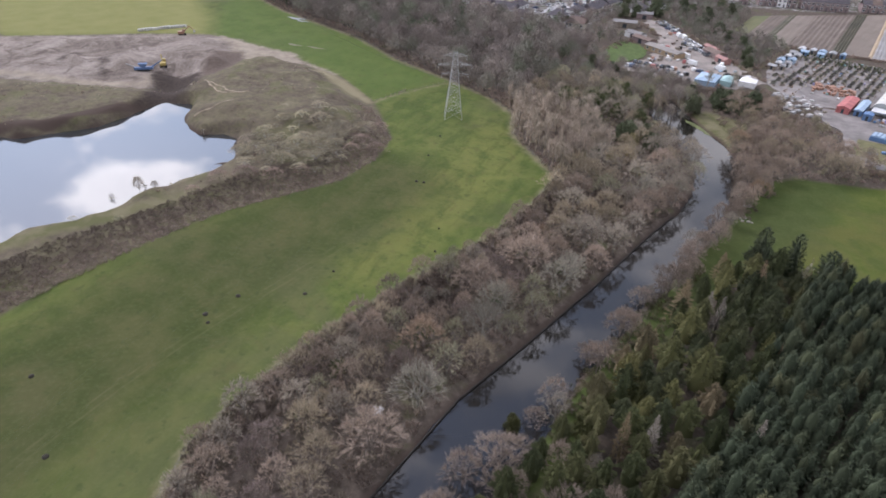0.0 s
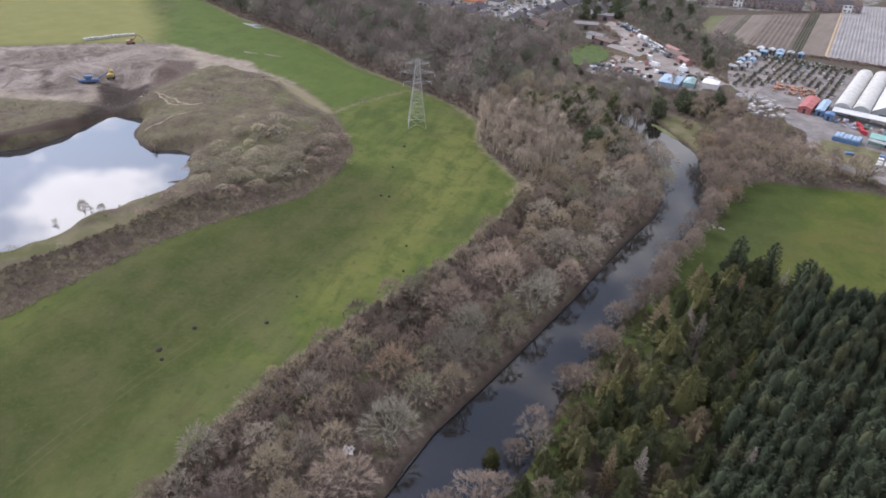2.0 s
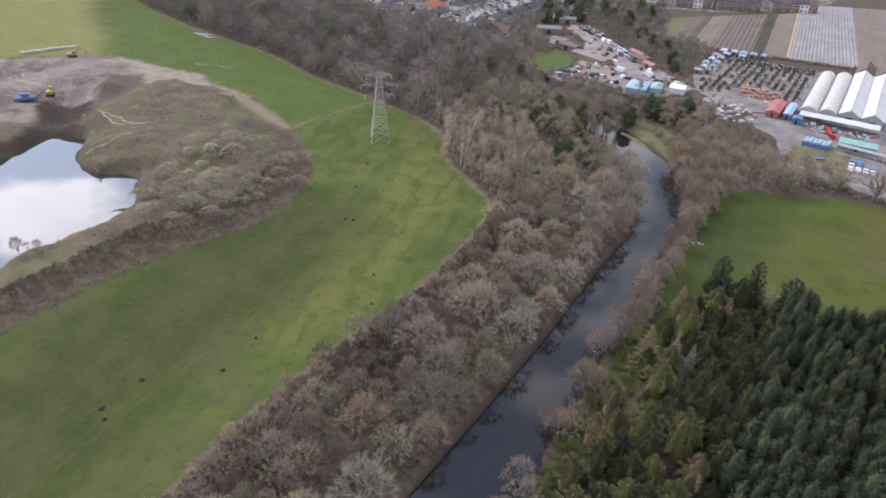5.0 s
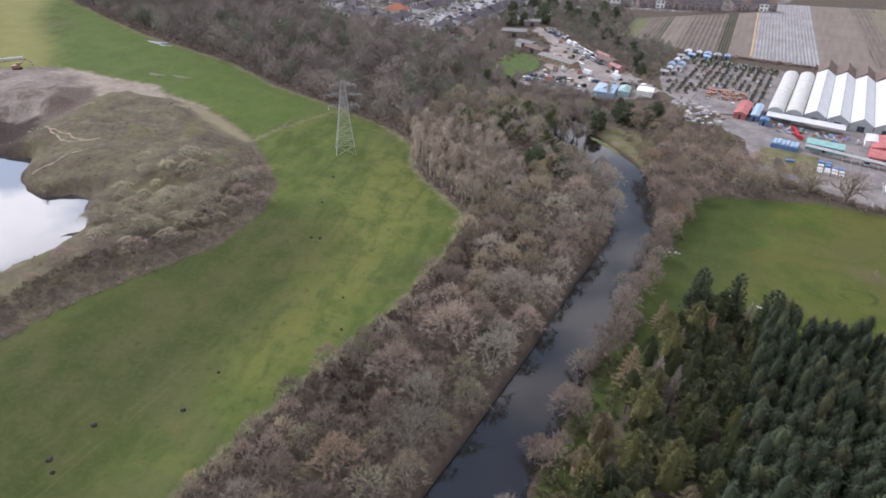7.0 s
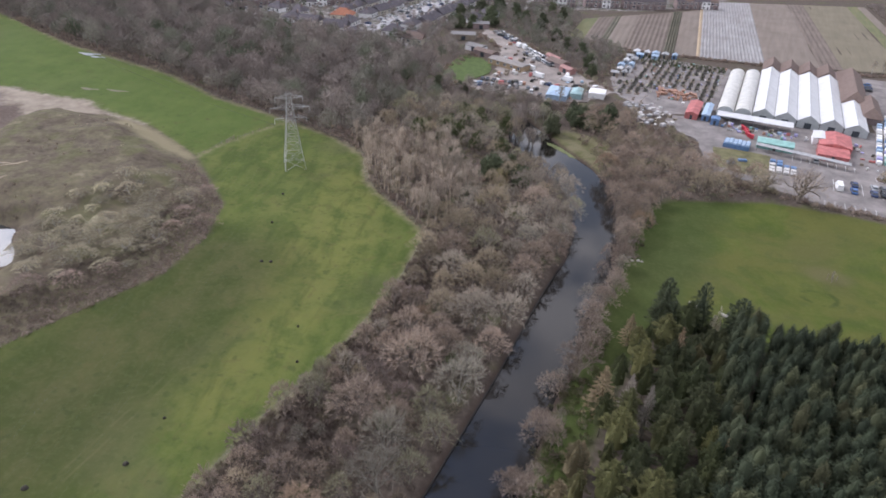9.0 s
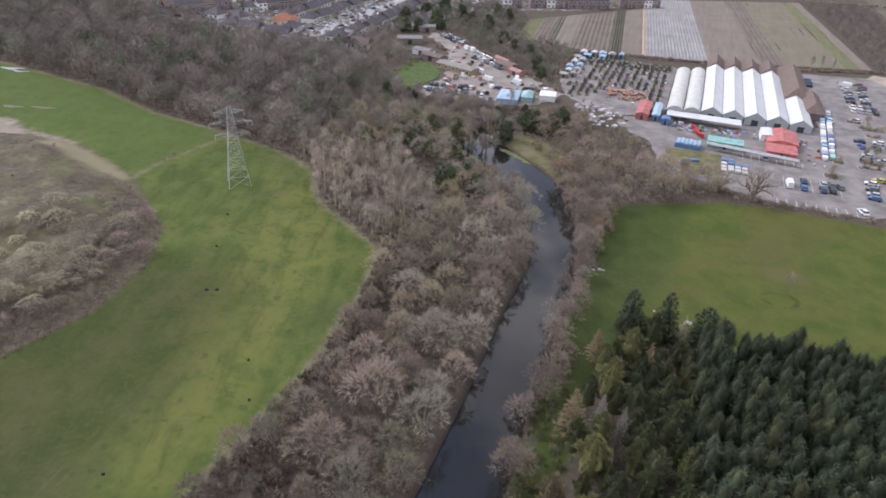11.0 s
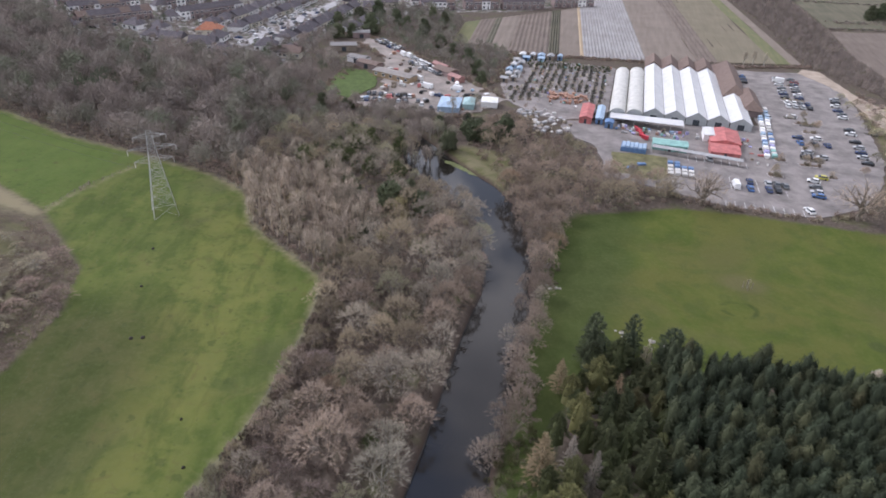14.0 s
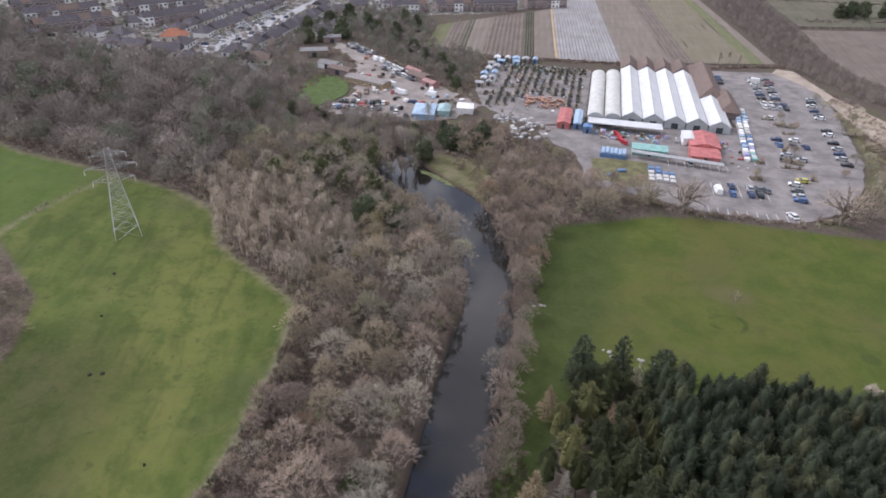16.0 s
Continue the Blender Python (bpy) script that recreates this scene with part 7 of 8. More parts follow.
mass("hedge", BUSH, hedge_line([(-86, 405), (-54, 410), (-21, 415), (-14, 418), (30, 424), (72, 441)], 1.1, 61, 0.8), M_SCRUB_S, "dark brown leafless boundary hedge", "hedge", 62, lambda x, y, r: r.uniform(0, 0.5))
BELT = [(50, 650), (64, 532), (68, 470), (70, 440), (84, 412), (94, 388), (106, 374), (140, 352), (136, 372), (118, 402), (104, 424), (98, 470), (100, 540), (96, 650)]
belt = scatter(63, BELT, 3.6, 0.2, None, 40, 0.7, 1.2)
mass("tree_belt", [bush(110 + i, 5.6, 5.6, 210, 0.20) for i in range(4)], belt, M_GREY_S, "brown leafless thorn belt beside the fields", "trees", 64, lambda x, y, r: r.uniform(0, 0.5))
slab("bare_field", [(120, 405), (150, 376), (330, 320), (360, 575), (160, 560), (104, 545), (101, 470), (107, 428)], 0.2, S_BROWN, "pale brown bare field", "field")
slab("bare_field", [(104, 556), (160, 574), (360, 590), (360, 760), (100, 700)], 0.3, soil("rough_olive", (0.085, 0.085, 0.055), (0.16, 0.142, 0.10), 0.4), "rough olive-brown field", "field")
mass("hedge", BUSH, hedge_line([(100, 551), (160, 567), (360, 583)], 1.6, 261, 1.0) + hedge_line([(48, 654), (120, 664), (240, 680), (360, 700)], 1.3, 262, 1.6) + hedge_line([(112, 575), (150, 590), (210, 604)], 1.2, 263, 3.0), M_GREY_S, "dark leafless hedges round the further fields", "hedge", 264)
COPSE = [(-186, 416), (-166, 416), (-150, 400), (-122, 372), (-92, 347), (-87, 352), (-88, 402), (-117, 412), (-128, 430), (-128, 466), (-150, 496), (-170, 496), (-196, 470), (-200, 440)]
SMALL_J = [joined(*bare_tree(120 + i, 7.0, 6.0, 420, False, 0.25, 6, 0.16)) for i in range(3)]
mass("copse", SMALL_J, scatter(65, COPSE, 5.0, 0.3, None, 40, 0.7, 1.35), M_GREY_S, "grey and olive trees between yard and field", "trees", 66, lambda x, y, r: r.uniform(0.55, 0.96))
COPSE_W = [(-208, 330), (-168, 328), (-157, 338), (-164, 354), (-186, 368), (-190, 400), (-186, 416), (-203, 420), (-207, 390)]
mass("copse", SMALL_J, scatter(651, COPSE_W, 5.6, 0.3, None, 40, 0.7, 1.4), M_GREY_S, "dark leafless trees beside the yard workshops", "trees", 661, lambda x, y, r: r.uniform(0.0, 1.0))
GARD = [(-430, 388), (-262, 330), (-205, 334), (-197, 385), (-206, 440), (-180, 490), (-70, 560), (-110, 580), (-250, 530), (-420, 450)]
mass("garden_trees", SMALL_J, scatter(67, GARD, 10, 0.5, lambda x, y: abs(x + 232) > 7 and abs(x + 213) > 7 and abs(x + 252) > 7, 30, 0.5, 1.1), M_GREY_S, "leafless garden trees and shrubs among houses", "trees", 68, lambda x, y, r: r.uniform(0, 1))
mass("garden_bushes", LOWBUSH, scatter(69, GARD, 6.0, 0.5, lambda x, y: abs(x + 232) > 5, 30, 0.5, 1.1), M_GREY_S, "hedges and shrubs in gardens", "shrubs", 70)
mass("garden_trees", SMALL_J, scatter(167, [(-420, 392), (-340, 356), (-300, 336), (-262, 331), (-205, 334), (-200, 352), (-262, 350), (-300, 356), (-345, 384), (-410, 412)], 5.0, 0.3, None, 40, 0.6, 1.3), M_GREY_S, "leafless garden trees along the edge of the estate", "trees", 169, lambda x, y, r: r.uniform(0, 1))
BRUSH = [(-98, 288), (-84, 298), (-76, 306), (-66, 312), (-58, 290), (-44, 290), (-33, 280), (-31, 258), (-20, 254), (-8, 246), (-30, 246), (-60, 286), (-80, 282)]
mass("brush", BUSH, scatter(71, BRUSH, 2.6, 0.1, None, 40, 0.5, 1.1), M_SCRUB_S, "brown brush along the river bend", "scrub", 72, lambda x, y, r: r.uniform(0, 0.9))
mass("brush", BUSH, hedge_line([(-178, 414), (-150, 396), (-121, 368), (-90, 340), (-78, 328)], 1.0, 173, 1.6) + hedge_line([(-90, 342), (-86, 352), (-87, 402)], 1.0, 174, 1.8) + hedge_line([(-158, 350), (-160, 318), (-144, 296), (-118, 291), (-98, 292), (-84, 300)], 1.3, 175, 1.5) + hedge_line([(-152, 372), (-174, 396)], 1.4, 176, 1.5), M_SCRUB_S, "brown scrub round the gravel yard", "scrub", 177, lambda x, y, r: r.uniform(0, 0.9))
mass("brush", BUSH, hedge_line([(-32, 246), (-12, 248), (8, 244.5), (38, 244.8), (54, 256), (66, 278)], 1.7, 73, 0.9), M_SCRUB_S, "brown brush along the car park edge", "scrub", 74, lambda x, y, r: r.uniform(0, 0.8))
mass("shrubs", LOWBUSH, scatter(75, [(67, 282), (74, 304), (80, 364), (84, 400), (90, 372), (98, 320), (110, 280), (80, 262)], 2.4, 0.3, None, 40, 0.6, 1.5), M_SCRUB_S, "green-brown shrubs between car park and lane", "shrubs", 76)
stand("bush", T_OLIVE + T_BUFF[:1], [(72.6, 380, 5, 4), (72.6, 366.5, 5.5, 4.5), (74.4, 352, 6, 4.5), (73.4, 340, 5, 4), (76.2, 333, 6, 4.5), (76.5, 316, 6, 4.5), (67.6, 302.5, 6.5, 4.5), (70.5, 296.5, 6.5, 4.5), (77.5, 373, 5, 4), (73.5, 307, 5.5, 4)], "olive-brown bush on the car park's verge", "bush", "verge bushes", 77)
OAK = []
for i in range(2):
    b, v, f = bare_tree(130 + i, 9.0, 12.5, 1000, False, 0.3, 17, 0.07, 2.5)
    d0, d1 = b.data("trunk"), mesh_of("crown", v, f, M_TWIG)
    d0.materials.append(M_BARK)
    OAK.append((d0, d1))
grow("oak_tree", OAK, [(2.4, 244.5, 1.3), (48.7, 249.6, 1.4), (-26, 236, 1.0), (59, 257, 1.15), (-8, 247, 0.9)], "spreading bare oak at the playing field's edge", "tree", "field oaks", 77)
grow("birch_tree", [(lambda t: (t[0], t[1]))((lambda b, v, f: (b.data("trunk"), mesh_of("crown", v, f, M_TWIG)))(*SLIM[0]))], [(36, 432, 0.75), (41, 433.5, 0.8), (47, 435, 0.8), (-86, 309, 0.9), (-93, 296, 1.0)], "slender pale-stemmed leafless birch", "tree", "birches", 78)
for ob in bpy.data.objects:
    if ob.name.startswith("trunk") and ob.data and not ob.data.materials:
        ob.data.materials.append(M_PALEBARK)
for x, y in [(49.8, 337), (53, 337.5), (43, 297), (46, 296), (29.5, 276.5), (24.3, 323), (45, 345), (74.5, 335)]:
    sh = thing("shrub", x, y, 0.2, 0, "brown-green shrub in a car park bed", "shrub", "car park shrubs")
    v, f = bush(int(x * 7) % 97, 4.0, 2.2, 260, 0.12)
    part("twigs", mesh_of("twigs", v, f, M_TWIG), M_TWIG, sh)
    part("bed", Build().box(-2.4, -1.4, -0.1, 2.4, 1.4, 0.12, 0.05), M_POTDARK, sh, "dark soil bed")

# ---------------------------------------------------------------- fences
def fence(pts, gap, label):
    e = thing("fence", 0, 0, 0, 0, label, "fence", "field fences")
    m = Build()
    prev = None
    for (x0, y0), (x1, y1) in zip(pts, pts[1:]):
        n = max(1, int(math.hypot(x1 - x0, y1 - y0) / gap))
        for k in range(n):
            x, y = x0 + (x1 - x0) * k / n, y0 + (y1 - y0) * k / n
            z = float(height(x, y))
            part("post", Build().box(x - 0.05, y - 0.05, z - 0.4, x + 0.05, y + 0.05, z + 1.15, 0.03), M_WOOD, e)
            if prev:
                for h in (0.5, 0.85, 1.15):
                    m.tube((prev[0], prev[1], prev[2] + h), (x, y, z + h), 0.015, 0.015, 3)
            prev = (x, y, z)
    part("wire", m, M_WIRE, e)


grow("bare_tree", BARE_PROTO, [(-34, 262, 0.6), (-27, 257, 0.6), (-20, 256, 0.75), (-39, 274, 0.7), (-14, 256.5, 0.5), (-44, 282, 0.6), (50, 345, 0.45), (47, 305, 0.4), (60, 288, 0.45), (29.5, 280, 0.4), (53, 332, 0.45), (70, 285, 0.6), (76, 318, 0.55), (80, 350, 0.6), (84, 300, 0.6), (92, 330, 0.5)], "small leafless tree by the car park", "tree", "car park trees", 778)
fence(MEADOW_EAST[1:17], 4.5, "timber post and wire fence along the meadow")
fence([(-185.5, 178), (-186, 190), (-183, 203), (-180, 219)], 3.0, "post and wire fence across the meadow")
gate = thing("field_gate", -185.2, 193.5, 0.05, 95, "weathered timber field gate in the fence", "gate")
for h in (0.35, 0.65, 0.95, 1.2):
    part("rail", Build().box(-2.2, -0.04, h - 0.04, 2.2, 0.04, h + 0.04), M_WOOD, gate)
for xx in (-2.2, 2.2):
    part("post", Build().box(xx - 0.1, -0.1, -0.3, xx + 0.1, 0.1, 1.4), M_WOOD, gate)
for x, y, rx, ry, m, lb in [(-264, 212, 5, 1.0, M_MUDPOOL, "shallow muddy pool lying on the meadow"), (-276, 208, 4, 1.2, M_MUDPOOL, "shallow muddy pool lying on the meadow"), (-321, 245, 5, 1.8, M_PUDDLE, "flood puddle coloured pale like sky at the meadow's edge"), (-314, 243.5, 3.5, 1.0, M_PUDDLE, "flood puddle coloured pale like sky at the meadow's edge")]:
    pd = Build()
    n = 22
    r = np.random.default_rng(int(-x))
    ring = [1 + 0.3 * math.sin(3 * 2 * math.pi * i / n + x) + r.uniform(-0.15, 0.15) for i in range(n)]
    pd.add([(x + math.cos(2 * math.pi * i / n) * rx * ring[i], y + math.sin(2 * math.pi * i / n) * ry * ring[i] + 0.25 * math.cos(2 * math.pi * i / n) * rx * ring[i], float(height(x, y)) + 0.14) for i in range(n)], [tuple(range(n))])
    tagged(part("puddle", pd, m), lb, "puddle", "meadow puddles", "structure")

# ---------------------------------------------------------------- stock and sales ground
rng = np.random.default_rng(88)
bed_n = 0
for ix in range(15):
    for iy in range(10):
        x, y = -81 + 3.5 * ix + rng.normal() * 0.15, 330 + 6.8 * iy + rng.normal() * 0.3
        if inside(x, y, BENCHES) < 2 or (x < -74 and y > 348) or (-60 < x < -40 and y < 344) or rng.uniform() < 0.12:
            continue
        e = thing("plant_bed", x, y, 0.24, 4 + rng.normal(), "low bed of potted shrubs on the sales ground", "plant bed", "sales beds")
        ln = rng.uniform(1.9, 3.1)
        part("tray", Build().box(-0.95, -ln, 0, 0.95, ln, 0.4, 0.08), [M_POTDARK, M_POTDARK, M_WOOD][rng.integers(3)], e)
        for k in range(4):
            v, f = bush(bed_n * 5 + k, rng.uniform(1.0, 1.7), rng.uniform(0.15, 0.45), 34, 0.16)
            ob = part("potted_shrub", mesh_of("potted_shrub", v, f, [M_POTGREEN, M_POTDARK, M_POTDARK, M_POTDARK][rng.integers(4)]), M_POTGREEN, e)
            ob.location = (rng.uniform(-0.4, 0.4), ln * (-0.7 + 0.45 * k), 0.38)
        bed_n += 1
M_REDGOODS = painted("bright_red_goods", (0.52, 0.055, 0.075), 0.5, vary=0.25, scale=1.5)
POT = Build().tube((0, 0, 0), (0, 0, 0.7), 0.35, 0.5, 9)
POT.tube((0, 0, 0.7), (0, 0, 0.8), 0.56, 0.56, 9)
pot_me = POT.data("pot")
pot_me.materials.append(M_ORANGE)
for k in range(60):
    x, y = rng.uniform(-59, -41), rng.uniform(329, 343)
    o = new("terracotta_pot", pot_me)
    s = rng.uniform(0.8, 1.7)
    o.matrix_basis = pose(x, y, 0.24) @ Matrix.Diagonal((s, s, s, 1))
    tagged(o, "large terracotta pot on the sales ground", "pot", "terracotta pots")
mass("potted_plants", [bush(700 + i, 0.9, 0.7, 22, 0.16) for i in range(4)], scatter(701, BENCHES, 2.3, 1.0, lambda x, y: (y > 346 or x > -42 or x < -60) and math.sin(x * 1.8) > -0.2, 40, 0.5, 1.7), M_SCRUB_S, "small potted plants standing on the sales ground", "plants", 702)
mass("potted_plants", [bush(710 + i, 1.6, 1.6, 40, 0.2) for i in range(3)], scatter(711, [(-80, 386), (-80, 399), (-33, 397), (-33, 384)], 1.7, 0.3, None, 40, 0.6, 1.5), M_IVY, "larger evergreen shrubs in pots by the hedge", "plants", 712)
GREYS = [M_GREYSHEET, M_STONEBAG, M_TARMAC, M_CONCRETE, M_GREYSHEET, M_WOOD]
STOCK = [M_STONEBAG, M_STONEBAG, M_LBLUE, M_RENDER, M_GREYSHEET, M_BLUE, M_PURPLE, M_TEAL, M_WOOD, M_ORANGE]


def pallet(x, y, z, turn, material, w, d, h, label, group):
    e = thing("stock_pallet", x, y, z, turn, label, "pallet", group)
    part("pallet", Build().box(-w / 2, -d / 2, 0, w / 2, d / 2, 0.14), M_WOOD, e, "timber pallet base")
    part("stock", Build().box(-w / 2 + 0.05, -d / 2 + 0.05, 0.145, w / 2 - 0.05, d / 2 - 0.05, h, 0.12), material, e)


for k in range(60):
    x, y = rng.uniform(-70, -33), rng.uniform(326, 398)
    if inside(x, y, BENCHES) > 1.5:
        pallet(x, y, 0.24, rng.uniform(-6, 10), STOCK[rng.integers(10)], rng.uniform(0.6, 1.3), rng.uniform(0.6, 1.3), rng.uniform(0.4, 1.0), "small stand of goods among plant beds", "sales stands")
for k in range(21):
    for s in range(2):
        q = k / 20
        pallet(34.2 - 4.6 * q + 2.6 * s - 1.0, 353 - 59 * q, 0.22, -4, STOCK[(k // 3 + s) % 8] if rng.uniform() < 0.5 else STOCK[rng.integers(4)], 1.9, 2.2, rng.uniform(0.9, 1.7), "wrapped goods stacked on a pallet", "pallet row")
for k in range(130):
    x, y = rng.uniform(-70, -44), rng.uniform(290, 320)
    if inside(x, y, [(-70, 314), (-58, 289), (-44, 291), (-45, 307), (-60, 320)]) > 0:
        pallet(x, y, 0.1, rng.uniform(0, 90), GREYS[rng.integers(6)], rng.uniform(0.8, 2.4), rng.uniform(0.8, 2.0), rng.uniform(0.3, 1.2), "pale building stock heaped on a pallet", "yard stock")
for k in range(34):
    pallet(rng.uniform(-27, -3), rng.uniform(300, 308.5), 0.22, rng.uniform(-10, 10), STOCK[rng.integers(10)], rng.uniform(0.7, 1.6), rng.uniform(0.7, 1.4), rng.uniform(0.6, 1.3), "garden goods displayed before the canopy", "front display")
for k in range(9):
    pallet(-18.5 + 0.35 * k + rng.normal() * 0.4, 306.5 - 1.25 * k, 0.22, rng.uniform(-20, 20), M_REDGOODS, 1.5, 1.1, rng.uniform(1.0, 1.7), "bright red goods on display", "red display")
for k in range(14):
    pallet(-6.5 + 2.3 * (k % 4), 266 + 3.1 * (k // 4), 0.26, 0, M_STONEBAG if k < 9 else M_BLUE, 1.9, 2.2, rng.uniform(0.6, 1.2), "paving slabs stacked on a pallet", "slab stacks")
slab("grass_plot", [(-27, 262), (-27, 280), (-13, 281.5), (-7.5, 281), (-7.5, 263), (-12, 259)], 0.27, painted("rough_grass", (0.145, 0.135, 0.068), 0.95, vary=0.35, scale=0.3), "rough grass plot beside the sales cabins", "grass")
for x, y in [(-16.5, 270.5), (-20, 266)]:
    pallet(x, y, 0.27, 20, M_BLUE, 3.0, 1.5, 0.8, "blue tarpaulin heap on the grass", "tarpaulins")
# shrubs and low kerbed beds between the parking rows
M_SOILBED = painted("bark_mulch", (0.15, 0.115, 0.09), 0.95, vary=0.3, scale=1.0)
for x, y, w, d, a in [(33, 292.5, 4.2, 3.0, 4), (29, 277, 5.0, 3.6, 4), (44, 306, 7.5, 2.2, 82), (43, 290.5, 8.0, 2.4, 4), (46.8, 281, 6.5, 1.8, 4), (49.5, 338, 8.5, 2.0, 4), (51, 371.5, 11, 1.4, 4), (51.5, 396.0, 9, 1.6, 4), (50, 328, 6, 2.4, 4)]:
    e = thing("planting_bed", x, y, 0.22, a, "kerbed bed of brown shrubs in the car park", "planting bed", "car park beds")
    part("kerb", Build().box(-w / 2, -d / 2, -0.1, w / 2, d / 2, 0.14, 0.05), M_CONCRETE, e)
    part("soil", Build().box(-w / 2 + 0.2, -d / 2 + 0.2, 0.05, w / 2 - 0.2, d / 2 - 0.2, 0.2), M_SOILBED, e)
    for k in range(int(w * d / 4) + 2):
        v, f = bush(900 + k + int(x * 7), rng.uniform(1.0, 2.2), rng.uniform(0.6, 1.5), 60, 0.12)
        ob = part("shrub", mesh_of("shrub", v, f, M_TWIG), M_TWIG, e)
        ob.location = (rng.uniform(-w / 2 + 0.6, w / 2 - 0.6), rng.uniform(-d / 2 + 0.5, d / 2 - 0.5), 0.2)
CP_TREE = []
for k in range(2):
    b, v, f = bare_tree(190 + k, 5.0, 4.0, 420, False, 0.3, 6, 0.07)
    d0 = b.data("trunk")
    d0.materials.append(M_BARK)
    CP_TREE.append((d0, mesh_of("crown", v, f, M_TWIG)))
grow("car_park_tree", CP_TREE, [(33, 292.5, 0.8), (28.5, 277, 0.9), (41, 290.5, 1.0), (45.5, 290.3, 0.9), (44.5, 306, 0.9), (49, 338, 0.7), (48, 281, 0.8)], "small leafless tree in a car park bed", "tree", "car park trees", 191)
# goods set out round the cabins and sheds
for k in range(110):
    x, y = rng.uniform(-30, 30), rng.uniform(283, 309)
    if inside(x, y, [(-29, 300), (-29, 309), (27, 309), (33, 286), (22, 284), (20, 298), (-2, 300)]) > 0 and not (1 < x < 22 and 286 < y < 303):
        pallet(x, y, 0.22, rng.uniform(-12, 12), [M_RENDER, M_POTDARK, M_GREYSHEET, M_WOOD, M_POTGREEN, M_RED, M_PURPLE, M_TYRE, M_STONEBAG][rng.integers(9)], rng.uniform(0.5, 1.5), rng.uniform(0.5, 1.3), rng.uniform(0.4, 1.5), "mixed garden goods beside the cabins", "cabin goods")
# torn white sheeting lying in the riverside trees
e = thing("plastic_sheeting", -63, 59, float(height(-63, 59)), 30, "torn white plastic sheeting under riverside trees", "sheeting")
sh = Build()
sh.add([(0.55 * i - 1.6 + 0.3 * math.sin(j * 2.1), 0.5 * j - 1.2 + 0.3 * math.sin(i * 1.7), 0.35 + 0.3 * math.sin(i * 2.3 + j * 1.9)) for j in range(6) for i in range(7)], [(j * 7 + i, j * 7 + i + 1, j * 7 + i + 8, j * 7 + i + 7) for j in range(5) for i in range(6)])
part("sheet", sh, M_RENDER, e)
e.scale = (0.6, 0.75, 0.9)
# yard buildings, tents, heaps
M_OLDROOF = painted("weathered_sheet_roof", (0.22, 0.21, 0.205), 0.8)
hut = thing("long_hut", -133, 339, 0.2, -19, "long tan timber hut with a grey felt roof", "hut")
part("wall", Build().box(-11, -3.4, -0.2, 11, 3.4, 2.6), painted("tan_timber", (0.36, 0.265, 0.165), 0.8), hut)
part("roof", hip(Build(), -11, -3.4, 11, 3.4, 2.75, 0.7, 0.3, True), painted("grey_felt_roof", (0.27, 0.245, 0.225), 0.9), hut)
for k in range(5):
    window(hut, -9 + 4.5 * k, -3.4, 1.0, 1.4, 1.0, -1)
for x, y, w, d, m in [(-97, 307, 9, 14, M_LBLUE), (-89.5, 311, 5, 9, painted("mint_canvas", (0.32, 0.46, 0.46), 0.6)), (-81.5, 316, 7, 7, M_RENDER)]:
    e = thing("tarpaulin_tent", x, y, 0.2, 8, "pale canvas shelter standing in the gravel yard", "tent", "yard tents")
    part("cover", hip(Build().box(-w / 2, -d / 2, -0.2, w / 2, d / 2, 2.2), -w / 2, -d / 2, w / 2, d / 2, 2.4, 1.4, 0.15), m, e)
    for sx_ in (-1, 1):
        part("pole", Build().tube((sx_ * (w / 2 + 0.05), -d / 2, -0.2), (sx_ * (w / 2 + 0.05), -d / 2, 2.3), 0.05, 0.05, 5), M_STEEL, e)
YARDMIX = [M_STONEBAG, M_RENDER, M_RED, M_TYRE, M_WOOD, M_GREYSHEET, M_LBLUE, M_POTDARK, M_ROOFBROWN, M_TARMAC, M_ORANGE, M_TYRE]
M_FADED = painted("faded_red_steel", (0.36, 0.20, 0.18), 0.7, vary=0.25, scale=1.0)
for x, y, w, d, h, t, wl_, rf, lb in [(-177, 380, 14, 8, 3.0, 25, M_WOOD, M_OLDROOF, "grey sheet-roofed workshop by the yard"), (-160, 360, 11, 6, 2.6, -15, M_RENDER, M_OLDROOF, "pale workshop with a grey roof"),
                                       (-151, 352, 13, 6, 2.6, -20, M_BRICK, M_ROOFBROWN, "low brown store building"), (-179, 411, 10, 7, 3.0, 25, M_BRICK, M_OLDROOF, "grey sheet-clad store at the yard end"),
                                       (-112, 355, 12, 7, 2.4, -35, M_BRICK, M_ROOFBROWN, "low brown-roofed brick yard store"), (-104, 345, 8, 4, 2.4, -35, M_FADED, M_FADED, "faded red shipping container in the yard"), (-116, 361, 11, 3, 2.6, -38, M_FADED, M_FADED, "faded red shipping container in the yard")]:
    e = thing("workshop", x, y, 0.1, t, lb, "shed", "yard buildings")
    part("wall", Build().box(-w / 2, -d / 2, -0.2, w / 2, d / 2, h), wl_, e)
    part("roof", hip(Build(), -w / 2, -d / 2, w / 2, d / 2, h + 0.17, 0.9, 0.25, True), rf, e)
    part("door", Build().box(-1.2, -d / 2 - 0.06, 0, 1.2, -d / 2 - 0.01, 2.3), M_GLASS, e)
for k in range(240):
    x, y = rng.uniform(-160, -80), rng.uniform(300, 395)
    if inside(x, y, YARD) > 2 and inside(x, y, [(-125, 345), (-110, 322), (-100, 330), (-118, 352)]) < 0:
        pallet(x, y, 0.24, rng.uniform(0, 90), YARDMIX[rng.integers(12)], rng.uniform(0.9, 2.8), rng.uniform(0.9, 2.0), rng.uniform(0.5, 1.9), "mixed materials heaped in the yard", "yard heaps")

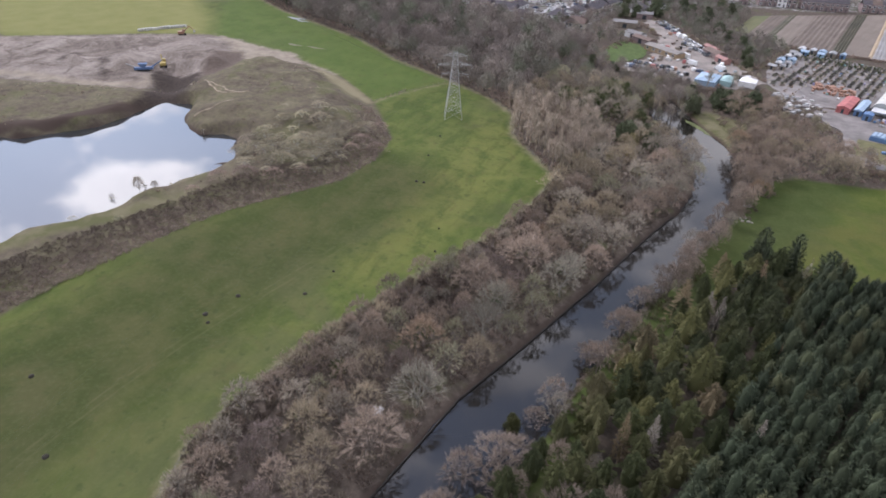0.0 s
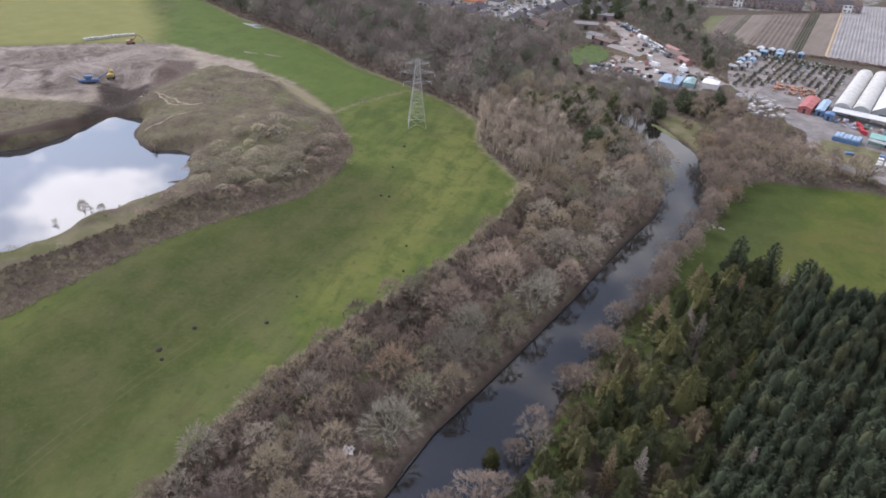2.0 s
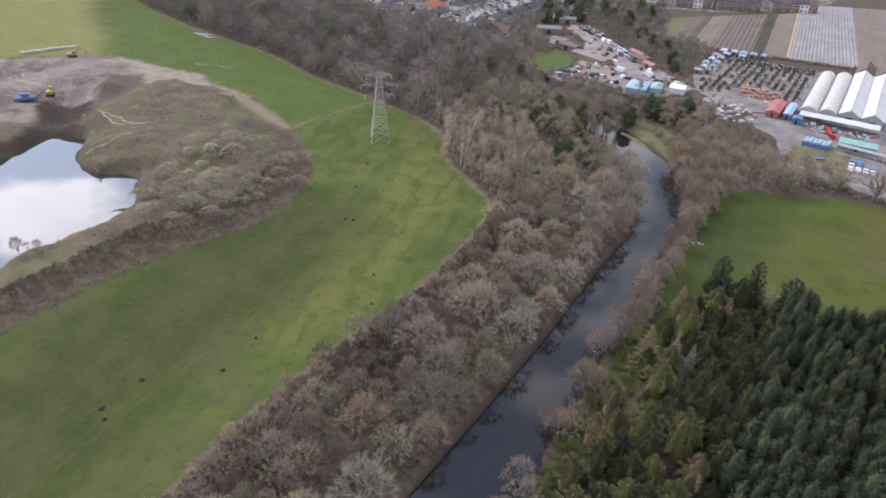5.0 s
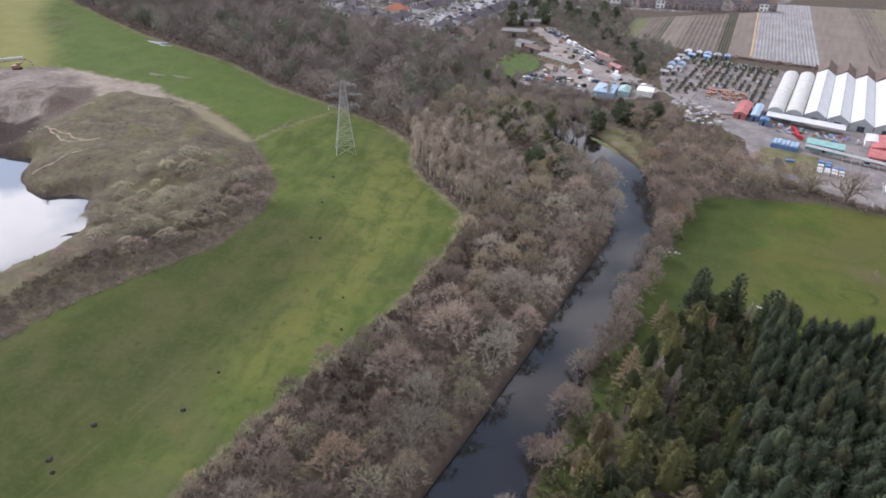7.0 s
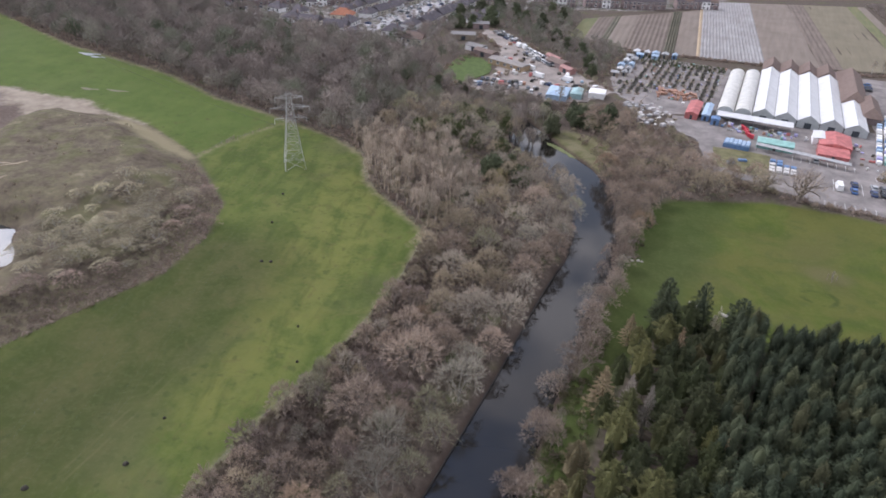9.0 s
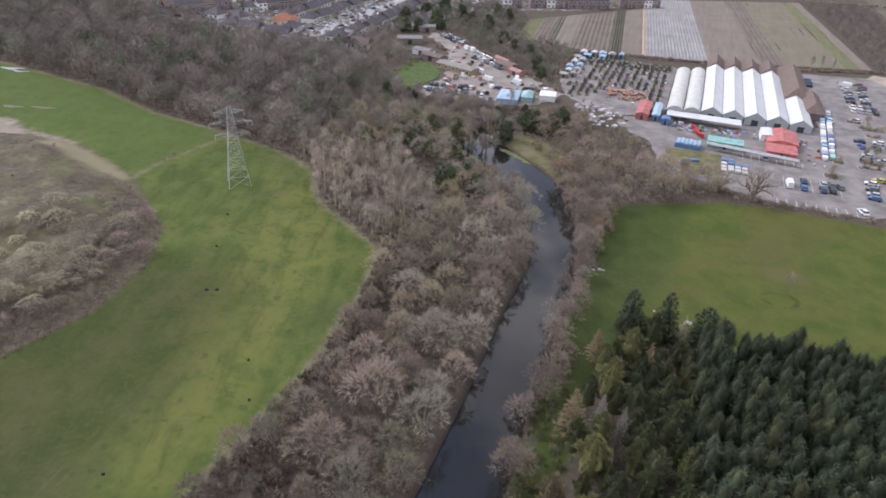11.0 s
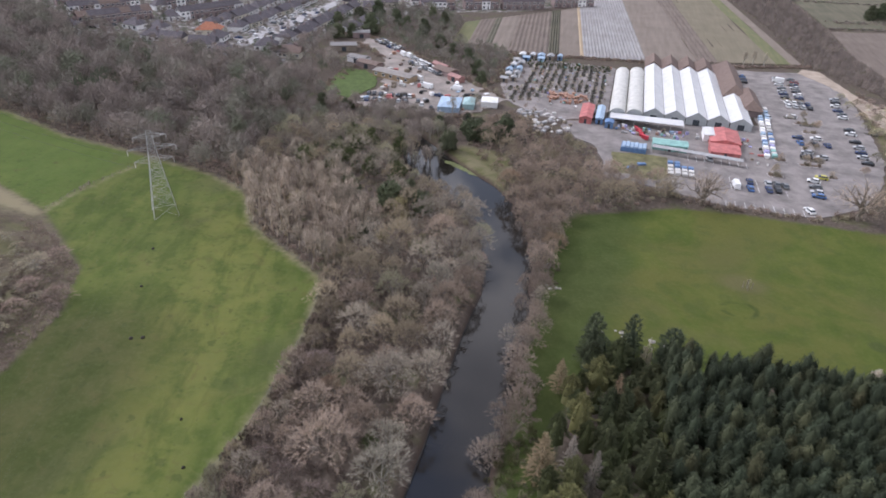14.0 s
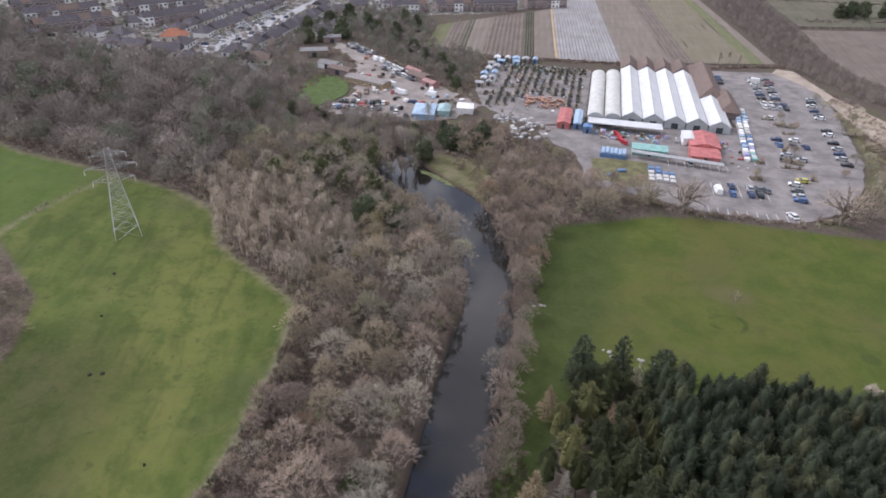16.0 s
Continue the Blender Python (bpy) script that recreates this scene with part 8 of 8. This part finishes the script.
M_MOLE = painted("dark_turned_earth", (0.05, 0.045, 0.035), 0.95, vary=0.3, scale=3)
# ---------------------------------------------------------------- old workings
def digger(x, y, turn, paint, label):
    z = float(height(x, y))
    e = thing("excavator", x, y, z, turn, label, "excavator")
    for s in (-1, 1):
        part("track", Build().box(-1.9, s * 1.2 - 0.3, -0.1, 1.9, s * 1.2 + 0.3, 0.8, 0.2), M_TYRE, e)
    part("body", Build().box(-2.0, -1.3, 0.85, 1.2, 1.3, 2.1, 0.25), paint, e)
    cab = part("cab", Build().box(0.2, -1.25, 2.1, 1.6, 0.0, 3.2, 0.15), paint, e)
    part("window", Build().box(1.61, -1.1, 2.3, 1.65, -0.15, 3.0), M_GLASS, cab)
    part("boom", Build().tube((1.2, 0.4, 1.8), (4.0, 0.4, 4.4), 0.3, 0.25, 4).tube((4.0, 0.4, 4.4), (6.2, 0.4, 2.2), 0.25, 0.18, 4), paint, e)
    part("bucket", Build().box(5.7, -0.2, 1.2, 6.7, 1.0, 2.2, 0.25), M_GREYSHEET, e)


digger(-285.5, 141, 150, M_YELLOW, "yellow excavator working on bare earth")
digger(-329, 176, 60, painted("orange_paint", (0.30, 0.17, 0.11), 0.5), "orange-brown excavator beside pale stone blocks")
z = float(height(-284, 131))
M_DULLBLUE = painted("dusty_blue_paint", (0.11, 0.17, 0.30), 0.7, vary=0.3, scale=1.5)
scr = thing("screening_machine", -284, 131, z, 55, "blue soil screening machine with a conveyor", "machine")
part("hopper", Build().prism([(-1.2, 2.1), (1.2, 2.1), (1.9, 3.2), (-1.9, 3.2)], -1.1, 1.1), M_DULLBLUE, scr)
part("chassis", Build().box(-4.0, -1.0, 0.7, 4.0, 1.0, 1.6, 0.2), M_DULLBLUE, scr)
part("conveyor", Build().tube((3.5, 0, 1.6), (8.0, 0, 4.2), 0.3, 0.25, 4), M_DULLBLUE, scr, "pale conveyor arm")
part("conveyor", Build().tube((-3.5, 0, 1.6), (-7.0, 0.5, 3.3), 0.28, 0.25, 4), M_GREYSHEET, scr)
for s in (-1, 1):
    part("track", Build().box(-2.6, s * 1.3 - 0.25, -0.2, 2.6, s * 1.3 + 0.25, 0.75, 0.2), M_TYRE, scr)
rng = np.random.default_rng(90)
for k in range(15):
    q = k / 14
    x, y = -353 + 8 * q, 165 + 22 * q
    o = part("stone_block", Build().box(-0.8, -0.7, -0.2, 0.8, 0.7, 1.1 + rng.uniform(0, 0.4), 0.25), M_STONEBAG)
    o.matrix_basis = pose(x, y, float(height(x, y)), 0, 0, rng.uniform(0, 90))
    tagged(o, "pale stone block set in a row", "stone", "stone blocks")
for x, y, w in [(-111.8, 53.5, 1.5), (-108.8, 52.2, 0.9), (-112.5, 62.4, 1.3), (-102.0, 73.5, 1.1), (-119.3, 20.1, 1.3), (-97.2, 13.8, 1.3), (-123.3, 135.2, 1.1), (-121.1, 136.2, 1.1), (-142.5, 168.7, 0.9), (-92, 108.4, 0.7), (-134.0, 152.8, 0.9), (-104.3, 84.3, 0.7), (-99, 118, 0.6)]:
    r = np.random.default_rng(int(-x * 10))
    hp = Build()
    n = 9
    ring = lambda q, h: [(math.cos(2 * math.pi * i / n) * w / 2 * q * r.uniform(0.8, 1.2), math.sin(2 * math.pi * i / n) * w / 2 * q * r.uniform(0.8, 1.2), h) for i in range(n)]
    hp.add(ring(1.0, -0.1) + ring(0.8, 0.22) + ring(0.35, 0.42), [(i, (i + 1) % n, n + (i + 1) % n, n + i) for i in range(n)] + [(n + i, n + (i + 1) % n, 2 * n + (i + 1) % n, 2 * n + i) for i in range(n)] + [tuple(range(2 * n, 3 * n))])
    o = part("earth_mound", hp, M_MOLE)
    o.matrix_basis = pose(x, y, float(height(x, y)))
    tagged(o, "small dark heap of earth on grass", "earth heap", "meadow heaps")
sap = thing("staked_sapling", 10.5, 198.6, 0, 0, "young staked sapling on the playing field", "tree")
for k in range(4):
    part("stake", Build().box(1.1 * math.cos(1.57 * k) - 0.06, 1.1 * math.sin(1.57 * k) - 0.06, -0.3, 1.1 * math.cos(1.57 * k) + 0.06, 1.1 * math.sin(1.57 * k) + 0.06, 1.9), M_WOOD, sap)
part("stem", Build().tube((0, 0, -0.3), (0, 0, 3.0), 0.07, 0.03, 5), M_PALEBARK, sap)
v, f = bush(5, 1.4, 1.6, 60, 0.05)
part("twigs", mesh_of("twigs", v + np.array([0, 0, 1.8]), f, M_TWIG), M_TWIG, sap)
# dead stems standing in the pond's edge
grow("dead_tree", [(lambda b, v, f: (b.data("trunk"), mesh_of("crown", v, f, M_TWIG)))(*bare_tree(140, 3.6, 2.6, 160, True, 0.2, 6, 0.06))], [(-181, 66, 1.0), (-179, 60, 0.6), (-205, 111, 0.8), (-181, 76, 0.5)], "thin leafless sapling at the pond's edge", "tree", "pond saplings", 91)
M_CREAMLEAF = painted("cream_blossom", (0.62, 0.56, 0.46), 0.9, vary=0.25, scale=2)
for x, y, w, tall in [(-14.9, 158.6, 4.6, 11.0), (33.5, 171, 4.6, 2.2)]:
    e = thing("blossom_tree", x, y, 0, 0, "small tree pale with cream spring blossom", "tree", "blossom trees")
    v, f = bush(int(x + 50), w, tall, 620, 0.22)
    part("crown", mesh_of("crown", v, f, M_CREAMLEAF), M_CREAMLEAF, e)
    part("trunk", Build().tube((0, 0, -0.4), (0, 0, tall * 0.5), 0.14, 0.06, 6), M_BARK, e)
rng = np.random.default_rng(97)
for cx, cy, k in [(-38.4, 184.4, 7), (-39.2, 193, 5), (-21, 169.4, 4), (-13, 168.5, 5)]:
    for i in range(k):
        r = rng.uniform(0.25, 0.7)
        st = Build()
        st.add([(math.cos(a) * r * q * rng.uniform(0.8, 1.2), math.sin(a) * r * q * rng.uniform(0.8, 1.2), h * r) for q, h in ((0.9, -0.3), (1.0, 0.3), (0.5, 0.7)) for a in np.linspace(0, 2 * math.pi, 8)[:7]],
               [(a * 7 + i_, a * 7 + (i_ + 1) % 7, a * 7 + 7 + (i_ + 1) % 7, a * 7 + 7 + i_) for a in (0, 1) for i_ in range(7)] + [tuple(range(14, 21))])
        o = part("stone", st, M_PALEBARK)
        x, y = cx + rng.normal() * 1.3, cy + rng.normal() * 0.9
        o.matrix_basis = pose(x, y, float(height(x, y)))
        tagged(o, "pale stone lying on the grass", "stone", "loose stones")
for ob in bpy.data.objects:
    if ob.type == "MESH" and not ob.data.materials:
        ob.data.materials.append(M_PALEBARK)
